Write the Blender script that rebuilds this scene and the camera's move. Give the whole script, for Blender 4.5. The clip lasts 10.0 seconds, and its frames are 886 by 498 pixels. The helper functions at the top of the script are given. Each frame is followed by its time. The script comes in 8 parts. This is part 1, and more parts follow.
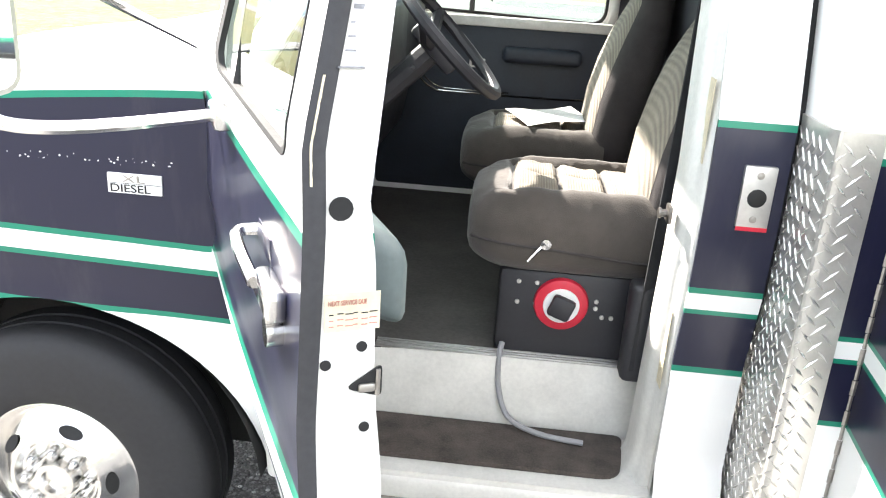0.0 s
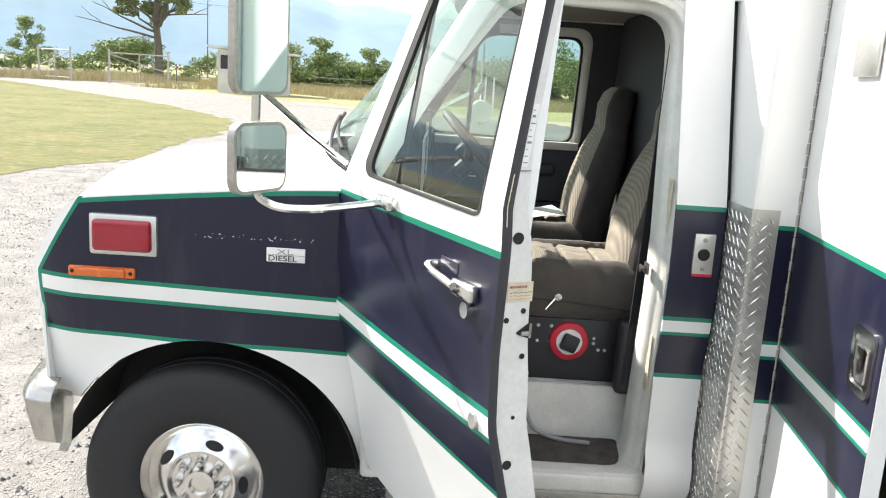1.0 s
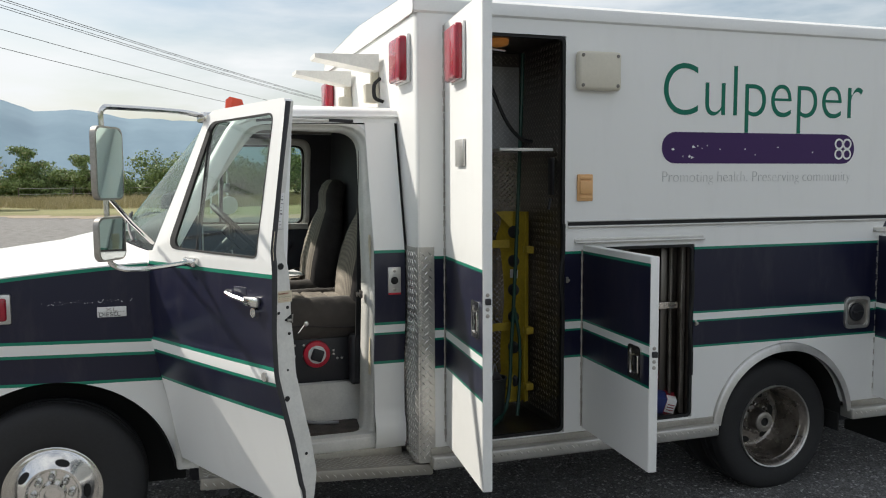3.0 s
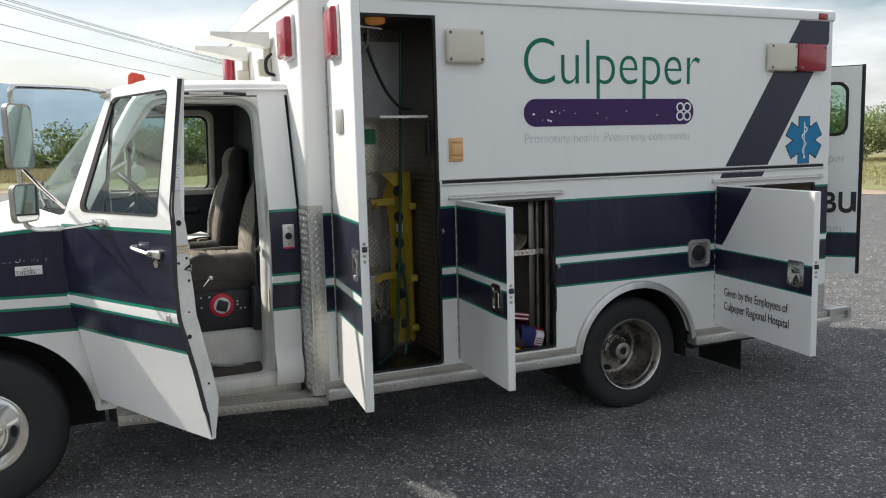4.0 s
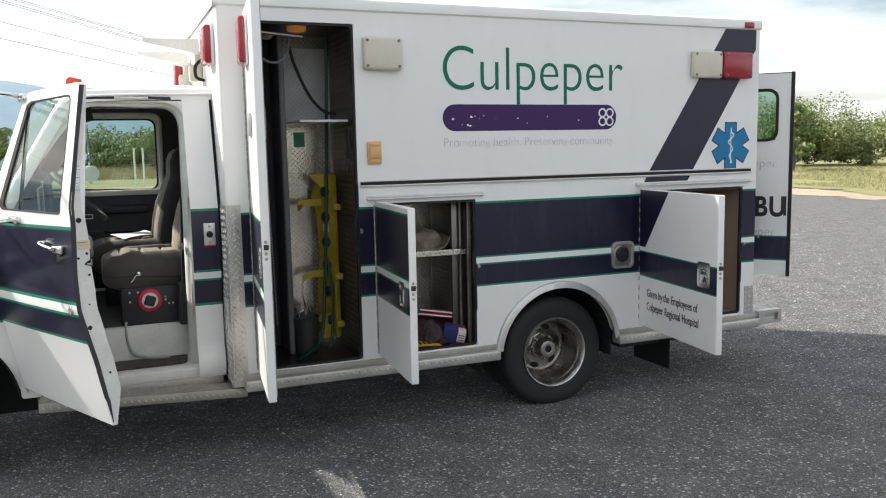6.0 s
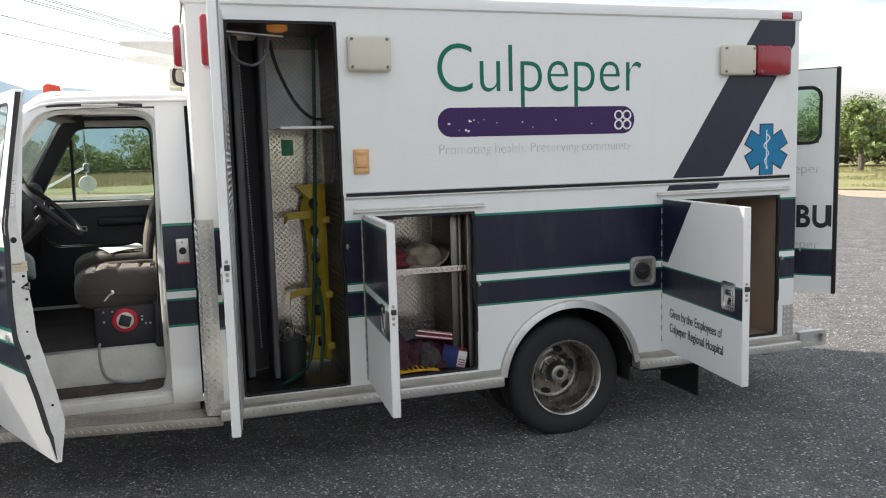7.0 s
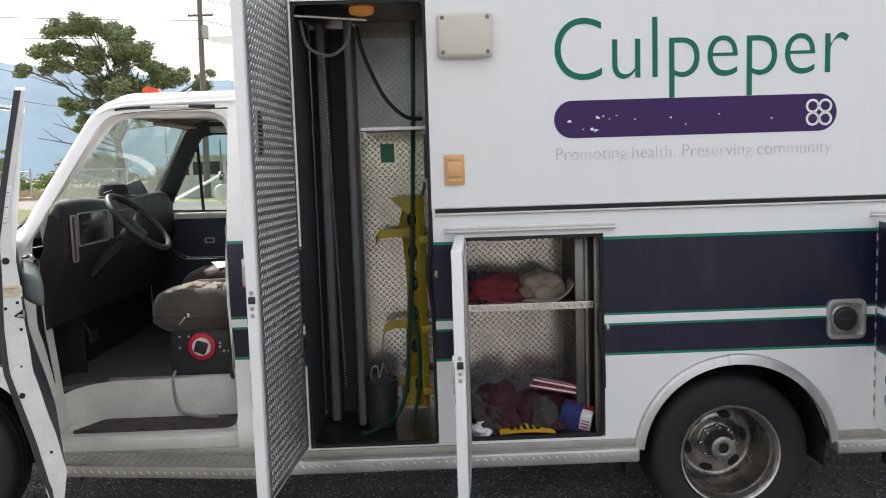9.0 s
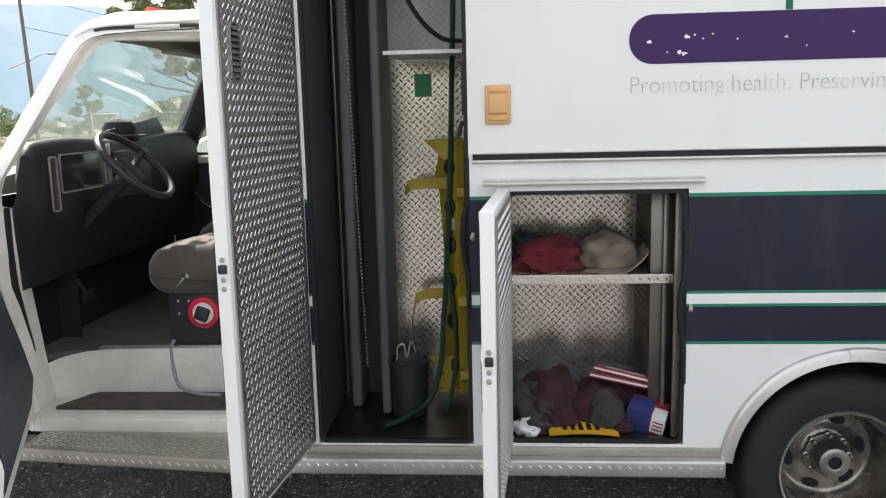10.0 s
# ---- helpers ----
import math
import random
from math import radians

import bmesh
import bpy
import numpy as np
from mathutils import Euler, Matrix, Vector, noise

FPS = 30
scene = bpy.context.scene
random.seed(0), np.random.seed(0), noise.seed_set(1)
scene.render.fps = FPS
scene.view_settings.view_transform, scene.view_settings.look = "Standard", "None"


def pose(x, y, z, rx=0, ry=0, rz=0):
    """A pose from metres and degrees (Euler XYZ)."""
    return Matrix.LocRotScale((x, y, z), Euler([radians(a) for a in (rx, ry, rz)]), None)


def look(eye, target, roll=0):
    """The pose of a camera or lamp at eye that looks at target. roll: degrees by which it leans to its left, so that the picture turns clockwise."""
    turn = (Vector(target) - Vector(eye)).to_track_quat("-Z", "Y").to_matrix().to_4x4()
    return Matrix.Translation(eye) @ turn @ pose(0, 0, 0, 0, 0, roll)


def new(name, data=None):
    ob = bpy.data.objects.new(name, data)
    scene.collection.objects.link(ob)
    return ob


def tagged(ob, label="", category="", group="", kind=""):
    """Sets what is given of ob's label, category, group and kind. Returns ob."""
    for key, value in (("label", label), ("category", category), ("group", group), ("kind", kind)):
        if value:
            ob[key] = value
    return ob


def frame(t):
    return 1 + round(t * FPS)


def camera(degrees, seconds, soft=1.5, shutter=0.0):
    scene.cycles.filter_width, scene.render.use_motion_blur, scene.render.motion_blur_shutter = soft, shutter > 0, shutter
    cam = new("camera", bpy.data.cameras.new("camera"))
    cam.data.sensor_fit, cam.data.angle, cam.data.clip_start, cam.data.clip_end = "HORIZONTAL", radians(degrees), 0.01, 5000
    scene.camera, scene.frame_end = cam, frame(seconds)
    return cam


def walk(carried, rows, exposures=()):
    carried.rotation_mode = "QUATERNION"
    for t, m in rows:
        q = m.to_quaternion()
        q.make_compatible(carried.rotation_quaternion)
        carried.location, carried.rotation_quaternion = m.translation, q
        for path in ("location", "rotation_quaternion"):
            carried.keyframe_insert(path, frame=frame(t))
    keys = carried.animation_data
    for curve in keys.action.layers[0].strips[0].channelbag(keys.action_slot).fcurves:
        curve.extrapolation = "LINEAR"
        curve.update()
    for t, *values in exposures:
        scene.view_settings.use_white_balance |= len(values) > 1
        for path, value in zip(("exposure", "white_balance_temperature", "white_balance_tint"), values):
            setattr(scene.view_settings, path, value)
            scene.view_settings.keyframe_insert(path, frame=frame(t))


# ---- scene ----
cam = camera(56.8, 10.0, 1.1)
PATH = [
    (0, (1.124, -1.588, 1.805), (0.987, 0.291, 1.135), 3.8),
    (0.5, (0.947, -2.052, 1.845), (0.883, -0.136, 1.275), 3.5),
    (1, (0.796, -2.486, 1.869), (0.802, -0.527, 1.468), 3.6),
    (1.5, (0.644, -2.891, 1.908), (0.778, -0.91, 1.668), 2.3),
    (2, (0.597, -3.274, 1.925), (0.939, -1.311, 1.761), 1.3),
    (2.5, (0.596, -3.606, 1.925), (1.101, -1.678, 1.756), 0.8),
    (2.7, (0.562, -3.731, 1.891), (1.125, -1.817, 1.742), 0.3),
    (3.8, (0.591, -4.482, 1.865), (1.339, -2.643, 1.625), -1.4),
    (4, (0.591, -4.575, 1.864), (1.38, -2.754, 1.614), -1.5),
    (4.5, (0.588, -4.814, 1.861), (1.475, -3.047, 1.562), -1.0),
    (5, (0.704, -4.964, 1.881), (1.555, -3.176, 1.599), -1.1),
    (5.5, (0.872, -5.029, 1.882), (1.672, -3.217, 1.604), -0.6),
    (5.7, (0.959, -5.043, 1.866), (1.735, -3.219, 1.601), -0.9),
    (6.8, (1.465, -4.731, 1.851), (2.141, -2.862, 1.633), -1.3),
    (7, (1.612, -4.702, 1.88), (2.234, -2.815, 1.645), -1.6),
    (7.5, (1.853, -4.604, 1.863), (2.419, -2.703, 1.607), -1.4),
    (8, (2.076, -4.39, 1.871), (2.566, -2.461, 1.68), -0.7),
    (8.5, (2.318, -4.14, 1.855), (2.683, -2.183, 1.66), -1.4),
    (9, (2.526, -3.872, 1.858), (2.569, -1.882, 1.656), -1.8),
    (9.5, (2.631, -3.509, 1.817), (2.594, -1.522, 1.59), -0.5),
    (10, (2.706, -3.081, 1.811), (2.548, -1.114, 1.484), -1.4),
]
walk(cam, [(t, look(eye, target, roll)) for t, eye, target, roll in PATH],
     [(0, 2.55, 6550, 12), (0.5, 1.90, 6600, 11), (1, 1.42, 6600, 10), (1.5, 0.90, 6600, 9), (2, 0.52, 6550, 9), (2.5, 0.2, 6550, 9), (4, 0.38, 6500, 10), (4.5, 0.61, 6500, 10),
      (5.5, 0.77, 6550, 10), (7, 0.82, 6650, 12), (7.5, 0.88, 6650, 13), (8.5, 1.0, 6650, 15), (9.5, 1.10, 6650, 13), (10, 1.34, 6700, 13)])

# ---- light and sky ----
SUN_WAY = Vector((2.3, -2.07, -2.75)).normalized()
world = bpy.data.worlds.new("world")
scene.world = world
world.use_nodes = True
wn, wl = world.node_tree.nodes, world.node_tree.links
wn.clear()
sky = wn.new("ShaderNodeTexSky")
sky.sky_type, sky.sun_disc = "NISHITA", False
sky.sun_elevation, sky.sun_rotation = math.asin(-SUN_WAY.z), math.atan2(-SUN_WAY.x, -SUN_WAY.y)
sky.air_density, sky.dust_density, sky.ozone_density = 1.2, 2.5, 1.5
w_bg, w_out = wn.new("ShaderNodeBackground"), wn.new("ShaderNodeOutputWorld")
w_bg.inputs["Strength"].default_value = 0.112
w_map, w_noise, w_ramp, w_mix = wn.new("ShaderNodeMapping"), wn.new("ShaderNodeTexNoise"), wn.new("ShaderNodeValToRGB"), wn.new("ShaderNodeMixRGB")
w_co = wn.new("ShaderNodeTexCoord")
w_map.inputs["Scale"].default_value = (1.6, 1.6, 7.0)
w_noise.inputs["Scale"].default_value, w_noise.inputs["Detail"].default_value, w_noise.inputs["Roughness"].default_value = 1.7, 6, 0.55
w_ramp.color_ramp.elements[0].position, w_ramp.color_ramp.elements[1].position = 0.34, 0.62
w_mix.inputs["Color2"].default_value = (7.2, 7.4, 7.6, 1)
wl.new(w_co.outputs["Generated"], w_map.inputs["Vector"])
wl.new(w_map.outputs["Vector"], w_noise.inputs["Vector"])
wl.new(w_noise.outputs["Fac"], w_ramp.inputs["Fac"])
wl.new(w_ramp.outputs["Color"], w_mix.inputs["Fac"])
wl.new(sky.outputs["Color"], w_mix.inputs["Color1"])
wl.new(w_mix.outputs["Color"], w_bg.inputs["Color"])
wl.new(w_bg.outputs["Background"], w_out.inputs["Surface"])
sun_data = bpy.data.lights.new("sun", "SUN")
sun_data.energy, sun_data.angle, sun_data.color = 4.4, radians(1.2), (1.0, 0.95, 0.87)
sun = new("sun", sun_data)
sun.matrix_world = look((0, 0, 40), Vector((0, 0, 40)) + SUN_WAY)


# ---- materials ----
class Nodes:
    """A small builder for node materials."""

    def __init__(self, name):
        self.mat = bpy.data.materials.new(name)
        self.mat.use_nodes = True
        self.tree = self.mat.node_tree
        self.bsdf = self.tree.nodes["Principled BSDF"]
        self.tc = None

    def add(self, kind, **sockets):
        node = self.tree.nodes.new(kind)
        for key, value in sockets.items():
            self.put(node.inputs[key], value)
        return node

    def put(self, socket, value):
        if isinstance(value, bpy.types.NodeSocket):
            self.tree.links.new(value, socket)
        else:
            socket.default_value = value

    def set(self, **sockets):
        for key, value in sockets.items():
            self.put(self.bsdf.inputs[key.replace("_", " ")], value)
        return self

    def co(self):
        if self.tc is None:
            self.tc = self.tree.nodes.new("ShaderNodeTexCoord")
        return self.tc.outputs["Object"]

    def math(self, op, a, b=0.0):
        node = self.tree.nodes.new("ShaderNodeMath")
        node.operation = op
        self.put(node.inputs[0], a)
        self.put(node.inputs[1], b)
        return node.outputs[0]

    def mix(self, fac, a, b):
        node = self.tree.nodes.new("ShaderNodeMixRGB")
        for socket, value in zip(node.inputs, (fac, a, b)):
            self.put(socket, value)
        return node.outputs[0]

    def noise(self, scale, detail=4.0, rough=0.55, stretch=None, at=None):
        node = self.tree.nodes.new("ShaderNodeTexNoise")
        node.inputs["Scale"].default_value, node.inputs["Detail"].default_value, node.inputs["Roughness"].default_value = scale, detail, rough
        source = at or self.co()
        if stretch:
            m = self.add("ShaderNodeMapping", Vector=source, Scale=stretch)
            source = m.outputs["Vector"]
        self.put(node.inputs["Vector"], source)
        return node.outputs["Fac"]

    def ramp(self, fac, lo, hi, c0=(0, 0, 0, 1), c1=(1, 1, 1, 1)):
        node = self.tree.nodes.new("ShaderNodeValToRGB")
        e = node.color_ramp.elements
        e[0].position, e[1].position, e[0].color, e[1].color = lo, hi, c0, c1
        self.put(node.inputs["Fac"], fac)
        return node.outputs["Color"]

    def bump(self, height, strength=0.2, distance=0.01):
        node = self.add("ShaderNodeBump", Height=height, Strength=strength, Distance=distance)
        self.put(self.bsdf.inputs["Normal"], node.outputs["Normal"])
        return self


def rgb(c, k=1.0):
    return (c[0] * k, c[1] * k, c[2] * k, 1)


def plain(name, color, rough=0.5, metal=0.0, vary=0.15, scale=12.0, bump=0.1, fine=90.0, coat=0.0, spec=0.5):
    """A surface of one colour with stains at a large scale and grain at a small one."""
    n = Nodes(name)
    big, small = n.noise(scale, 5), n.noise(fine, 3)
    both = n.math("ADD", n.math("MULTIPLY", big, 0.65), n.math("MULTIPLY", small, 0.35))
    n.set(Base_Color=n.mix(n.ramp(both, 0.3, 0.7), rgb(color, 1 - vary), rgb(color, 1 + vary)), Metallic=metal, Coat_Weight=coat, Specular_IOR_Level=spec)
    n.set(Roughness=n.math("ADD", n.math("MULTIPLY", big, 0.25), rough - 0.12))
    if bump:
        n.bump(small, bump, 0.003)
    return n.mat


WHITE, NAVY, GREEN = (0.80, 0.80, 0.78), (0.010, 0.011, 0.031), (0.006, 0.20, 0.125)


def banded(name, steps, slope=0.0, chamfer=False, wear=0.028):
    """Coach paint in bands: steps are heights from which upward a colour holds; slope raises them towards the front."""
    n = Nodes(name)
    xyz = n.add("ShaderNodeSeparateXYZ", Vector=n.co())
    x, z = xyz.outputs["X"], xyz.outputs["Z"]
    level = n.math("ADD", z, n.math("MULTIPLY", x, slope))
    color = rgb(steps[0][1])
    for height, c in steps[1:]:
        color = n.mix(n.math("GREATER_THAN", level, height), color, rgb(c))
    if chamfer:
        run = n.math("POWER", n.math("MAXIMUM", n.math("DIVIDE", n.math("SUBTRACT", 0.46, x), 0.86), 0.0), 1.3)
        crease = n.math("SUBTRACT", 1.505, n.math("MULTIPLY", run, 0.075))
        color = n.mix(n.math("GREATER_THAN", z, n.math("SUBTRACT", crease, 0.022)), color, rgb(GREEN))
        color = n.mix(n.math("GREATER_THAN", z, n.math("SUBTRACT", crease, 0.006)), color, rgb(WHITE))
        edge = n.math("ADD", x, n.math("MULTIPLY", n.math("MAXIMUM", n.math("SUBTRACT", z, 1.17), 0.0), -0.62))
        low = n.math("GREATER_THAN", z, 0.955)
        trim = n.mix(low, rgb(WHITE), n.mix(n.math("LESS_THAN", z, 1.49), rgb(WHITE), rgb(GREEN)))
        color = n.mix(n.math("GREATER_THAN", edge, -0.535), trim, color)
        color = n.mix(n.math("GREATER_THAN", edge, -0.55), rgb(WHITE), color)
    big, grime, fine = n.noise(2.3, 6), n.noise(7.0, 8, 0.65, (1, 1, 0.25)), n.noise(160, 2)
    color = n.mix(n.math("MULTIPLY", n.ramp(grime, 0.52, 0.78), wear * 2.5), color, rgb((0.33, 0.30, 0.26)))
    n.set(Base_Color=color, Roughness=n.math("ADD", n.math("MULTIPLY", big, 0.22), 0.22), Coat_Weight=0.12, Coat_Roughness=0.12, Specular_IOR_Level=0.35)
    n.bump(n.math("ADD", n.math("MULTIPLY", big, 1.0), n.math("MULTIPLY", fine, 0.02)), 0.12, 0.01)
    return n.mat


def treadplate(name, across, up, color=(0.55, 0.54, 0.52), pitch=0.027, rough=0.34, metal=0.85, dirt=0.3, deep=0.72):
    """Raised-lug aluminium plate; across and up are weights of x, y, z that lay out the pattern."""
    n = Nodes(name)
    def along(w):
        dot = n.tree.nodes.new("ShaderNodeVectorMath")
        dot.operation = "DOT_PRODUCT"
        n.put(dot.inputs[0], n.co())
        dot.inputs[1].default_value = w
        return n.math("DIVIDE", dot.outputs["Value"], pitch)
    u, v = along(across), along(up)
    fu, fv = n.math("FLOOR", u), n.math("FLOOR", v)
    a = n.math("SUBTRACT", n.math("SUBTRACT", u, fu), 0.5)
    b = n.math("SUBTRACT", n.math("SUBTRACT", v, fv), 0.5)
    sign = n.math("SUBTRACT", n.math("MULTIPLY", n.math("FLOORED_MODULO", n.math("ADD", fu, fv), 2.0), 2.0), 1.0)
    sb = n.math("MULTIPLY", sign, b)
    p, q = n.math("ADD", a, sb), n.math("SUBTRACT", a, sb)
    d = n.math("ADD", n.math("POWER", n.math("DIVIDE", p, 0.60), 2.0), n.math("POWER", n.math("DIVIDE", q, 0.125), 2.0))
    lug = n.ramp(d, 0.60, 1.05, (1, 1, 1, 1), (0, 0, 0, 1))
    big, fine = n.noise(5, 6, 0.6), n.noise(120, 3)
    base = n.mix(n.math("MULTIPLY", n.ramp(big, 0.45, 0.72), dirt), rgb(color), rgb((0.20, 0.18, 0.15)))
    # Lighter lug tops and darker field: specular relief put into the colour.
    top = n.mix(0.35, base, rgb((0.85, 0.84, 0.82)))
    n.set(Base_Color=n.mix(lug, n.mix(deep, base, rgb((0.11, 0.105, 0.10))), top), Metallic=metal)
    n.set(Roughness=n.math("ADD", n.math("MULTIPLY", fine, 0.2), rough))
    n.bump(n.math("ADD", lug, n.math("MULTIPLY", fine, 0.08)), 0.9, 0.007)
    return n.mat


def plate_metal(name, color, rough, dirt=0.3, metal=1.0, blotch=0.28):
    """Flat aluminium sheet with smeared dirt; its lugs are real and lie on it."""
    n = Nodes(name)
    big, smear, fine = n.noise(4.0, 6, 0.6), n.noise(9.0, 5, 0.6, (1, 1, 0.5)), n.noise(150, 3)
    col = n.mix(n.math("MULTIPLY", n.ramp(big, 0.46, 0.72), dirt), rgb(color), rgb((0.17, 0.155, 0.14)))
    col = n.mix(n.math("MULTIPLY", n.ramp(fine, 0.3, 0.7), 0.18), col, rgb(color, 0.6))
    n.set(Base_Color=col, Metallic=metal, Roughness=n.math("ADD", n.math("MULTIPLY", smear, blotch), rough - 0.1))
    n.bump(n.math("ADD", fine, n.math("MULTIPLY", smear, 2.0)), 0.12, 0.004)
    return n.mat


BANDS = [(0, WHITE), (0.920, GREEN), (0.932, NAVY), (1.067, GREEN), (1.078, WHITE), (1.117, GREEN), (1.128, NAVY), (1.484, GREEN), (1.498, WHITE)]
CABBANDS = [(0, WHITE), (0.922, GREEN), (0.937, NAVY), (1.080, GREEN), (1.092, WHITE), (1.133, GREEN), (1.147, NAVY), (1.508, GREEN), (1.523, WHITE)]
WINGBANDS = [(0, WHITE), (0.940, GREEN), (0.955, NAVY), (1.075, GREEN), (1.090, WHITE), (1.140, GREEN), (1.155, NAVY)]
DOORBANDS = [(0, WHITE), (0.942, GREEN), (0.956, NAVY), (1.076, GREEN), (1.090, WHITE), (1.136, GREEN), (1.150, NAVY), (1.496, GREEN), (1.512, WHITE)]
BIGBANDS = [(0, WHITE), (0.898, GREEN), (0.907, NAVY), (1.075, GREEN), (1.085, WHITE)]
M = {
    "module": banded("module_paint", BANDS),
    "cab": banded("cab_paint", CABBANDS),
    "fender": banded("fender_paint", WINGBANDS, 0.03, chamfer=True),
    "door": banded("cab_door_paint", DOORBANDS, -0.013),
    "bigdoor": banded("locker_door_paint", BIGBANDS),
    "white": plain("white_paint", WHITE, 0.38, vary=0.05, scale=4, bump=0.05, coat=0.2),
    "old_white": plain("worn_white_paint", (0.66, 0.65, 0.61), 0.5, vary=0.14, scale=9, bump=0.12),
    "navy": plain("navy_vinyl", NAVY, 0.36, vary=0.15, bump=0.03),
    "green": plain("green_vinyl", (0.004, 0.15, 0.095), 0.42, vary=0.1, bump=0.03, spec=0.25),
    "blue": plain("star_blue", (0.012, 0.19, 0.38), 0.42, vary=0.1, bump=0.03, spec=0.25),
    "black_text": plain("black_vinyl", (0.012, 0.012, 0.014), 0.45, vary=0.2, bump=0),
    "rubber": plain("black_rubber", (0.011, 0.011, 0.011), 0.75, vary=0.35, scale=9, bump=0.25),
    "tyre": plain("tyre_rubber", (0.016, 0.016, 0.0175), 0.72, vary=0.3, scale=6, bump=0.3, fine=60),
    "chrome": plain("chrome", (0.72, 0.71, 0.69), 0.16, 1.0, vary=0.08, bump=0.02),
    "steel": plain("dull_steel", (0.40, 0.38, 0.35), 0.42, 0.9, vary=0.3, scale=10, bump=0.1),
    "alu": plain("brushed_aluminium", (0.60, 0.59, 0.57), 0.38, 0.85, vary=0.12, scale=14, bump=0.08),
    "darkplastic": plain("dark_plastic", (0.022, 0.022, 0.026), 0.5, vary=0.25, bump=0.15),
    "sticker": plain("green_paper", (0.07, 0.36, 0.20), 0.6, vary=0.1, bump=0.02),
    "flex": plain("grey_vinyl_tube", (0.26, 0.26, 0.27), 0.45, vary=0.15, bump=0.05),
    "gloss": plain("glossy_dark_plastic", (0.02, 0.02, 0.024), 0.2, vary=0.2, bump=0.03),
    "trimblue": plain("dark_blue_trim", (0.027, 0.034, 0.047), 0.55, vary=0.2, bump=0.15),
    "carpet": plain("dark_carpet", (0.066, 0.055, 0.048), 0.95, vary=0.6, scale=14, bump=0.5, fine=220),
    "mat": plain("grey_floor_mat", (0.078, 0.072, 0.066), 0.8, vary=0.45, scale=6, bump=0.3),
    "red": plain("red_lens", (0.30, 0.009, 0.024), 0.22, vary=0.15, bump=0.05, coat=0.4),
    "amber": plain("amber_lens", (0.62, 0.13, 0.02), 0.25, vary=0.12, bump=0.05, coat=0.4),
    "redamber": plain("red_amber_lens", (0.58, 0.055, 0.02), 0.25, vary=0.12, bump=0.05, coat=0.4),
    "cream": plain("yellowed_plastic", (0.62, 0.58, 0.48), 0.4, vary=0.07, scale=6, bump=0.05),
    "orange": plain("faded_orange_plastic", (0.70, 0.40, 0.17), 0.45, vary=0.12, bump=0.06),
    "yellow": plain("chipped_yellow_paint", (0.39, 0.28, 0.022), 0.5, vary=0.35, scale=8, bump=0.12),
    "hose": plain("green_rubber_hose", (0.006, 0.050, 0.034), 0.45, vary=0.2, bump=0.05),
    "greytube": plain("dark_grey_padding", (0.115, 0.112, 0.116), 0.6, vary=0.25, scale=5, bump=0.15),
    "darkboard": plain("dark_lining", (0.042, 0.04, 0.047), 0.7, vary=0.25, bump=0.15),
    "redsticker": plain("red_sticker", (0.55, 0.015, 0.04), 0.4, vary=0.1, bump=0.02),
    "paper": plain("paper", (0.78, 0.78, 0.77), 0.7, vary=0.05, bump=0.03),
    "oldpaper": plain("yellowed_label", (0.62, 0.55, 0.40), 0.6, vary=0.2, scale=30, bump=0.03),
    "headcloth": plain("stained_beige_headlining", (0.30, 0.27, 0.23), 0.9, vary=0.2, scale=4, bump=0.2),
    "ply": plain("pale_plywood", (0.31, 0.235, 0.175), 0.65, vary=0.15, scale=5, bump=0.1),
    "plate_xy": treadplate("treadplate_step", (1, 0, 0), (0, 1, 0.3), (0.66, 0.62, 0.56), pitch=0.036, dirt=0.55, rough=0.45, metal=0.45, deep=0.2),
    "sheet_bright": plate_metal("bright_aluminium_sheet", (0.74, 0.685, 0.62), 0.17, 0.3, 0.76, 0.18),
    # Lugs darker than their sheet: dark reflections are put into the colour.
    "lug_bright": plate_metal("reflection_toned_lugs", (0.56, 0.51, 0.46), 0.24, 0.2),
    # Darker copy of the plate: shade on locker sides put into its colour.
    "sheet_dim": plate_metal("shade_toned_dirty_sheet", (0.20, 0.185, 0.17), 0.30, 0.6),
    "lug_dim": plate_metal("shade_toned_dirty_lugs", (0.40, 0.37, 0.33), 0.28, 0.4),
    "sheet_dull": plate_metal("dull_grey_aluminium_sheet", (0.52, 0.52, 0.52), 0.52, 0.35, 0.7),
    "lug_dull": plate_metal("dull_grey_aluminium_lugs", (0.64, 0.64, 0.64), 0.42, 0.3, 0.7),
    "sheet_door": plate_metal("grey_aluminium_sheet", (0.40, 0.39, 0.38), 0.38, 0.35, 0.9),
    # Lugs lighter than their sheet: sky reflection is put into the colour.
    "lug_door": plate_metal("bright_aluminium_lugs", (0.80, 0.79, 0.77), 0.30, 0.2, 0.9),
    "sheet_step": plate_metal("trodden_aluminium_sheet", (0.36, 0.34, 0.30), 0.42, 0.6, 0.5),
    "lug_step": plate_metal("trodden_aluminium_lugs", (0.58, 0.56, 0.52), 0.34, 0.4, 0.6),
    "sheet_guard": plate_metal("scuffed_aluminium_sheet", (0.58, 0.565, 0.53), 0.34, 0.4, 0.65),
    "lug_guard": plate_metal("polished_aluminium_lugs", (0.88, 0.86, 0.82), 0.24, 0.1, 0.8),
    "plate_guard": treadplate("treadplate_guard", (1, -1, 0), (0, 0, 1), (0.82, 0.80, 0.76), pitch=0.037, rough=0.28, metal=0.5, dirt=0.25, deep=0.48),
}


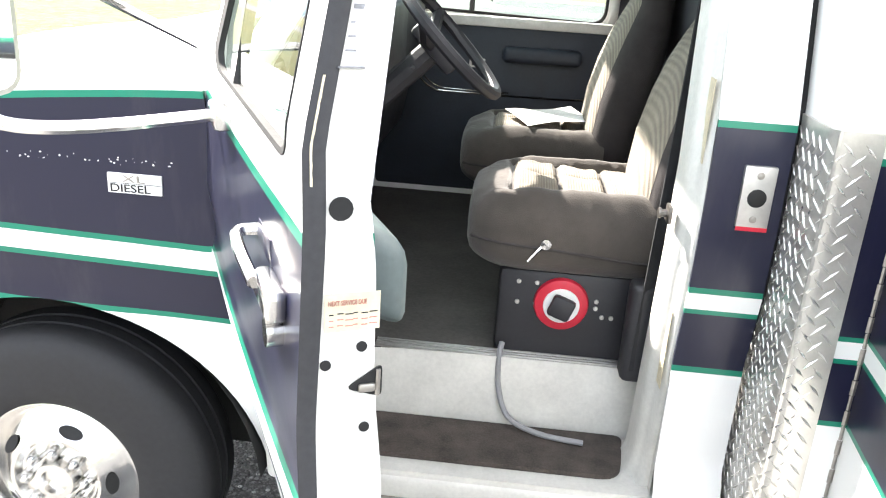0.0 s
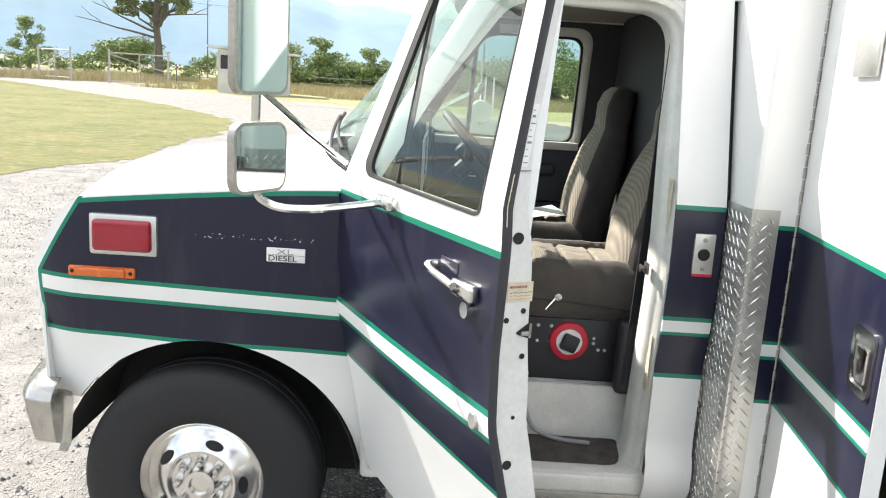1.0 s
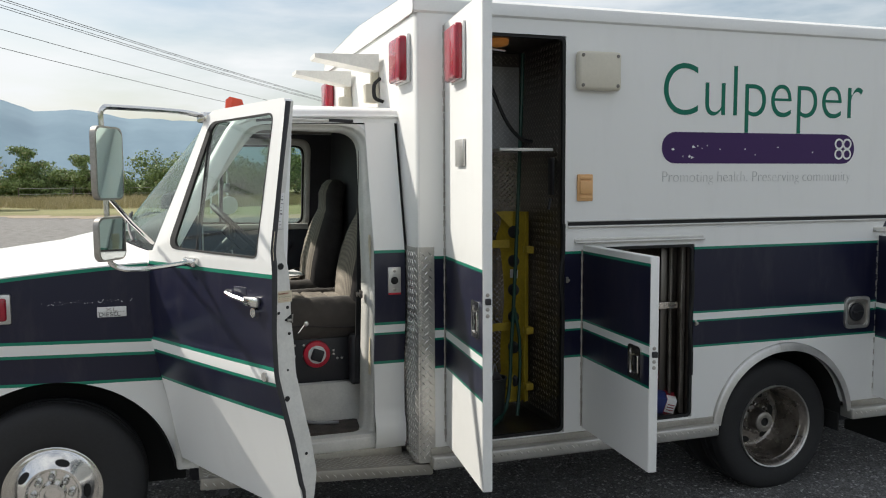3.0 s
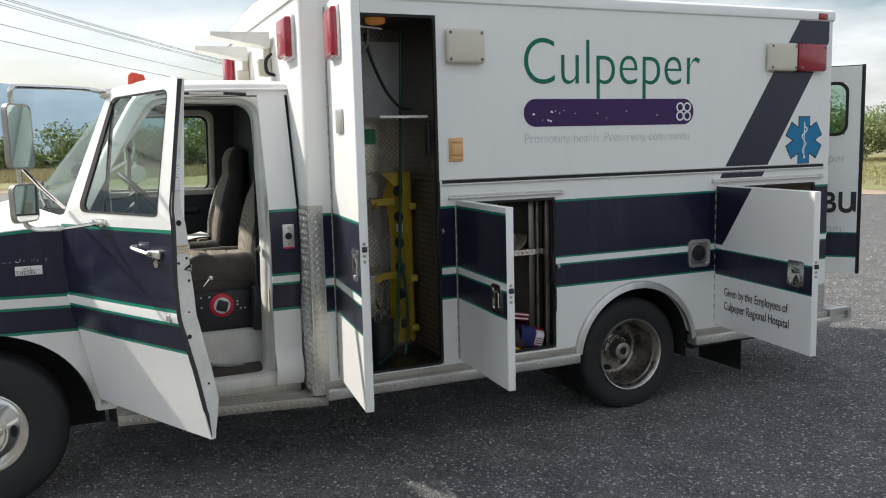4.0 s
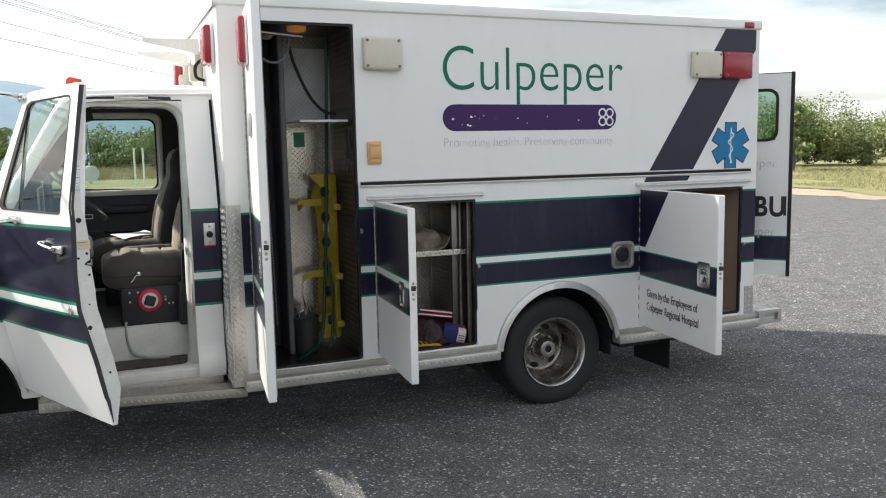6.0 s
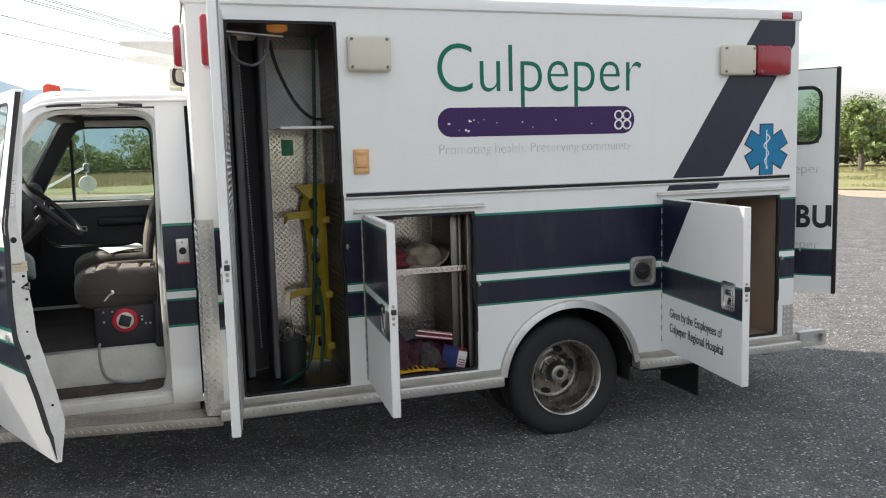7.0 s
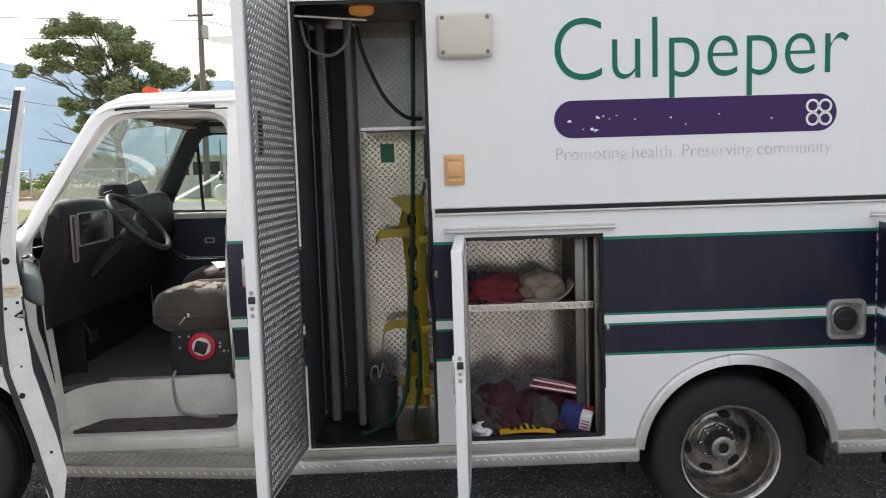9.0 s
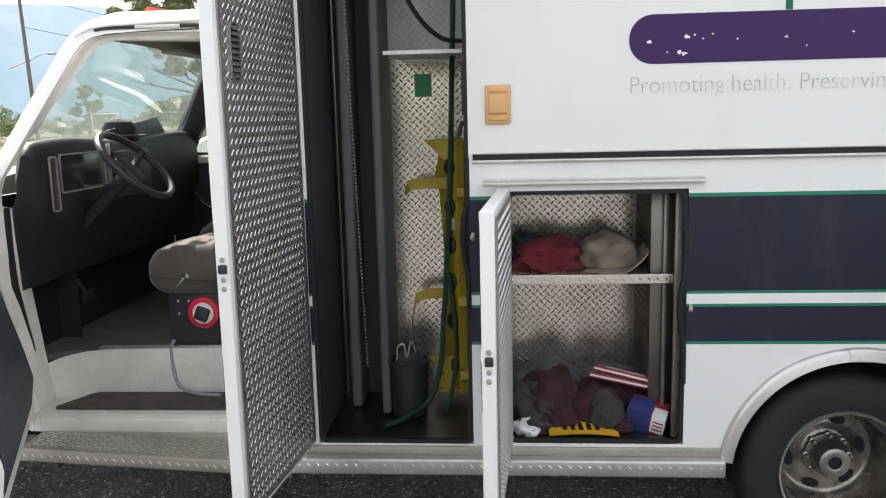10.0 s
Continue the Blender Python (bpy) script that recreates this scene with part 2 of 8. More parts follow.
def glass(name, tint=(0.86, 0.92, 0.90), dust=0.03, gloss=1.7):
    """Clear glass with two reflecting faces and a thin film of dust in streaks."""
    n = Nodes(name)
    clear, shine, mixer = n.add("ShaderNodeBsdfTransparent", Color=rgb(tint)), n.add("ShaderNodeBsdfGlossy", Roughness=0.03), n.add("ShaderNodeMixShader")
    fresnel = n.add("ShaderNodeFresnel", IOR=1.5)
    film, back, both, dusty = n.add("ShaderNodeBsdfDiffuse", Color=rgb((0.66, 0.78, 0.74))), n.add("ShaderNodeBsdfTranslucent", Color=rgb((0.66, 0.78, 0.74))), n.add("ShaderNodeMixShader"), n.add("ShaderNodeMixShader")
    n.put(both.inputs[1], film.outputs[0])
    n.put(both.inputs[2], back.outputs[0])
    streak = n.ramp(n.noise(3.0, 5, 0.6, (1, 3, 0.6)), 0.3, 0.75)
    n.put(dusty.inputs[0], n.math("MULTIPLY", n.math("ADD", streak, 0.35), dust))
    n.put(mixer.inputs[0], n.math("MINIMUM", n.math("MULTIPLY", fresnel.outputs[0], gloss), 1.0))
    n.put(mixer.inputs[1], clear.outputs[0])
    n.put(mixer.inputs[2], shine.outputs[0])
    n.put(dusty.inputs[1], mixer.outputs[0])
    n.put(dusty.inputs[2], both.outputs[0])
    n.put(n.tree.nodes["Material Output"].inputs["Surface"], dusty.outputs[0])
    return n.mat


def chipped(name, color, under, scale, lo, hi, zone=0.0):
    """A vinyl film that has flaked away in places."""
    n = Nodes(name)
    chips = n.ramp(n.noise(scale, 3, 0.55), lo, hi)
    area = n.ramp(n.noise(2.2, 2), 0.40, 0.62)
    worn = n.math("MULTIPLY", chips, n.math("ADD", n.math("MULTIPLY", area, 1.0 - zone), zone))
    n.set(Base_Color=n.mix(worn, rgb(color), rgb(under)), Roughness=0.45, Specular_IOR_Level=0.2)
    return n.mat


M["purple"] = chipped("chipped_purple_vinyl", (0.052, 0.022, 0.100), WHITE, 20, 0.70, 0.72)
M["faded"] = chipped("worn_grey_lettering", (0.42, 0.42, 0.42), WHITE, 9, 0.36, 0.54, 0.62)
M["rust"] = plain("rusty_wheel_steel", (0.30, 0.275, 0.25), 0.27, 0.9, vary=0.6, scale=7, bump=0.12, fine=40)
M["dashplastic"] = plain("black_dash_plastic", (0.013, 0.013, 0.016), 0.55, vary=0.25, bump=0.15)
M["tealgrey"] = plain("teal_grey_plastic", (0.095, 0.120, 0.117), 0.5, vary=0.15, bump=0.1)
M["faintred"] = plain("faded_red_print", (0.45, 0.20, 0.16), 0.6, vary=0.25, scale=60, bump=0)
M["greyprint"] = plain("faded_grey_print", (0.22, 0.22, 0.23), 0.6, vary=0.4, scale=90, bump=0)
M["sillmetal"] = plain("dull_sill_aluminium", (0.40, 0.38, 0.34), 0.45, 0.6, vary=0.22, scale=7, bump=0.12)
M["maroonplastic"] = plain("dark_maroon_plastic", (0.055, 0.014, 0.016), 0.4, vary=0.2, bump=0.05)
M["greyrubber"] = plain("weathered_grey_rubber", (0.034, 0.034, 0.037), 0.7, vary=0.3, scale=5, bump=0.2)
M["lamplens"] = Nodes("lit_amber_lens").set(Base_Color=(0.62, 0.22, 0.05, 1), Roughness=0.3, Emission_Color=(1.0, 0.42, 0.10, 1), Emission_Strength=0.07).mat
M["channel"] = plain("grimy_aluminium", (0.27, 0.245, 0.215), 0.45, 0.75, vary=0.4, scale=9, bump=0.1)
M["greasy"] = plain("greasy_steel", (0.20, 0.185, 0.17), 0.36, 0.85, vary=0.4, scale=20, bump=0.15)
M["glass"] = glass("window_glass", (0.60, 0.73, 0.67), 0.008, 1.2)
M["screen"] = glass("dusty_windscreen", (0.74, 0.88, 0.83), 0.12, 0.4)
M["mirror"] = Nodes("mirror_glass").set(Base_Color=(0.85, 0.88, 0.87, 1), Metallic=1.0, Roughness=0.03).mat


def fabric(name, color, ribs=0.0, sheen=0.05):
    n = Nodes(name)
    big, fine = n.noise(5, 6, 0.65), n.noise(320, 2)
    c = n.mix(n.ramp(big, 0.35, 0.7), rgb(color, 0.75), rgb(color, 1.25))
    c = n.mix(n.math("MULTIPLY", n.ramp(n.noise(17, 5, 0.7), 0.50, 0.68), 0.22), c, rgb(color, 0.5))
    h = fine
    if ribs:
        wave = n.add("ShaderNodeTexWave", Vector=n.co(), Scale=ribs, Distortion=0.9)
        wave.bands_direction = "X"
        h = n.math("ADD", fine, n.math("MULTIPLY", wave.outputs["Fac"], 1.6))
        c = n.mix(n.math("MULTIPLY", wave.outputs["Fac"], 0.5), c, rgb(color, 0.38))
    n.set(Base_Color=c, Roughness=0.95, Sheen_Weight=sheen)
    n.bump(h, 0.35, 0.004)
    return n.mat


M["seat"] = fabric("grey_brown_velour", (0.072, 0.061, 0.052), 0.0, 0.25)
M["darkcloth"] = fabric("dark_grey_cloth", (0.03, 0.03, 0.032))
M["seat_rib"] = fabric("tan_ribbed_cloth", (0.27, 0.235, 0.19), 42)
M["seat_dark"] = fabric("dark_velour", (0.050, 0.043, 0.042))
M["redcloth"] = fabric("faded_red_cloth", (0.17, 0.018, 0.026))
M["maroon"] = fabric("dark_maroon_cloth", (0.055, 0.016, 0.022))
M["tancloth"] = fabric("tan_canvas", (0.27, 0.22, 0.165))
M["teal"] = fabric("dull_teal_cloth", (0.03, 0.06, 0.07))


# ---- mesh helpers ----
def box(bm, a, b, bevel=0.0, seg=2, turn=None):
    """A box between two corners, with rounded edges."""
    (x0, y0, z0), (x1, y1, z1) = a, b
    made = bmesh.ops.create_cube(bm, size=1.0)["verts"]
    for v in made:
        v.co = Vector(((x0 + x1) / 2 + v.co.x * (x1 - x0), (y0 + y1) / 2 + v.co.y * (y1 - y0), (z0 + z1) / 2 + v.co.z * (z1 - z0)))
    if bevel:
        edges = list({e for v in made for e in v.link_edges})
        made = list({v for f in bmesh.ops.bevel(bm, geom=edges, offset=bevel, segments=seg, affect="EDGES", profile=0.5)["faces"] for v in f.verts})
    if turn is not None:
        for v in made:
            v.co = turn @ v.co
    return made


def prism(bm, pts, c0, c1, plane="xz"):
    """A polygon pulled from c0 to c1 along the axis that plane leaves out."""
    def at(a, b, c):
        return {"xz": (a, c, b), "xy": (a, b, c), "yz": (c, a, b)}[plane]
    lo, hi = [bm.verts.new(at(a, b, c0)) for a, b in pts], [bm.verts.new(at(a, b, c1)) for a, b in pts]
    k = len(pts)
    bm.faces.new(lo)
    bm.faces.new(hi[::-1])
    for i in range(k):
        bm.faces.new((lo[i], lo[(i + 1) % k], hi[(i + 1) % k], hi[i]))
    return lo + hi


def ring_frame(bm, outer, inner, c0, c1, plane="xz"):
    """A frame between two outlines of as many points."""
    def at(a, b, c):
        return {"xz": (a, c, b), "xy": (a, b, c), "yz": (c, a, b)}[plane]
    k = len(outer)
    o0, o1 = [bm.verts.new(at(*p, c0)) for p in outer], [bm.verts.new(at(*p, c1)) for p in outer]
    i0, i1 = [bm.verts.new(at(*p, c0)) for p in inner], [bm.verts.new(at(*p, c1)) for p in inner]
    for i in range(k):
        j = (i + 1) % k
        for q in ((o0[i], o0[j], i0[j], i0[i]), (o1[j], o1[i], i1[i], i1[j]), (o0[j], o0[i], o1[i], o1[j]), (i0[i], i0[j], i1[j], i1[i])):
            bm.faces.new(q)


def rounded(x0, z0, x1, z1, r, k=4):
    """The outline of a rectangle with round corners."""
    out = []
    for cx, cz, a in ((x1 - r, z1 - r, 0), (x0 + r, z1 - r, 90), (x0 + r, z0 + r, 180), (x1 - r, z0 + r, 270)):
        out += [(cx + r * math.cos(radians(a + 90 * i / k)), cz + r * math.sin(radians(a + 90 * i / k))) for i in range(k + 1)]
    return out


def fillet(pts, r, k=6):
    """A polygon with rounded corners; r is one radius, or one for each corner."""
    out, n = [], len(pts)
    for i in range(n):
        a, b, c = (Vector((*pts[j % n], 0)) for j in (i - 1, i, i + 1))
        q = r[i] if isinstance(r, (list, tuple)) else r
        d0, d1 = min(q, (a - b).length * 0.48), min(q, (c - b).length * 0.48)
        s, e = b + (a - b).normalized() * d0, b + (c - b).normalized() * d1
        for m in range(k + 1):
            t = m / k
            p = s * (1 - t) ** 2 + b * 2 * t * (1 - t) + e * t * t
            out.append((p.x, p.y))
    return out


def skin_loops(bm, loops, close=False):
    """Joins a row of closed loops of equal length."""
    rows = [[bm.verts.new(p) for p in loop] for loop in loops]
    if close:
        rows.append(rows[0])
    n = len(rows[0])
    for a, b in zip(rows, rows[1:]):
        for i in range(n):
            bm.faces.new((a[i], a[(i + 1) % n], b[(i + 1) % n], b[i]))


def lathe(bm, profile, centre, axis="y", seg=40):
    """Turns (radius, height) pairs round an axis through centre."""
    rings = []
    for r, h in profile:
        ring = []
        for i in range(seg):
            a = 2 * math.pi * i / seg
            c, s = r * math.cos(a), r * math.sin(a)
            ring.append(bm.verts.new(Vector(centre) + Vector({"y": (c, h, s), "z": (c, s, h), "x": (h, c, s)}[axis])))
        rings.append(ring)
    for a, b in zip(rings, rings[1:]):
        for i in range(seg):
            j = (i + 1) % seg
            bm.faces.new((a[i], a[j], b[j], b[i]))
    return rings


def tube(bm, pts, r, seg=8, closed=False, taper=1.0):
    """A round bar along points."""
    pts = [Vector(p) for p in pts]
    rings, up = [], None
    for i, p in enumerate(pts):
        d = (pts[(i + 1) % len(pts)] - pts[i - 1]) if closed else (pts[min(i + 1, len(pts) - 1)] - pts[max(i - 1, 0)])
        d.normalize()
        side = d.orthogonal().normalized() if up is None else (up - d * up.dot(d)).normalized()
        up = side
        other = d.cross(side)
        rr = r * (1 + (taper - 1) * i / max(1, len(pts) - 1))
        rings.append([bm.verts.new(p + side * rr * math.cos(2 * math.pi * k / seg) + other * rr * math.sin(2 * math.pi * k / seg)) for k in range(seg)])
    pairs = list(zip(rings, rings[1:])) + ([(rings[-1], rings[0])] if closed else [])
    for a, b in pairs:
        for k in range(seg):
            bm.faces.new((a[k], a[(k + 1) % seg], b[(k + 1) % seg], b[k]))
    if not closed:
        bm.faces.new(rings[0][::-1])
        bm.faces.new(rings[-1])


def smooth_path(pts, k=6):
    """Points along a smooth curve through pts."""
    pts = [Vector(p) for p in pts]
    out = []
    for i in range(len(pts) - 1):
        p0, p1, p2, p3 = pts[max(i - 1, 0)], pts[i], pts[i + 1], pts[min(i + 2, len(pts) - 1)]
        for j in range(k):
            t = j / k
            out.append(0.5 * (2 * p1 + (p2 - p0) * t + (2 * p0 - 5 * p1 + 4 * p2 - p3) * t * t + (3 * p1 - p0 - 3 * p2 + p3) * t ** 3))
    return out + [pts[-1]]


def sheet(bm, f, nu, nv, thick=0.0):
    """A surface f(u, v) with u, v from 0 to 1, given a thickness along its normal."""
    grid = [[bm.verts.new(f(i / nu, j / nv)) for j in range(nv + 1)] for i in range(nu + 1)]
    faces = [bm.faces.new((grid[i][j], grid[i + 1][j], grid[i + 1][j + 1], grid[i][j + 1])) for i in range(nu) for j in range(nv)]
    if thick:
        bmesh.ops.recalc_face_normals(bm, faces=faces)
        bmesh.ops.solidify(bm, geom=faces, thickness=thick)
    return grid


def part(name, bm, material, parent=None, label="", smooth=True, m=None, angle=35):
    """Links a bmesh as one mesh object under a thing or under a part."""
    bmesh.ops.recalc_face_normals(bm, faces=bm.faces[:])
    me = bpy.data.meshes.new(name)
    for f in bm.faces:
        f.smooth = smooth
    bm.to_mesh(me)
    bm.free()
    me.materials.append(M[material] if isinstance(material, str) else material)
    if smooth:
        me.set_sharp_from_angle(angle=radians(angle))
    ob = new(name, me)
    if parent is not None:
        ob.parent = parent
    if m is not None:
        ob.matrix_basis = m
    if label:
        ob["label"] = label
    return ob


def thing(name, label, category, group="", m=None):
    ob = new(name)
    ob.empty_display_size = 0.2
    if m is not None:
        ob.matrix_basis = m
    return tagged(ob, label, category, group)


def quick(name, material, parent, make, label="", **k):
    bm = bmesh.new()
    make(bm)
    return part(name, bm, material, parent, label, **k)


def lugs(parent, origin, across, up, wide, high, material, pitch=0.0235, long=0.029, thick=0.0075, rise=0.0022):
    """Raised lugs of a treadplate, set by turns to either side; they stand along across x up from the sheet."""
    o, a, b = np.array(origin, float), np.array(across, float), np.array(up, float)
    n = np.cross(a, b)
    p, q = (a + b) / math.sqrt(2), (b - a) / math.sqrt(2)
    k = int((wide + high) / pitch) + 2
    i, j = (g.ravel() for g in np.meshgrid(np.arange(-k, k), np.arange(-k, k), indexing="ij"))
    u, w = (i - j) * pitch / math.sqrt(2), (i + j) * pitch / math.sqrt(2)
    keep = (u > 0.3 * long) & (u < wide - 0.3 * long) & (w > 0.3 * long) & (w < high - 0.3 * long)
    i, j = i[keep], j[keep]
    c = o + np.outer(i * pitch, p) + np.outer(j * pitch, q)
    odd = ((i + j) % 2 == 0)[:, None]
    d, e = np.where(odd, p, q), np.where(odd, q, -p)
    v = np.stack([c - d * long / 2, c + d * long / 2, c - e * thick / 2, c + e * thick / 2, c - d * long * 0.27 + n * rise, c + d * long * 0.27 + n * rise], 1)
    tri = np.array([(0, 2, 4), (0, 4, 3), (1, 5, 2), (1, 3, 5), (2, 5, 4), (3, 4, 5)])
    me = bpy.data.meshes.new("treadplate_relief")
    me.from_pydata(v.reshape(-1, 3).tolist(), [], (tri[None] + 6 * np.arange(len(c))[:, None, None]).reshape(-1, 3).tolist())
    me.materials.append(M[material])
    ob = new("treadplate_relief", me)
    ob.parent = parent
    return tagged(ob, "raised treadplate lugs", kind="stuff")


def lettering(name, words, size, material, parent, m, label="", wide=1.0, swell=0.0, space=1.0):
    """Flat vinyl letters in the built-in font."""
    curve = bpy.data.curves.new(name, "FONT")
    curve.body, curve.size, curve.offset, curve.extrude, curve.space_character = words, size, swell, 0.0008, space
    probe = new(name, curve)
    me = bpy.data.meshes.new_from_object(probe.evaluated_get(bpy.context.evaluated_depsgraph_get()))
    bpy.data.objects.remove(probe)
    me.name = name
    me.materials.clear()
    me.materials.append(M[material])
    ob = new(name, me)
    ob.parent = parent
    ob.matrix_basis = m @ Matrix.Diagonal((wide, 1, 1, 1))
    if label:
        ob["label"] = label
    return ob


def text_width(words, size):
    curve = bpy.data.curves.new("probe", "FONT")
    curve.body, curve.size = words, size
    probe = new("probe", curve)
    wide = probe.evaluated_get(bpy.context.evaluated_depsgraph_get()).dimensions.x
    bpy.data.objects.remove(probe)
    return wide


def wording(name, words, size, material, parent, m, label="", wide=1.0, swell=0.0):
    """A line of lettering, each word a part of its own."""
    done = ""
    for word in words.split():
        x = text_width(done + word, size) - text_width(word, size) if done else 0.0
        lettering(name, word, size, material, parent, m @ Matrix.Translation((x * wide, 0, 0)), label, wide, swell)
        done += word + " "


# ---- the ground and the distance ----
def ground_material():
    n = Nodes("worn_asphalt_and_gravel")
    big, mid, fine = n.noise(0.35, 6, 0.6), n.noise(3.0, 6, 0.6), n.noise(60, 4, 0.7)
    def pebbles(scale):
        v = n.add("ShaderNodeTexVoronoi", Vector=n.co(), Scale=scale)
        c = n.add("ShaderNodeSeparateXYZ", Vector=v.outputs["Color"])
        return n.ramp(v.outputs["Distance"], 0.20, 0.62, (1, 1, 1, 1), (0, 0, 0, 1)), c.outputs["X"], c.outputs["Y"]
    lump, pick, shade = pebbles(48.0)
    grit, pick2, shade2 = pebbles(110.0)
    xyz = n.add("ShaderNodeSeparateXYZ", Vector=n.co())
    x, y = xyz.outputs["X"], xyz.outputs["Y"]
    spread = n.math("MULTIPLY", n.math("SUBTRACT", big, 0.5), 6.0)
    loose = n.math("MAXIMUM", n.ramp(n.math("ADD", x, spread), 4.4, 7.0), n.ramp(n.math("ADD", n.math("MULTIPLY", x, -1.0), spread), -0.5, 2.0))
    loose = n.math("MAXIMUM", loose, n.ramp(y, 4.0, 7.0))
    lift = n.math("ADD", n.math("MULTIPLY", loose, 0.88), n.math("MULTIPLY", n.ramp(mid, 0.35, 0.7), 0.25))
    fines = n.mix(shade2, rgb((0.030, 0.031, 0.033)), rgb((0.265, 0.265, 0.263)))
    fines = n.mix(lift, fines, rgb((0.64, 0.615, 0.58)))
    stone = n.mix(n.math("POWER", shade, 1.6), rgb((0.075, 0.076, 0.078)), rgb((0.68, 0.675, 0.66)))
    stone = n.mix(n.math("MULTIPLY", loose, 0.75), stone, rgb((0.62, 0.60, 0.57)))
    here = n.math("MULTIPLY", n.math("GREATER_THAN", pick, n.math("SUBTRACT", 0.78, n.math("MULTIPLY", n.ramp(mid, 0.3, 0.7), 0.45))), n.ramp(lump, 0.25, 0.6))
    col = n.mix(here, fines, stone)
    drive = n.math("MULTIPLY", n.ramp(n.math("ADD", y, spread), 9.0, 16.0), n.ramp(mid, 0.3, 0.6))
    col = n.mix(n.math("MULTIPLY", drive, 0.7), col, rgb((0.36, 0.315, 0.255)))
    ahead = n.ramp(n.math("ADD", n.math("MULTIPLY", x, -1.0), spread), -0.5, 2.0)
    col = n.mix(n.math("MULTIPLY", ahead, n.ramp(mid, 0.25, 0.65, (0.92, 0.92, 0.92, 1), (0.66, 0.66, 0.66, 1))), col, rgb((0.13, 0.125, 0.115)))
    n.set(Base_Color=n.mix(n.math("MULTIPLY", n.math("SUBTRACT", 1.0, n.math("MAXIMUM", grit, here)), n.math("SUBTRACT", 0.62, n.math("MULTIPLY", loose, 0.50))), col, rgb((0.05, 0.05, 0.049))), Roughness=0.95)
    n.bump(n.math("ADD", n.math("MULTIPLY", n.math("MULTIPLY", lump, here), 1.2), n.math("ADD", n.math("MULTIPLY", grit, 0.5), n.math("MULTIPLY", mid, 0.6))), 0.9, 0.012)
    return n.mat


def turf_material(name, a, b, c):
    n = Nodes(name)
    big, mid, fine = n.noise(0.25, 6, 0.65), n.noise(2.2, 6, 0.7), n.noise(30, 3, 0.7)
    col = n.mix(n.ramp(big, 0.35, 0.65), rgb(a), rgb(b))
    col = n.mix(n.math("MULTIPLY", n.ramp(mid, 0.5, 0.75), 0.7), col, rgb(c))
    col = n.mix(n.math("MULTIPLY", n.ramp(fine, 0.4, 0.7), 0.35), col, rgb(a, 0.5))
    n.set(Base_Color=col, Roughness=1.0)
    n.bump(n.math("ADD", mid, fine), 0.3, 0.02)
    return n.mat


M["ground"] = ground_material()


def lawn_material():
    n = Nodes("short_green_turf")
    big, mid, fine = n.noise(0.5, 5, 0.7), n.noise(3.5, 6, 0.75), n.noise(14, 4, 0.8)
    col = n.mix(n.ramp(big, 0.38, 0.62), rgb((0.105, 0.12, 0.03)), rgb((0.175, 0.165, 0.05)))
    col = n.mix(n.math("MULTIPLY", n.ramp(mid, 0.50, 0.66), 0.75), col, rgb((0.30, 0.25, 0.135)))
    col = n.mix(n.math("MULTIPLY", n.ramp(fine, 0.50, 0.62), 0.7), col, rgb((0.06, 0.07, 0.02)))
    n.set(Base_Color=col, Roughness=1.0)
    n.bump(n.math("ADD", mid, fine), 0.8, 0.05)
    return n.mat


M["lawn"] = lawn_material()
M["turf"] = turf_material("dry_summer_turf", (0.19, 0.195, 0.075), (0.27, 0.25, 0.11), (0.36, 0.315, 0.175))
M["dirt"] = turf_material("orange_clay", (0.34, 0.26, 0.17), (0.42, 0.34, 0.25), (0.46, 0.43, 0.37))


def patch(name, pts, z, material, label, cell=0.4, wander=0.8):
    """A low sheet of other ground with a wandering edge, made of small squares inside an outline."""
    poly = np.array(pts, float)
    xs, ys = np.arange(poly[:, 0].min() - 2, poly[:, 0].max() + 2, cell), np.arange(poly[:, 1].min() - 2, poly[:, 1].max() + 2, cell)
    gx, gy = np.meshgrid(xs, ys, indexing="ij")
    wx = gx + wander * (np.sin(gx * 0.9 + gy * 0.7) + 0.6 * np.sin(gx * 2.3 - gy * 1.9)) * 0.6
    wy = gy + wander * (np.cos(gx * 0.8 - gy * 1.1) + 0.6 * np.sin(gy * 2.7 + gx * 1.3)) * 0.6
    inside = np.zeros(gx.shape, bool)
    for (x0, y0), (x1, y1) in zip(poly, np.roll(poly, -1, 0)):
        if y0 != y1:
            cross = ((y0 > wy) != (y1 > wy)) & (wx < (x1 - x0) * (wy - y0) / (y1 - y0) + x0)
            inside ^= cross
    jit = np.random.default_rng(5)
    px, py = gx + jit.uniform(-0.45, 0.45, gx.shape) * cell, gy + jit.uniform(-0.45, 0.45, gx.shape) * cell
    pz = z + 0.3 * z * np.sin(gx * 1.7) * np.cos(gy * 1.3)
    full = inside[:-1, :-1] & inside[1:, :-1] & inside[:-1, 1:] & inside[1:, 1:]
    ii, jj = np.nonzero(full)
    w = len(ys)
    faces = np.stack([ii * w + jj, (ii + 1) * w + jj, (ii + 1) * w + jj + 1, ii * w + jj + 1], 1)
    used, back = np.unique(faces, return_inverse=True)
    co = np.stack([px.ravel(), py.ravel(), pz.ravel()], 1)[used]
    me = bpy.data.meshes.new(name)
    me.from_pydata(co.tolist(), [], back.reshape(-1, 4).tolist())
    me.materials.append(M[material])
    return tagged(new(name, me), label, "ground", kind="structure")


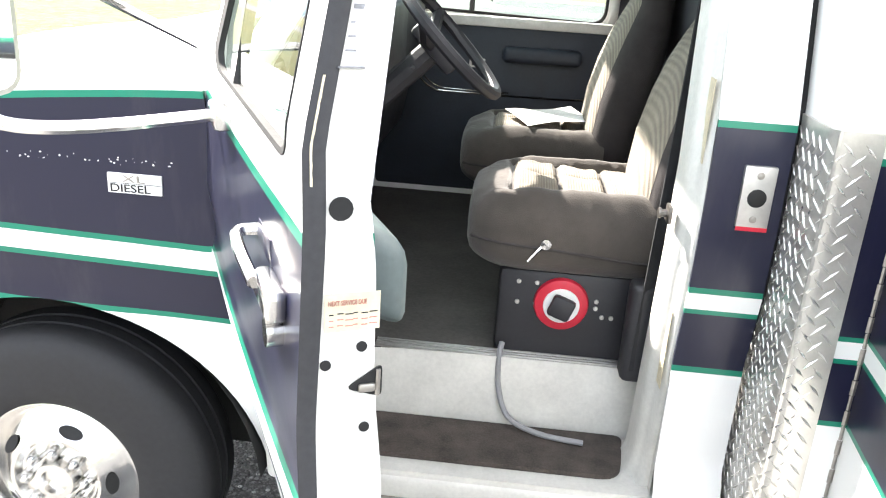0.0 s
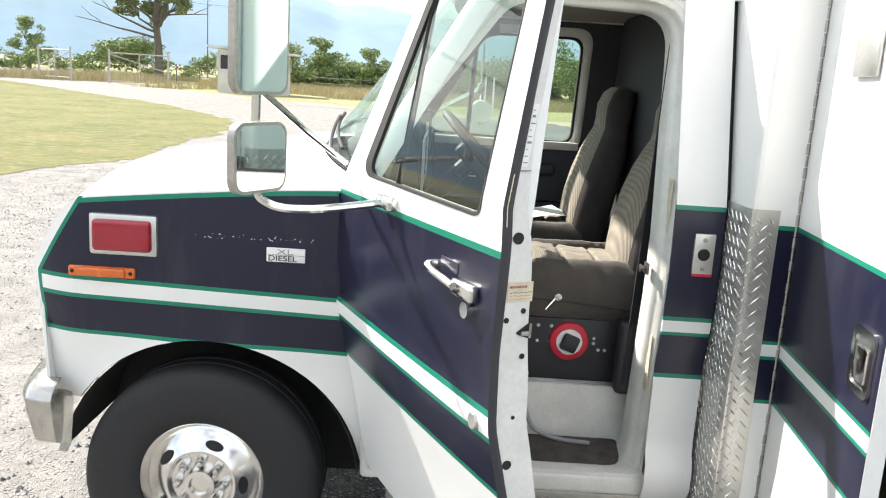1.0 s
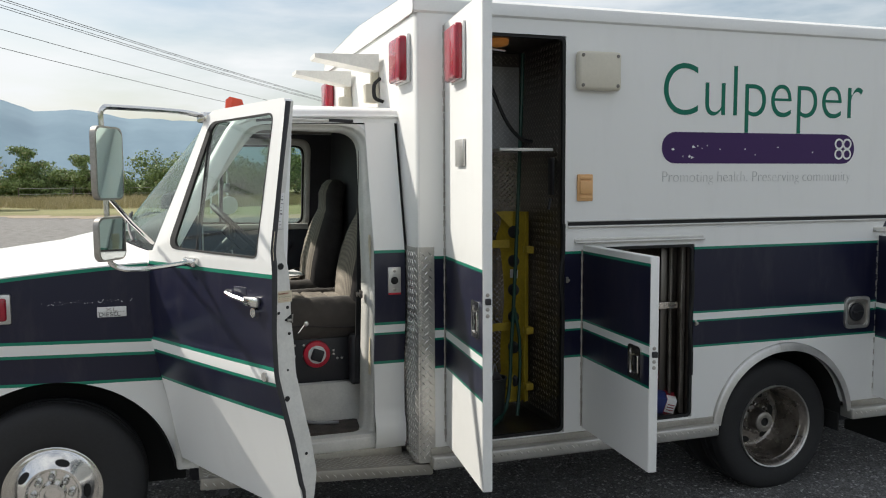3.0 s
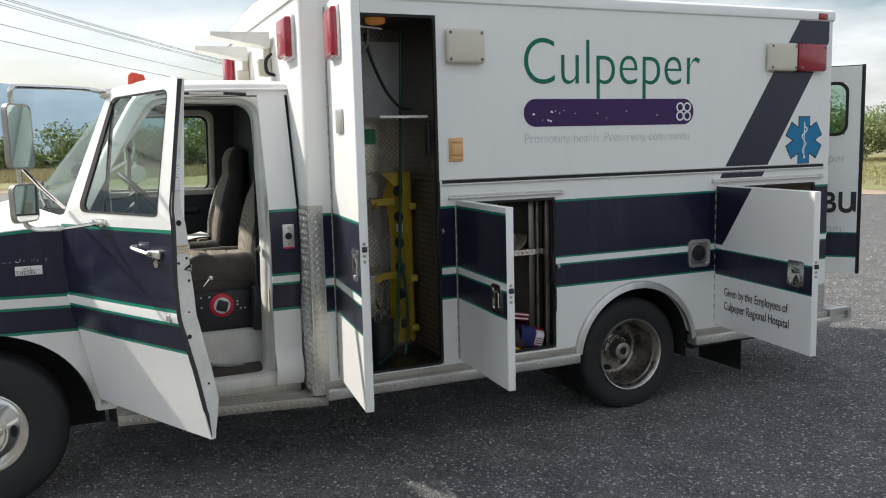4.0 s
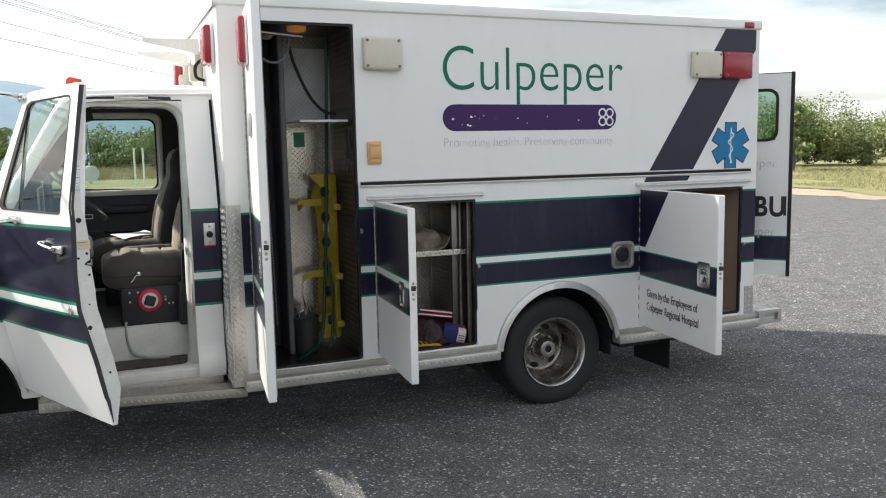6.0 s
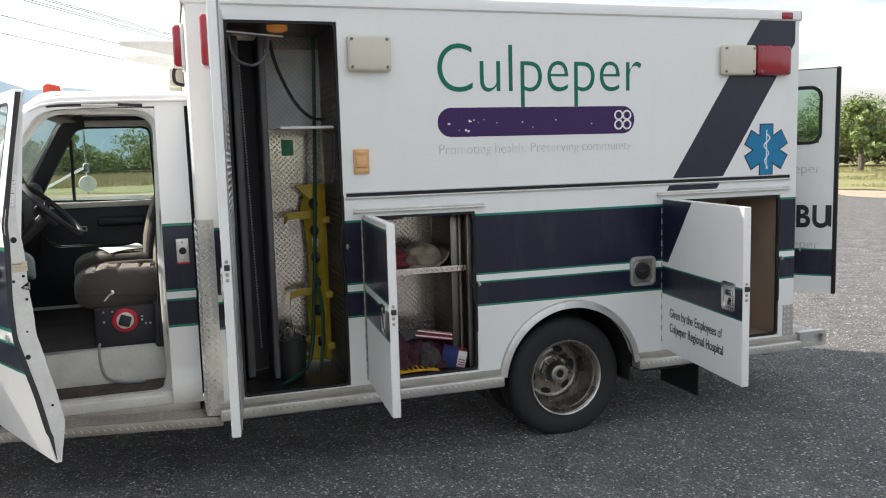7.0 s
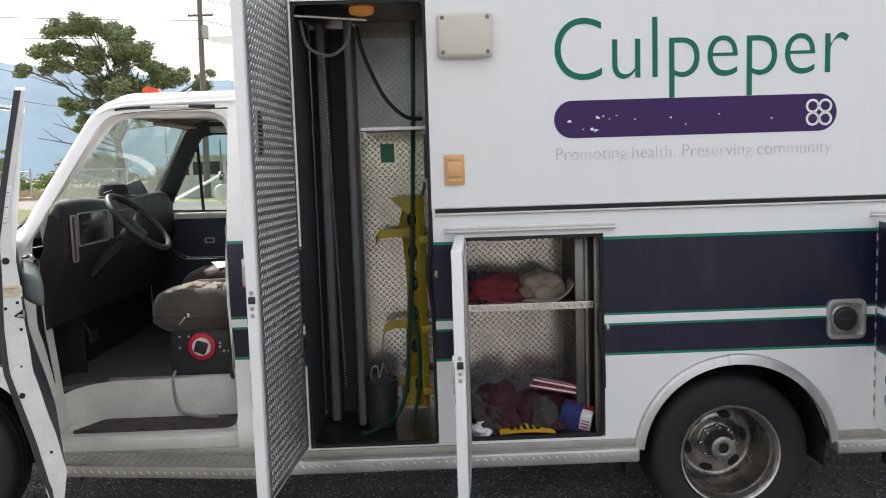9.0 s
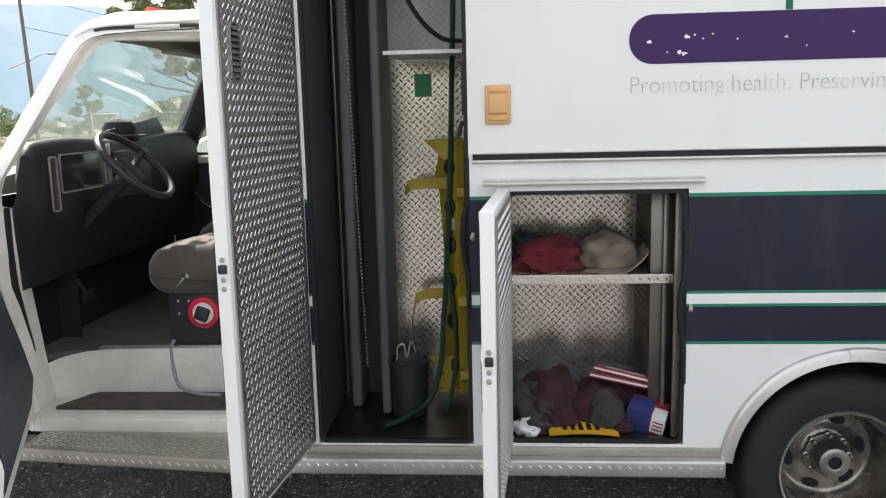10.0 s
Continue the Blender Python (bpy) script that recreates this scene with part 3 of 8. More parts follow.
def build_ground(bm):
    rings = [0, 6, 14, 30, 80, 250, 800, 4200]
    grid = []
    for r in rings[1:]:
        grid.append([bm.verts.new((3 + r * math.cos(2 * math.pi * i / 48), r * math.sin(2 * math.pi * i / 48), 0)) for i in range(48)])
    bm.faces.new(grid[0])
    for a, b in zip(grid, grid[1:]):
        for i in range(48):
            bm.faces.new((a[i], a[(i + 1) % 48], b[(i + 1) % 48], b[i]))


tagged(quick("ground", "ground", None, build_ground, smooth=False), "grey worn asphalt and loose gravel yard", "ground", kind="structure")
patch("grass_island", [(-6.0, 10.0), (-5.3, 14), (-5.5, 20), (-7.0, 28), (-12, 36), (-30, 56), (-46, 66), (-46, 2), (-20, 2), (-9, 7.5)], 0.007, "lawn", "patchy dry green turf beside the gravel drive", 0.16, 0.32)
patch("grass_verge", [(-45, 92), (-30, 70), (-16, 56), (-5, 47), (12, 42), (21, 40), (26.5, 19), (23.5, 10.8), (30, 6), (75, -8), (75, 96), (40, 110), (-60, 130)], 0.022, "turf", "mown dry grass verge and field in front of the trees", 0.6, 0.8)
patch("far_field", [(-400, 60), (-60, 60), (-60, 132), (40, 112), (76, 96), (76, -8), (400, -120), (400, 500), (-400, 500)], 0.04, "turf", "dry open field running to the hills", 6.0, 2.0)
patch("clay_verge", [(-30, 66), (-14, 52), (-4, 43.5), (13, 38), (20.5, 36), (24.0, 18), (22.2, 10.6), (24, 9.0), (26, 11.5), (26.5, 20), (22, 41), (12, 45), (-5, 49), (-16, 59)], 0.010, "dirt", "orange clay strip along the edge of the gravel", 0.4, 0.8)


def build_ridge(bm, peaks, far, depth):
    """A long hill: (bearing, elevation) pairs in degrees, bearings from +y towards +x."""
    az = [p[0] for p in peaks]
    el = [p[1] for p in peaks]
    rows = []
    k = 220
    for i in range(k + 1):
        a = az[0] + (az[-1] - az[0]) * i / k
        e = float(np.interp(a, az, el)) + 0.22 * noise.noise((a * 0.35, 0, depth)) + 0.1 * noise.noise((a * 1.3, 3, depth))
        top = far * math.tan(radians(max(e, 0.05)))
        row = []
        for t, h in ((0, -5), (0.25, 0.35), (0.6, 0.75), (1.0, 1.0), (1.6, 0.4)):
            r = far + depth * t
            w = 1 + 0.12 * noise.noise((a * 0.8, t * 4, 7)) if 0 < t < 1 else 1
            row.append(bm.verts.new((r * math.sin(radians(a)), r * math.cos(radians(a)), h if h < 0 else top * h * w * (r / far))))
        rows.append(row)
    for a, b in zip(rows, rows[1:]):
        for j in range(4):
            bm.faces.new((a[j], b[j], b[j + 1], a[j + 1]))


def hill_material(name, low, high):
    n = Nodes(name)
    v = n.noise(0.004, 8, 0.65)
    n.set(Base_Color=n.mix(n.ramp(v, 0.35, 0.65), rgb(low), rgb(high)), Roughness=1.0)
    # Distance haze is put into the blue base colour and this faint glow.
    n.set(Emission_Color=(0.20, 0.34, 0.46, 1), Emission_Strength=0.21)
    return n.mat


M["hill"] = hill_material("haze_painted_wooded_hill", (0.10, 0.15, 0.19), (0.13, 0.19, 0.23))
tagged(quick("backdrop_hills", "hill", None, lambda bm: build_ridge(bm, [(-75, 4), (-50, 6.0), (-30, 7.2), (-25, 7.0), (-18, 6.4), (-12.3, 6.0), (-10, 5.2), (-7.9, 4.6), (-5, 4.7), (-2, 4.1), (1, 4.2), (8, 3.4), (20, 2.0), (32, 0.9), (45, 0.1)], 2200, 900)), "wooded mountain ridge with summer haze put into its blue colour", "hills", kind="structure")

# ---- the ambulance ----
ambulance = thing("ambulance", "white box ambulance with navy and green stripes, doors standing open", "ambulance")
RX, FX, FY, HUB = 4.01, 0.0, 0.290, 0.402
FHUB = 0.424         # the turned front wheel stands a little higher
WHUB = 0.382         # the loaded rear wheel sits a little lower
SIDE_Z, SIDE_N = [0.45, 0.55, 0.64, 0.86, 0.96, 1.13, 1.3, 1.52, 2.4], [0.15, 0.13, 0.11, 0.065, 0.04, 0.0, -0.006, 0.0, 0.24]


def inset(z):
    """How far the cab's side stands in from its widest line at a height."""
    return float(np.interp(z, SIDE_Z, SIDE_N))


CY = 0.155            # the cab's widest line on the driver's side
WID = 2.4            # the box is this wide, and the cab is centred in it


def arch(cx, cz, r, x0, x1, k=18):
    """Points of a wheel arch from x1 back to x0."""
    return [(cx + r * math.cos(a), cz + r * math.sin(a)) for a in np.linspace(0, math.pi, k)]


def build_side(bm):
    z0, z1, t = 0.50, 2.71, 0.03
    rects = [(1.755, 1.94, z0, z1), (1.94, 2.562, 2.630, z1), (1.94, 2.562, z0, 0.512), (2.562, 2.70, z0, z1), (2.70, 3.376, 1.515, z1), (2.70, 3.376, z0, 0.517), (4.735, 5.66, 1.52, z1), (4.735, 5.66, z0, 0.520), (5.66, 5.79, z0, z1)]
    for x0, x1, a, b in rects:
        prism(bm, [(x0, a), (x1, a), (x1, b), (x0, b)], 0, t)
    curve = [(x, z) for x, z in arch(RX + 0.005, 0.40, 0.47, 0, 0, 24) if z > 0.5]
    prism(bm, [(4.735, z0), (4.735, z1), (3.376, z1), (3.376, z0)] + [(min(x, y), z) for x, y, z in [(RX - 0.462, 9, z0)]] + curve[::-1] + [(RX + 0.472, z0)], 0, t)
    bmesh.ops.remove_doubles(bm, verts=bm.verts[:], dist=0.0004)


def build_front_wall(bm):
    z0, z1 = 0.50, 2.71
    pts = [(1.755, 0), (1.745, 0.003), (1.738, 0.012), (1.735, 0.025), (1.735, WID), (1.765, WID), (1.765, 0.03), (1.755, 0.03)]
    prism(bm, pts, z0, z1, "xy")


def build_far_wall(bm):
    z0, z1 = 0.50, 2.71
    prism(bm, [(1.765, WID - 0.03), (5.79, WID - 0.03), (5.79, WID), (1.765, WID)], z0, z1, "xy")


def build_rear_wall(bm):
    z0, z1 = 0.50, 2.71
    prism(bm, [(0.03, z0), (0.45, z0), (0.45, z1), (0.03, z1)], 5.76, 5.79, "yz")
    prism(bm, [(1.65, z0), (WID - 0.03, z0), (WID - 0.03, z1), (1.65, z1)], 5.76, 5.79, "yz")
    prism(bm, [(0.45, 2.42), (1.65, 2.42), (1.65, z1), (0.45, z1)], 5.76, 5.79, "yz")


module_body = quick("module_body", "module", ambulance, build_side, "white coach panels with navy and green bands", smooth=False)
quick("front_wall", "module", ambulance, build_front_wall, "white front wall of the box")
quick("far_wall", "module", ambulance, build_far_wall)
quick("rear_wall", "module", ambulance, build_rear_wall, smooth=False)


def build_roof(bm):
    section = [(0.0, 2.705), (-0.012, 2.715), (-0.014, 2.745), (-0.004, 2.775), (0.03, 2.795), (0.12, 2.81), (1.2, 2.85)]
    section = section + [(WID - y, z) for y, z in section[-2::-1]]
    sheet(bm, lambda u, v: Vector((1.72 + u * 4.08, *np.array(section[round(v * (len(section) - 1))]))), 1, len(section) - 1)
    prism(bm, section, 1.722, 1.728, "yz")
    prism(bm, section, 5.792, 5.798, "yz")


quick("module_roof", "white", module_body, build_roof, "white roof with rounded aluminium edge rail")
quick("belt_trim", "alu", module_body, lambda bm: [box(bm, (2.575, -0.012, 1.622), (5.735, -0.001, 1.634), 0.003), box(bm, (2.575, -0.008, 1.655), (5.735, -0.001, 1.662), 0.002)], "thin drip moulding")
quick("belt_gap", "rubber", module_body, lambda bm: box(bm, (2.578, -0.006, 1.635), (5.732, -0.0012, 1.654)))
for x0, x1, z in ((2.615, 3.432, 1.545), (4.66, 5.73, 1.560)):
    quick("drip_rail", "alu", module_body, lambda bm: [box(bm, (x0, -0.022, z - 0.006), (x1, -0.001, z + 0.004), 0.002), box(bm, (x0, -0.004, z + 0.002), (x1, -0.001, z + 0.022), 0.001)])


def locker(name, x0, x1, z0, z1, depth, material, label):
    """An open compartment with its lining, jamb and rubber seal."""
    t = 0.012
    # Sides, floor and top take the sheet copy darkened to stand for shade.
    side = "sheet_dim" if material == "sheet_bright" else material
    ob = quick(name, material, ambulance, lambda bm: box(bm, (x0 - t, depth, z0 - t), (x1 + t, depth + t, z1 + t)), label, smooth=False)
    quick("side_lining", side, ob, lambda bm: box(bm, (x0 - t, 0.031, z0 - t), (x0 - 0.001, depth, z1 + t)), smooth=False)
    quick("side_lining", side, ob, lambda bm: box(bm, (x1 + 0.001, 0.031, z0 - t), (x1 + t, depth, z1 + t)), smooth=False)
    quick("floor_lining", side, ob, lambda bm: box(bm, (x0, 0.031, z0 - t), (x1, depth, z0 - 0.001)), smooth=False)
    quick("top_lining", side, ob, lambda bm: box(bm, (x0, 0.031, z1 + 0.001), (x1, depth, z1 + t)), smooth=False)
    r = 0.012
    quick("door_seal", "rubber", ob, lambda bm: ring_frame(bm, rounded(x0, z0, x1, z1, 0.03), rounded(x0 + 0.016, z0 + 0.016, x1 - 0.016, z1 - 0.016, 0.022), 0.004, 0.024), "black rubber door seal")
    return ob


tall_locker = locker("tall_locker", 1.94, 2.562, 0.512, 2.630, 0.62, "sheet_bright", "treadplate-lined tall equipment compartment")
low_locker = locker("low_locker", 2.70, 3.376, 0.517, 1.515, 0.56, "sheet_bright", "treadplate-lined compartment with a shelf")
rear_locker = locker("rear_locker", 4.735, 5.66, 0.520, 1.52, 0.60, "ply", "plywood-lined rear compartment")
lugs(tall_locker, (2.19, 0.6195, 0.545), (1, 0, 0), (0, 0, 1), 0.36, 1.50, "lug_bright")
upper_lining = quick("upper_lining", "sheet_dull", tall_locker, lambda bm: box(bm, (2.186, 0.613, 2.052), (2.560, 0.6175, 2.555), 0.001), "dull grey treadplate panel", smooth=False)
lugs(upper_lining, (2.19, 0.6128, 2.06), (1, 0, 0), (0, 0, 1), 0.365, 0.49, "lug_dull")
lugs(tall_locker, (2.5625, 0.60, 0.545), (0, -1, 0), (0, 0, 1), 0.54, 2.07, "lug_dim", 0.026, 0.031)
lugs(low_locker, (2.703, 0.5595, 0.545), (1, 0, 0), (0, 0, 1), 0.562, 0.965, "lug_bright")
# inner floor and roof of the box keep daylight out of the lockers
quick("module_floor", "darkboard", ambulance, lambda bm: [box(bm, (1.77, 0.64, 0.46), (5.75, WID - 0.03, 0.49)), box(bm, (1.77, 0.64, 0.49), (5.74, 0.655, 2.70)), box(bm, (3.39, 0.031, 0.93), (4.67, 0.64, 0.945)), box(bm, (3.40, 0.031, 0.945), (3.41, 0.64, 1.6)), box(bm, (4.655, 0.031, 0.5), (4.665, 0.64, 1.6))], smooth=False)


def build_sill(bm, x0, x1):
    box(bm, (x0, -0.055, 0.402), (x1, 0.05, 0.470), 0.010, 3)


for x0, x1 in ((1.80, 3.53), (4.50, 5.82)):
    rail = quick("side_rail", "sheet_guard", module_body, lambda bm: build_sill(bm, x0, x1), "treadplate rub rail")
    lugs(rail, (x0 + 0.01, -0.0552, 0.424), (1, 0, 0), (0, 0, 1), x1 - x0 - 0.02, 0.040, "lug_guard", 0.027, 0.026, 0.0085, 0.003)
    quick("rail_strip", "sillmetal", module_body, lambda bm: box(bm, (x0, -0.012, 0.4702), (x1, 0.03, 0.505), 0.003), "smooth aluminium strip")


def build_arch_trim(bm, a0, a1, wide, proud):
    """A rolled moulding from angle a0 to a1 round the wheel opening."""
    rows = []
    for a in np.linspace(a0, a1, 26):
        loop = []
        for r, y in ((0.509, -0.0015), (0.508, -0.014), (0.503, -0.021), (0.492, -0.025), (0.476, -0.028), (0.506 - wide, -0.031), (0.460, -0.026), (0.462, 0.0)):
            loop.append(Vector((RX + 0.007 + (r + proud) * math.cos(a), y - proud, 0.397 + (r + proud) * math.sin(a))))
        rows.append([bm.verts.new(p) for p in loop])
    for a, b in zip(rows, rows[1:]):
        for j in range(8):
            bm.faces.new((a[j], a[(j + 1) % 8], b[(j + 1) % 8], b[j]))
    bm.faces.new(rows[0]), bm.faces.new(rows[-1][::-1])


quick("wheel_arch_trim", "alu", module_body, lambda bm: build_arch_trim(bm, 1.50, math.pi - 0.12, 0.042, 0.0), "aluminium wheel arch moulding")
quick("wheel_arch_trim", "alu", module_body, lambda bm: build_arch_trim(bm, 0.12, 1.66, 0.045, 0.003), "aluminium wheel arch moulding, overlapping at the crown")
quick("wheel_well", "rubber", ambulance, lambda bm: [sheet(bm, lambda u, v: Vector((RX + 0.475 * math.cos(math.pi * u), 0.035 + 0.62 * v, 0.40 + 0.5 * math.sin(math.pi * u))), 20, 1), box(bm, (RX - 0.5, 0.66, 0.2), (RX + 0.5, 0.67, 0.95)), box(bm, (RX + 0.462, 0.035, 0.31), (RX + 0.472, 0.66, 0.42)), box(bm, (RX - 0.472, 0.30, 0.22), (RX - 0.462, 0.66, 0.42))])


# wheels
def build_tyre(bm, cx, cy, w=0.235, r=0.412, rim=0.240, z=HUB):
    h = w / 2
    prof = [(rim, -h * 0.86), (rim + 0.02, -h * 0.97), (rim + 0.06, -h * 1.02), (r - 0.07, -h * 1.03), (r - 0.045, -h * 1.0), (r - 0.022, -h * 0.92), (r - 0.008, -h * 0.80), (r - 0.002, -h * 0.66), (r, -h * 0.5)]
    for g in (-0.22, 0.22):
        prof += [(r, h * (g - 0.06)), (r - 0.006, h * (g - 0.05)), (r - 0.006, h * (g + 0.05)), (r, h * (g + 0.06))]
    prof += [(r, h * 0.7), (r - 0.008, h * 0.84), (r - 0.03, h * 0.97), (r - 0.07, h * 1.03), (rim + 0.02, h * 0.97), (rim, h * 0.86)]
    lathe(bm, prof + [prof[0]], (cx, cy, z), "y", 72)


rear_wheel = quick("rear_wheel", "tyre", ambulance, lambda bm: build_tyre(bm, RX, 0.165, r=0.400, z=WHUB), "worn dual rear tyre")
quick("inner_tyre", "tyre", rear_wheel, lambda bm: build_tyre(bm, RX, 0.46, r=0.400, z=WHUB))


def build_dish(bm):
    y = 0.165
    ring = [(0.241, -0.105), (0.250, -0.118), (0.246, -0.122), (0.237, -0.113), (0.229, -0.100), (0.226, -0.080), (0.219, -0.072), (0.216, -0.040), (0.213, -0.034), (0.211, 0.000), (0.206, 0.008), (0.203, 0.048), (0.198, 0.058), (0.192, 0.092), (0.184, 0.104), (0.170, 0.110), (0.140, 0.106), (0.118, 0.098), (0.106, 0.086), (0.098, 0.082), (0.0, 0.082)]
    lathe(bm, [(r, y + d) for r, d in ring], (RX, 0, WHUB), "y", 64)


quick("rear_rim", "rust", rear_wheel, build_dish, "deep dished greasy steel rim")
quick("rim_ring", "alu", rear_wheel, lambda bm: lathe(bm, [(0.252, 0.048), (0.250, 0.040), (0.243, 0.045), (0.240, 0.054), (0.242, 0.064), (0.252, 0.06), (0.252, 0.048)], (RX, 0, WHUB), "y", 64), "bright outer rim ring")


def build_rim_hole(bm, a):
    c = Vector((RX + 0.148 * math.cos(a), 0.165 + 0.1035, WHUB + 0.148 * math.sin(a)))
    t, r = Vector((-math.sin(a), 0, math.cos(a))), Vector((math.cos(a), 0.10, math.sin(a)))
    bm.faces.new([bm.verts.new(c + t * 0.037 * math.cos(q) + r * 0.021 * math.sin(q)) for q in np.linspace(0, 2 * math.pi, 18, endpoint=False)])


for i in range(6):
    quick("rim_hole", "rubber", rear_wheel, lambda bm: build_rim_hole(bm, 2 * math.pi * i / 6 + 0.2), smooth=False)


def build_rear_hub(bm):
    lathe(bm, [(0.092, 0.083), (0.090, 0.066), (0.074, 0.056), (0.066, 0.044), (0.062, -0.014), (0.057, -0.022), (0.028, -0.024), (0.026, 0.006), (0.0, 0.006)], (RX, 0.165, WHUB), "y", 32)


quick("hub", "greasy", rear_wheel, build_rear_hub, "greasy steel hub with wheel nuts")
quick("hub_bore", "rubber", rear_wheel, lambda bm: lathe(bm, [(0.026, -0.0225), (0.024, -0.010), (0.0, -0.008)], (RX, 0.165, WHUB), "y", 20), "dark hub bore")
quick("hub_ring", "steel", rear_wheel, lambda bm: lathe(bm, [(0.062, -0.015), (0.060, -0.022), (0.054, -0.0255), (0.034, -0.0265), (0.027, -0.024)], (RX, 0.165, WHUB), "y", 28), "worn hub face")
for i in range(8):
    a = 2 * math.pi * i / 8
    quick("wheel_nut", "rust", rear_wheel, lambda bm: lathe(bm, [(0.015, 0.083), (0.015, 0.058), (0.009, 0.055), (0.009, 0.036), (0, 0.034)], (RX + 0.086 * math.cos(a), 0.165, WHUB + 0.086 * math.sin(a)), "y", 6))
front_wheel = quick("front_wheel", "tyre", ambulance, lambda bm: build_tyre(bm, FX, FY, r=0.420, rim=0.222, z=FHUB), "black front tyre")


def build_cover(bm):
    y = FY - 0.083
    lathe(bm, [(0.91 * r, q) for r, q in [(0.248, y + 0.006), (0.252, y - 0.012), (0.24, y - 0.016), (0.230, y - 0.002), (0.218, y + 0.016), (0.205, y + 0.012), (0.178, y - 0.012), (0.138, y - 0.036), (0.128, y - 0.034), (0.116, y - 0.012), (0.066, y - 0.010), (0.062, y - 0.03), (0.058, y - 0.045), (0.04, y - 0.047), (0.035, y - 0.03), (0.0, y - 0.03)]], (FX, 0, FHUB), "y", 64)


quick("wheel_cover", "chrome", front_wheel, build_cover, "chrome wheel cover")


def build_hand_hole(bm, a):
    c = Vector((FX + 0.151 * math.cos(a), FY - 0.1055, FHUB + 0.151 * math.sin(a)))
    t = Vector((-math.sin(a), 0, math.cos(a)))
    r = Vector((math.cos(a), 0.62, math.sin(a))).normalized()
    bm.faces.new([bm.verts.new(c + t * 0.033 * math.cos(q) + r * 0.0175 * math.sin(q)) for q in np.linspace(0, 2 * math.pi, 16, endpoint=False)])


for i in range(5):
    quick("hand_hole", "rubber", front_wheel, lambda bm: build_hand_hole(bm, 2 * math.pi * i / 5 + 1.25), smooth=False)
for i in range(8):
    a = 2 * math.pi * i / 8
    quick("wheel_nut", "chrome", front_wheel, lambda bm: lathe(bm, [(0.018, 0.0), (0.018, -0.014), (0.015, -0.034), (0.008, -0.044), (0.0, -0.046)], (FX + 0.082 * math.cos(a), FY - 0.093, FHUB + 0.082 * math.sin(a)), "y", 12))
for x, y in ((FX, WID - FY), (RX, WID - 0.165)):
    quick("far_wheel", "tyre", ambulance, lambda bm: build_tyre(bm, x, y))


# ---- the cab's shell ----
def side_point(x, z, driver=True, out=0.0):
    y = CY + inset(z) - out
    return Vector((x, y if driver else WID - y, z))


def hood_edge(x):
    """The height of the crease between fender and bonnet."""
    return 1.505 - 0.075 * max(0.0, (0.46 - x) / 0.86) ** 1.3


def build_fender(bm, driver=True):
    """The front wing with its wheel arch and rounded nose."""
    cx, cz, r = 0.02, 0.42, 0.535
    xs = sorted(set([round(v, 4) for v in list(np.linspace(-0.56, cx - r, 6)) + [cx - r * math.cos(a) for a in np.linspace(0, math.pi, 36)] + list(np.linspace(cx + r, 0.60, 3))]))
    rows = []
    for x in xs:
        inside = abs(x - cx) < r
        zb = cz + math.sqrt(max(0.0, r * r - (x - cx) ** 2)) if inside else (0.70 if x < cx else 0.5)
        zb = max(zb, 0.70 if x < cx else 0.50)
        zt = hood_edge(x) if x < 0.47 else np.interp(x, [0.47, 0.60], [1.50, 1.35])
        if x > 0.47:
            zt = np.interp(x, [0.47, 0.50, 0.60], [1.50, 0.95, 0.60])
        nose = max(0.0, (-0.38 - x) / 0.18)
        zt -= 0.22 * nose ** 1.5
        row = []
        for j in range(15):
            z = zb + (max(zt, zb + 0.01) - zb) * j / 14
            flare = 0.012 * math.exp(-((math.hypot(x - cx, z - cz) - r) / 0.035) ** 2)
            p = side_point(x, z, driver, flare)
            dy = 0.05 * nose ** 2
            p.y += dy if driver else -dy
            row.append(bm.verts.new(p))
        rows.append(row)
    faces = []
    for a, b in zip(rows, rows[1:]):
        for j in range(14):
            faces.append(bm.faces.new((a[j], b[j], b[j + 1], a[j + 1])))
    bmesh.ops.recalc_face_normals(bm, faces=faces)
    bmesh.ops.solidify(bm, geom=faces, thickness=0.012)


fender = quick("front_fender", "fender", ambulance, build_fender, "navy banded front wing with green pinstripes", angle=50)
quick("far_fender", "fender", ambulance, lambda bm: build_fender(bm, False), angle=50)
quick("inner_arch", "rubber", ambulance, lambda bm: [sheet(bm, lambda u, v: Vector((0.02 + 0.53 * math.cos(math.pi * (0.03 + 0.92 * u)), 0.215 + 0.5 * v, 0.42 + 0.53 * math.sin(math.pi * (0.03 + 0.92 * u)))), 20, 1), box(bm, (-0.5, 0.70, 0.25), (0.6, 0.71, 1.3))], "black inner wheel arch")


def post_x(z):
    """The front edge of the windscreen post at a height."""
    return 0.505 + 0.575 * (z - 1.56)


def screen_point(u, v):
    """u across, v up the windscreen."""
    s = 2 * u - 1
    zb, zt = 1.54 + 0.05 * (1 - s * s), 2.175 + 0.045 * (1 - s * s)
    z = zb + (zt - zb) * v
    half = 1.2 - CY - inset(z) - 0.045
    return Vector((post_x(z) + 0.014 - (0.26 - 0.14 * v) * (1 - abs(s) ** 2.2), 1.2 + s * half, z))


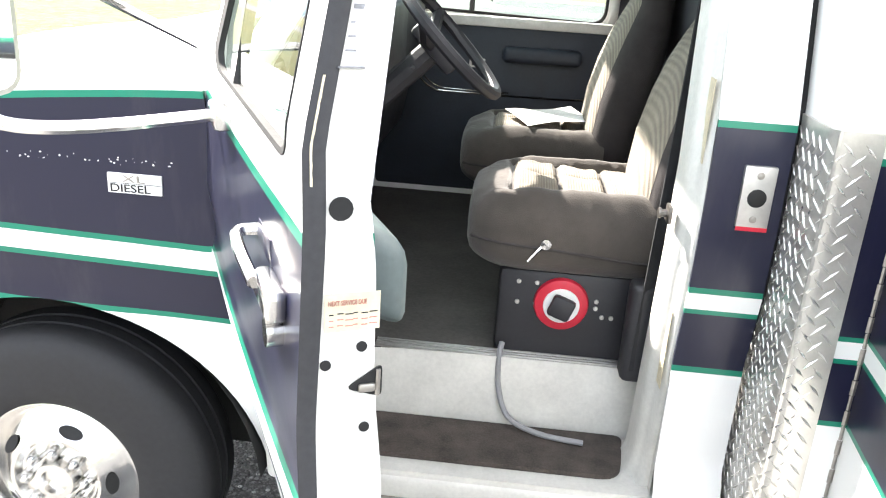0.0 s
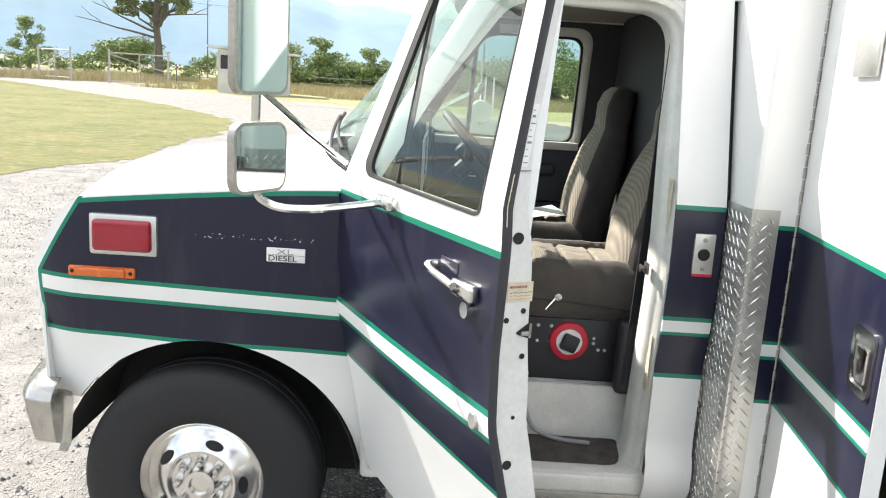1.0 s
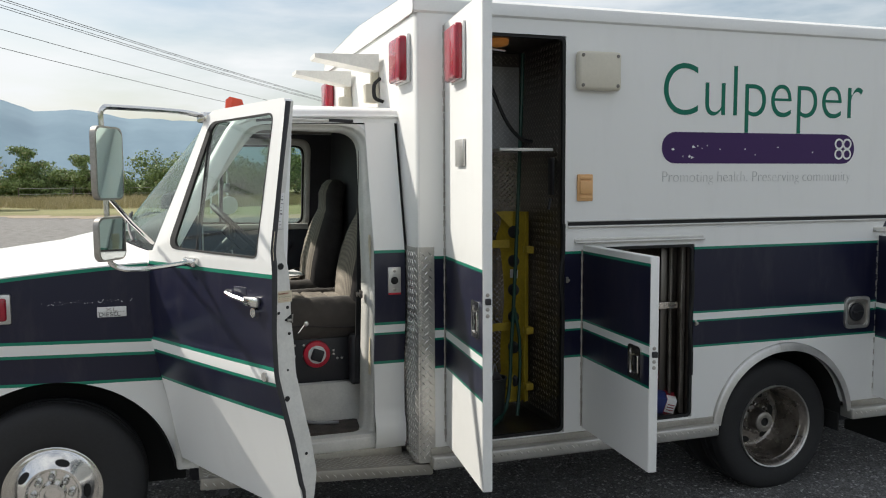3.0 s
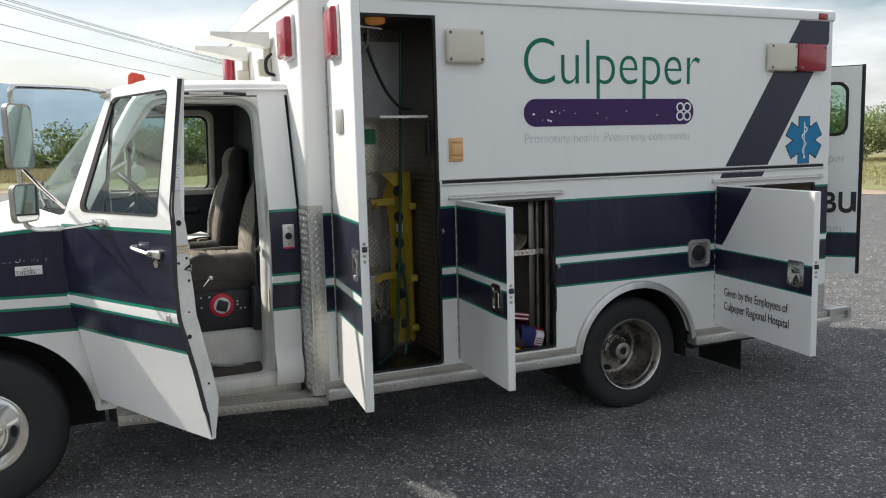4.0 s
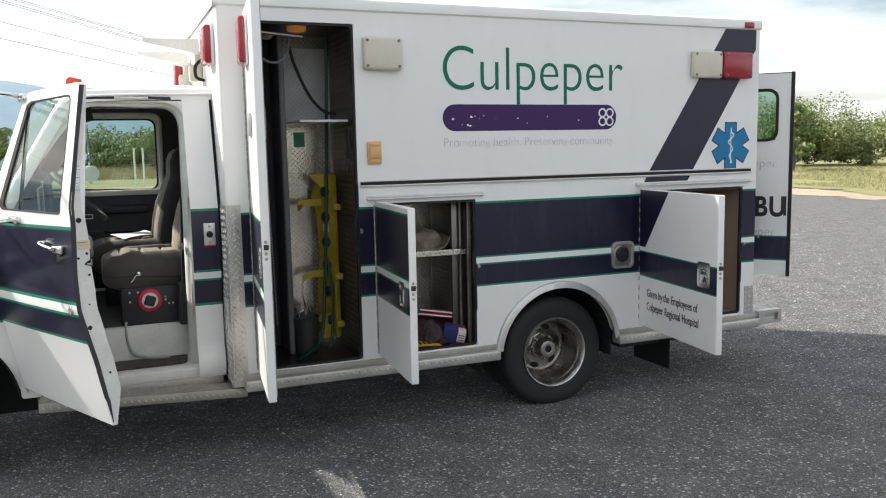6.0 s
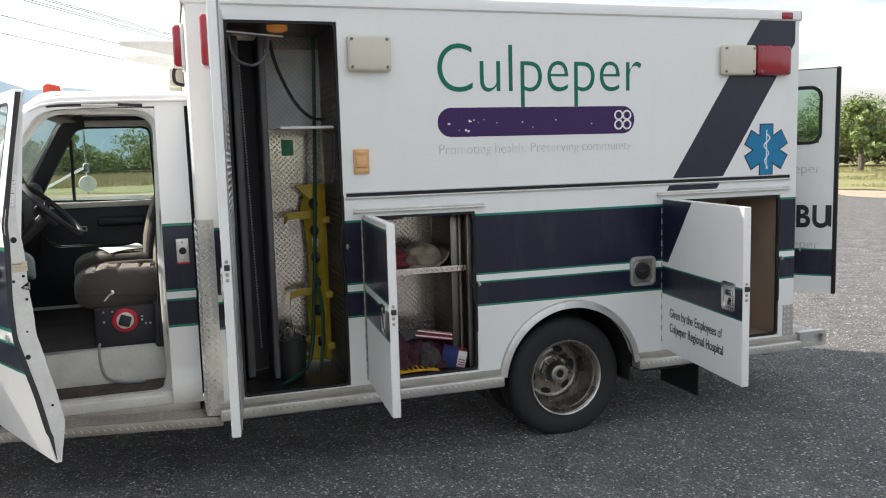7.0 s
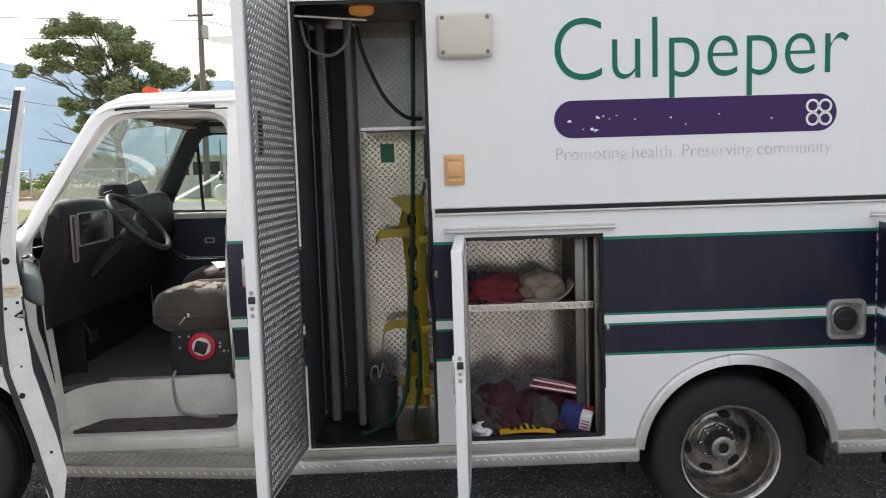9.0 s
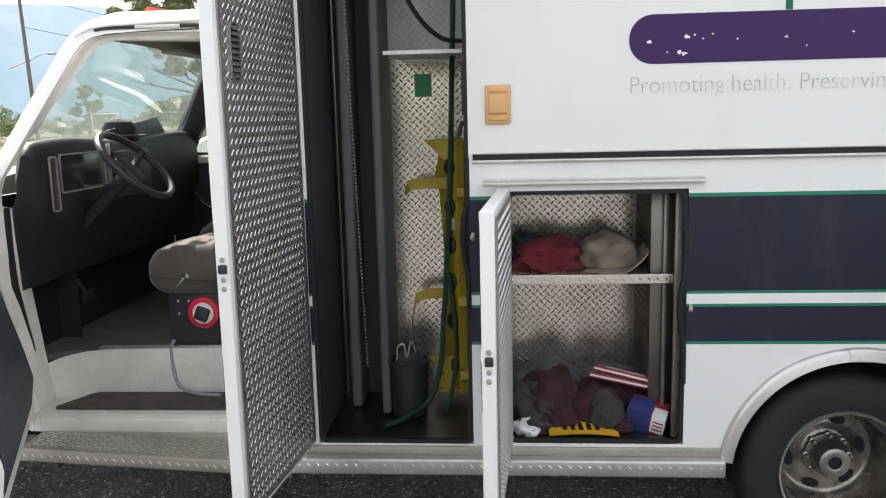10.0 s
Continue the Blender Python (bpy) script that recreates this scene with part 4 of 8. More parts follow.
def hood_point(u, v):
    """Bonnet: u from nose to cowl, v from side to side."""
    x = -0.56 + 1.06 * u
    nose = max(0.0, (-0.38 - x) / 0.18)
    zt = hood_edge(x) - 0.22 * nose ** 1.5
    y0 = CY + inset(zt) + 0.05 * nose ** 2
    s = 2 * v - 1
    crown = 0.05 + 0.045 * u
    x -= 0.10 * (1 - s * s) * (1 - u) - 0.0
    x -= 0.33 * (1 - abs(s) ** 2.2) * max(0, u - 0.5) / 0.5
    return Vector((x, y0 + (WID - 2 * y0) * v, zt + crown * (1 - abs(s) ** 2.6) - 0.004))


quick("bonnet", "white", ambulance, lambda bm: sheet(bm, hood_point, 24, 40, 0.01), "white bonnet")


quick("cowl", "white", ambulance, lambda bm: sheet(bm, lambda u, v: hood_point(1.0, v).lerp(screen_point(v, 0.0) + Vector((0.0, 0.0, -0.006)), u) - Vector((0, 0, 0.01 * math.sin(math.pi * u))), 3, 36), "white cowl below the windscreen")


def build_nose(bm):
    def front(u, v):
        p = hood_point(0.0, u)
        return Vector((p.x + 0.02 * v, p.y, p.z + (0.74 - p.z) * v))
    sheet(bm, front, 24, 6, 0.01)


quick("nose_panel", "white", ambulance, build_nose)


def build_bumper(bm):
    line = smooth_path([(-0.44, 0.150, 0), (-0.53, 0.152, 0), (-0.585, 0.185, 0), (-0.64, 0.34, 0), (-0.70, 0.75, 0), (-0.715, 1.2, 0)], 5)
    line = line + [Vector((p.x, WID - p.y, 0)) for p in line[-2::-1]]
    prof = [(-0.03, 0.545), (0.0, 0.56), (0.02, 0.65), (0.03, 0.722), (0.018, 0.745), (-0.035, 0.775), (-0.055, 0.78)]
    rows = []
    for k, q in enumerate(line):
        d = (line[min(k + 1, len(line) - 1)] - line[max(k - 1, 0)]).normalized()
        out = Vector((-d.y, d.x, 0)) * -1
        out = out if out.x < 0.0 or out.y < 0 and q.y < 1 or out.y > 0 and q.y > 1.4 else -out
        rows.append([bm.verts.new((q.x + out.x * o, q.y + out.y * o, z)) for o, z in prof])
    faces = [bm.faces.new((a[j], b[j], b[j + 1], a[j + 1])) for a, b in zip(rows, rows[1:]) for j in range(len(prof) - 1)]
    bmesh.ops.solidify(bm, geom=faces, thickness=0.008)


quick("front_bumper", "chrome", ambulance, build_bumper, "chrome front bumper")

# windscreen, posts, roof
screen = quick("windscreen", "screen", ambulance, lambda bm: sheet(bm, screen_point, 32, 12), "dusty curved windscreen")
screen.visible_shadow = False
RAIL = smooth_path([Vector((x, 0, z)) for x, z in ((0.44, 1.45), (0.50, 1.55), (post_x(1.8), 1.8), (post_x(2.05), 2.05), (0.85, 2.155), (0.905, 2.21), (0.975, 2.240), (1.10, 2.254), (1.4, 2.262), (1.735, 2.266))], 6)


def sweep_rail(bm, section, driver, path):
    """Sweeps a section along post and roof edge; section: (outwards in the side plane, inwards across)."""
    loops = []
    for i, p in enumerate(path):
        t = (path[min(i + 1, len(path) - 1)] - path[max(i - 1, 0)]).normalized()
        row = []
        for a, b in section:
            x, z = p.x - t.z * a, p.z + t.x * a
            y = CY + inset(min(z, 2.21)) + b
            row.append(Vector((x, y if driver else WID - y, z)))
        loops.append(row)
    skin_loops(bm, loops)


SECTION = [(-0.078, 0.0), (-0.05, -0.003), (-0.022, 0.002), (-0.008, 0.014), (0.0, 0.034), (0.001, 0.056), (-0.02, 0.058), (-0.05, 0.046), (-0.078, 0.030)]
for driver in (True, False):
    rail = quick("windscreen_post", "white", ambulance, lambda bm: sweep_rail(bm, SECTION, driver, RAIL), "white windscreen post running into the roof edge", angle=50)
    if not driver:
        quick("post_lining", "darkplastic", rail, lambda bm: sweep_rail(bm, [(-0.125, 0.045), (-0.12, 0.075), (-0.02, 0.088), (-0.004, 0.070), (-0.004, 0.05)], driver, RAIL[6:40]), "dark post lining", angle=50)
    quick("screen_rubber", "rubber", rail, lambda bm: tube(bm, [screen_point(0.004 if driver else 0.996, v) + Vector((-0.004, 0, 0.002)) for v in np.linspace(0, 1, 12)], 0.009, 6), "black screen rubber")


def roof_point(u, v):
    s = 2 * v - 1
    top = screen_point(v, 1.0)
    edge = CY + inset(2.2) + 0.040
    y = edge + (WID - 2 * edge) * v
    rise = math.sin(min(1.0, u / 0.2) * math.pi / 2)
    z = top.z + 0.004 + (2.250 + 0.055 * (1 - abs(s) ** 4) - top.z) * rise
    return Vector((top.x + (1.735 - top.x) * u, y, z))


quick("cab_roof", "white", ambulance, lambda bm: sheet(bm, roof_point, 36, 36), "white cab roof")
for driver in (True, False):
    quick("drip_rail", "white", ambulance, lambda bm: tube(bm, [Vector((x, (CY + inset(2.2) - 0.008) if driver else WID - CY - inset(2.2) + 0.008, z)) for x, z in ((0.90, 2.165), (0.96, 2.195), (1.05, 2.208), (1.3, 2.216), (1.73, 2.222))], 0.008, 8))
# Black strip laid along the dark gap line below the roof edge.
quick("head_gap_strip", "rubber", ambulance, lambda bm: tube(bm, [Vector((x, CY + inset(2.18) + 0.012, z)) for x, z in ((0.97, 2.172), (1.1, 2.183), (1.50, 2.187), (1.57, 2.187))], 0.009, 6), "black strip along the gap under the roof edge")


def build_headliner(bm):
    sheet(bm, lambda u, v: roof_point(0.015 + 0.97 * u, 0.01 + 0.98 * v) - Vector((0, 0, 0.035)), 24, 16)


quick("headliner", "headcloth", ambulance, build_headliner, "worn stained beige headliner")
quick("sun_visor", "headcloth", ambulance, lambda bm: box(bm, (0.86, 1.30, 2.165), (0.99, 1.85, 2.185), 0.008), "folded beige sun visor")


def build_quarter(bm, driver=True):
    """The panel behind the door, from sill to roof."""
    zs = [0.47, 0.52, 0.60, 0.66, 0.70, 0.86, 0.96, 1.13, 1.3, 1.52, 1.7, 2.0, 2.21]
    def at(u, v):
        z = zs[round(v * (len(zs) - 1))]
        p = side_point(1.553 + 0.162 * u, z, driver)
        if z < 1.0:
            p.y = CY + min(inset(z), 0.03) - (0.03 if 0.5 < z < 0.66 else 0.0)
        return p
    sheet(bm, at, 3, len(zs) - 1, 0.01)


quick("cab_quarter_panel", "cab", ambulance, build_quarter, "banded panel behind the cab door")


def jamb_outline(g):
    """The door opening's outline, in x and z."""
    return fillet([(0.60 - g, 0.495 - g), (1.53 + g, 0.495 - g), (1.527 + g, 1.3), (1.548 + g, 2.152 + g), (0.985 - 0.4 * g, 2.158 + g), (0.575 - g, 1.60), (0.57 - g, 1.40)], [0.02, 0.13 + g, 0.1, 0.13 + g, 0.07, 0.1, 0.1], 7)


def build_jamb(bm):
    """The deep painted frame of the door opening."""
    rows = ((0.045, 0.010), (0.028, 0.006), (0.018, 0.012), (0.012, 0.045), (0.004, 0.055), (-0.004, 0.062), (-0.010, 0.085), (-0.012, 0.16))
    skin_loops(bm, [[side_point(x, max(z, 0.74)) * 1.0 + Vector((0, 0, min(0.0, z - 0.74))) + Vector((0, d if x > 1.25 or z < 1.45 else min(d, 0.05), 0)) for x, z in jamb_outline(g)] for g, d in rows])




def build_jamb_corner(bm):
    arc = [side_point(x, z) + Vector((0, 0.011, 0)) for x, z in jamb_outline(0.030)[22:34]]
    tip = bm.verts.new(side_point(1.605, 2.215) + Vector((0, 0.011, 0)))
    vs = [bm.verts.new(p) for p in arc]
    for a, b in zip(vs, vs[1:]):
        bm.faces.new((tip, a, b))


quick("jamb_corner", "white", ambulance, build_jamb_corner, "white corner above the door opening")
door_jamb = quick("door_jamb", "old_white", ambulance, build_jamb, "scuffed white door frame", angle=60)
weather_strip = quick("weather_strip", "darkplastic", ambulance, lambda bm: tube(bm, smooth_path([side_point(x, z) + Vector((0, -0.004, 0)) for x, z in ((0.99, 2.190), (1.05, 2.196), (1.20, 2.197), (1.36, 2.196), (1.49, 2.192))]), 0.009, 6), "dark rubber channel over the door opening")
for x0, x1 in ((1.17, 1.36),):
    quick("strip_clip", "old_white", weather_strip, lambda bm: tube(bm, [side_point(x0, 2.196) + Vector((0, -0.012, 0)), side_point(x1, 2.195) + Vector((0, -0.012, 0))], 0.008, 6), "bright metal clip")
quick("rocker_skirt", "sillmetal", ambulance, lambda bm: box(bm, (0.66, CY + 0.038, 0.400), (1.70, CY + 0.12, 0.470), 0.004), "grimy metal skirt behind the running board")
quick("rocker_panel", "old_white", ambulance, lambda bm: box(bm, (0.64, CY + 0.045, 0.462), (1.70, CY + 0.13, 0.535), 0.016, 3), "dented white rocker panel")


def build_board(bm):
    """The bent running board, higher at its front end."""
    m = Matrix.Translation((0.66, 0, 0.471)) @ Matrix.Rotation(radians(3.0), 4, "Y")
    box(bm, (0.0, 0.015, -0.012), (1.16, CY + 0.2, 0.004), 0.002, 1, m)
    box(bm, (0.0, 0.008, -0.052), (1.16, 0.024, 0.006), 0.006, 2, m)


running_board = quick("running_board", "sheet_step", ambulance, build_board, "bent treadplate running board")
TILT = Matrix.Rotation(radians(3.0), 3, "Y")
lugs(running_board, Vector((0.66, 0, 0.471)) + TILT @ Vector((0.005, 0.026, 0.0042)), TILT @ Vector((1, 0, 0)), (0, 1, 0), 1.15, CY + 0.16, "lug_step", 0.0275, 0.036, 0.0075, 0.0024)
lugs(running_board, Vector((0.66, 0, 0.471)) + TILT @ Vector((0.005, 0.0078, -0.044)), TILT @ Vector((1, 0, 0)), TILT @ Vector((0, 0, 1)), 1.15, 0.042, "lug_step", 0.0275, 0.028, 0.0075, 0.0024)

# cab interior
WELL = smooth_path([Vector(p) for p in ((0.56, 0.26, 0.70), (0.585, 0.36, 0.715), (0.65, 0.44, 0.735), (0.78, 0.468, 0.756), (1.0, 0.47, 0.764), (1.3, 0.47, 0.766), (1.56, 0.47, 0.766))], 5)
quick("cab_floor", "mat", ambulance, lambda bm: prism(bm, [(p.x, p.y + 0.006) for p in WELL] + [(1.73, 0.476), (1.73, WID - 0.2), (0.45, WID - 0.2), (0.45, 0.26)], 0.735, 0.762, "xy"), "worn dark floor mat", smooth=False)
quick("step_floor", "old_white", ambulance, lambda bm: box(bm, (0.62, 0.206, 0.49), (1.60, 0.48, 0.548)), "white floor of the step well", smooth=False)
quick("firewall", "dashplastic", ambulance, lambda bm: box(bm, (0.465, 0.26, 0.735), (0.50, WID - 0.26, 1.5)), "dark firewall carpet", smooth=False)
quick("kick_panel", "dashplastic", ambulance, lambda bm: sheet(bm, lambda u, v: side_point(0.44 + 0.16 * u, 0.78 + 0.68 * v) + Vector((0, 0.075, 0)), 2, 8, 0.01), "dark kick panel")


def build_well(bm):
    k = len(WELL) - 1
    sheet(bm, lambda u, v: Vector((WELL[round(u * k)].x, WELL[round(u * k)].y, 0.515 + (WELL[round(u * k)].z + 0.004 - 0.515) * v)), k, 4)
    sheet(bm, lambda u, v: Vector((1.56, 0.22 + 0.25 * u, 0.50 + 0.28 * v)), 1, 1)


quick("step_well", "old_white", ambulance, build_well, "scuffed white step well")
sill = quick("sill_plate", "alu", ambulance, lambda bm: box(bm, (0.80, 0.474, 0.762), (1.56, 0.522, 0.768), 0.001), "aluminium sill plate")
for k in range(3):
    quick("sill_rib", "alu", sill, lambda bm: box(bm, (0.80, 0.478 + 0.015 * k, 0.768), (1.56, 0.486 + 0.015 * k, 0.773), 0.002))
quick("step_mat", "carpet", ambulance, lambda bm: prism(bm, fillet([(0.68, 0.262), (1.49, 0.262), (1.515, 0.464), (0.78, 0.464)], [0.02, 0.06, 0.03, 0.04]), 0.549, 0.562, "xy"), "worn dark step mat")


def build_back_wall(bm):
    zs = [0.5, 1.0, 1.52, 1.9, 2.24]
    edge = [(CY + max(inset(z), 0.03) + 0.03, z) for z in zs]
    prism(bm, edge + [(WID - y, z) for y, z in edge[::-1]], 1.69, 1.715, "yz")


quick("cab_back_wall", "darkboard", ambulance, build_back_wall, "dark cab back wall", smooth=False)
FARWIN = [(0.535, 1.588), (1.50, 1.562), (1.495, 2.140), (0.945, 2.140)]


def far_ring(g, d, base=FARWIN):
    """The far window's outline grown by g and moved d into the cab."""
    (a, b), (c, e), (f, h), (i, j) = base
    pts = fillet([(a - 1.6 * g, b - g), (c + g, e - g), (f + g, h + g), (i - 0.6 * g, j + g)], 0.07 + 0.5 * g)
    return [side_point(x, z, False) - Vector((0, d, 0)) for x, z in pts]


def build_far_side(bm):
    """The passenger's side with its window opening."""
    zs = [0.5, 1.0, 1.3, 1.52]
    sheet(bm, lambda u, v: side_point(0.45 + 1.27 * u, zs[round(v * 3)], False), 4, 3, 0.02)
    hull = [side_point(x, z, False) for x, z in fillet([(0.42, 1.515), (1.73, 1.515), (1.73, 2.22), (0.89, 2.22)], 0.005)]
    skin_loops(bm, [hull, far_ring(0.0, 0.0), far_ring(0.0, 0.045), far_ring(0.022, 0.05), far_ring(0.03, 0.03)])


far_side = quick("far_cab_side", "white", ambulance, build_far_side, angle=50)
quick("far_window_rubber", "rubber", far_side, lambda bm: skin_loops(bm, [far_ring(0.0, 0.047), far_ring(-0.012, 0.045), far_ring(-0.012, 0.01), far_ring(0.002, 0.01)]), "black window rubber")


def build_far_lining(bm):
    hull = [side_point(x, z, False) - Vector((0, 0.055, 0)) for x, z in fillet([(0.42, 1.48), (1.70, 1.48), (1.70, 2.215), (0.87, 2.215)], 0.005)]
    skin_loops(bm, [hull, far_ring(0.024, 0.058), far_ring(0.024, 0.03)])


quick("far_window_lining", "darkboard", far_side, build_far_lining, "dark lining round the window")
quick("far_window_frame", "old_white", far_side, lambda bm: skin_loops(bm, [far_ring(0.046, 0.058), far_ring(0.040, 0.064), far_ring(0.014, 0.064), far_ring(0.004, 0.046)]), "white painted window frame", angle=60)
quick("far_window_sill", "old_white", far_side, lambda bm: box(bm, (0.60, 2.126, 1.530), (1.53, 2.175, 1.574), 0.008, 2), "white painted window sill")
far_trim = quick("far_door_trim", "trimblue", ambulance, lambda bm: [box(bm, (0.50, 2.145, 0.77), (1.70, 2.20, 1.55), 0.02)], "dark blue door lining")
quick("trim_strip", "chrome", far_trim, lambda bm: [tube(bm, smooth_path([(0.66, 2.142, 1.36), (0.70, 2.142, 1.285), (0.76, 2.142, 1.242), (0.85, 2.142, 1.234), (1.30, 2.142, 1.234), (1.50, 2.142, 1.242)]), 0.005, 6), tube(bm, smooth_path([(0.68, 2.142, 1.36), (0.72, 2.142, 1.292), (0.78, 2.142, 1.254), (0.86, 2.142, 1.247), (1.10, 2.142, 1.246)]), 0.003, 6)], "thin chrome strip")
quick("far_arm_rest", "trimblue", far_trim, lambda bm: box(bm, (1.06, 2.085, 1.385), (1.41, 2.146, 1.455), 0.026, 4), "padded pull handle")
quick("window_switch", "alu", far_trim, lambda bm: ring_frame(bm, rounded(0.915, 1.35, 0.985, 1.39, 0.005), rounded(0.925, 1.358, 0.975, 1.382, 0.004), 2.138, 2.1455), "small bright switch plate")
quick("vent_bar", "darkplastic", far_side, lambda bm: tube(bm, [side_point(0.905, 1.585, False) - Vector((0, 0.03, 0)), side_point(0.925, 2.13, False) - Vector((0, 0.03, 0))], 0.013, 6), "dark quarter-light bar")
far_glass = quick("far_window", "glass", far_side, lambda bm: bm.faces.new([bm.verts.new(p) for p in far_ring(-0.002, 0.02)]), "side window", smooth=False)
far_glass.visible_shadow = False


def build_dash(bm):
    prof = [(0.0, 1.56), (0.0, 1.60), (0.44, 1.65), (0.56, 1.70), (0.61, 1.720), (0.655, 1.727), (0.685, 1.716), (0.70, 1.69), (0.705, 1.66), (0.705, 1.48), (0.67, 1.36), (0.62, 1.10), (0.40, 1.02)]
    def at(u, v):
        s = 2 * v - 1
        x, z = prof[round(u * 12)]
        lim = 0.56 - 0.24 * (1 - abs(s) ** 2.2) + 0.05 + max(0, z - 1.6) * 0.3
        end = max(0.0, abs(s) - 0.93) / 0.07
        dip = 0.05 * end ** 2 if z > 1.4 else 0
        return Vector((max(x, lim) if z > 1.55 else x, 1.2 + s * 0.93, z - dip + (0.016 * math.sin(v * 9) if 1.68 < z else 0)))
    sheet(bm, at, 12, 44)
    for v in (0, 1):
        bm.faces.new([bm.verts.new(at(k / 12, v)) for k in range(13)])


dash = quick("dashboard", "dashplastic", ambulance, build_dash, "dark plastic dashboard", angle=45)
panel = quick("instrument_panel", "gloss", dash, lambda bm: box(bm, (0.704, 0.45, 1.50), (0.714, 0.86, 1.665), 0.004), "glossy dark instrument panel")
for y0, y1, z0, z1 in ((0.36, 0.425, 1.42, 1.665), (0.445, 0.865, 1.495, 1.672)):
    quick("panel_trim", "alu", panel, lambda bm: ring_frame(bm, rounded(y0, z0, y1, z1, 0.015), rounded(y0 + 0.007, z0 + 0.007, y1 - 0.007, z1 - 0.007, 0.010), 0.712, 0.720, "yz"), "thin silver outline")
quick("fuse_cover", "maroonplastic", panel, lambda bm: box(bm, (0.704, 0.368, 1.43), (0.713, 0.417, 1.657), 0.003), "dark maroon switch panel")
for y in (0.90, 0.925):
    quick("panel_trim", "alu", panel, lambda bm: box(bm, (0.705, y, 1.50), (0.716, y + 0.005, 1.70), 0.002), "thin silver strip")
quick("switch_pod", "darkplastic", dash, lambda bm: box(bm, (0.70, 0.95, 1.42), (0.735, 1.35, 1.66), 0.012, 3), "dark switch panel")
quick("radio_panel", "darkplastic", dash, lambda bm: box(bm, (0.0, -0.36, 0.0), (0.02, 0.36, 0.15), 0.006, 2, Matrix.Translation((0.66, 1.44, 1.655)) @ Matrix.Rotation(radians(-24), 4, "Y") @ Matrix.Rotation(radians(6), 4, "X")), "flat dark radio panel")
quick("brake_pedal", "rubber", ambulance, lambda bm: [box(bm, (0.62, 0.70, 0.93), (0.64, 0.80, 0.99), 0.006), tube(bm, [(0.62, 0.75, 0.97), (0.52, 0.75, 1.12), (0.45, 0.75, 1.3)], 0.01, 6)], "black brake pedal")
cap = thing("peaked_cap", "dark cloth cap lying on the dashboard", "cap")


def build_cap(bm):
    lathe(bm, [(0.088, 1.722), (0.088, 1.775), (0.072, 1.806), (0.04, 1.820), (0.0, 1.822)], (0.60, 1.28, 0), "z", 24)
    lathe(bm, [(0.086, 1.740), (0.125, 1.734), (0.127, 1.729), (0.086, 1.733)], (0.622, 1.28, 0), "z", 24)


quick("cap_body", "darkcloth", cap, build_cap, "dark cloth cap")


def build_steering(bm):
    c, n = Vector((0.93, 0.74, 1.60)), Vector((0.72, 0, 0.70)).normalized()
    a, b = Vector((0, 1, 0)), n.cross(Vector((0, 1, 0))).normalized()
    ring = [c + (a * math.cos(t) + b * math.sin(t)) * 0.205 for t in np.linspace(0, 2 * math.pi, 36, endpoint=False)]
    tube(bm, ring, 0.017, 8, closed=True)
    h = c - n * 0.05
    for t in (0.35, math.pi - 0.35):
        tube(bm, [h, h + (a * math.cos(t) + b * math.sin(t)) * 0.10 + n * 0.01, c + (a * math.cos(t) + b * math.sin(t)) * 0.20], 0.018, 6)
    rot = n.to_track_quat("Z", "Y").to_matrix().to_4x4()
    box(bm, (-0.05, -0.08, -0.02), (0.05, 0.08, 0.03), 0.015, 2, Matrix.Translation(h) @ rot)
    tube(bm, [h, h - n * 0.42], 0.035, 10)
    tube(bm, [h - n * 0.08, h - n * 0.06 + a * -0.17], 0.006, 6)


quick("steering_wheel", "darkplastic", ambulance, build_steering, "black steering wheel on its column")


def pad(bm, rings, power=4.0, k=28, span=(0.0, 2 * math.pi)):
    """A padded body skinned over rounded rings; each ring: centre, half-axis a, half-axis b (vectors)."""
    rows = []
    full = span[1] - span[0] > 6.2
    for c, a, b in rings:
        row = []
        for i in range(k if full else k + 1):
            t = span[0] + (span[1] - span[0]) * i / k
            f = (abs(math.cos(t)) ** power + abs(math.sin(t)) ** power) ** (-1 / power)
            row.append(bm.verts.new(c + a * (f * math.cos(t)) + b * (f * math.sin(t))))
        rows.append(row)
    n = len(rows[0])
    for p, q in zip(rows, rows[1:]):
        for i in range(n if full else n - 1):
            bm.faces.new((p[i], p[(i + 1) % n], q[(i + 1) % n], q[i]))
    if full:
        bm.faces.new(rows[0][::-1]), bm.faces.new(rows[-1])


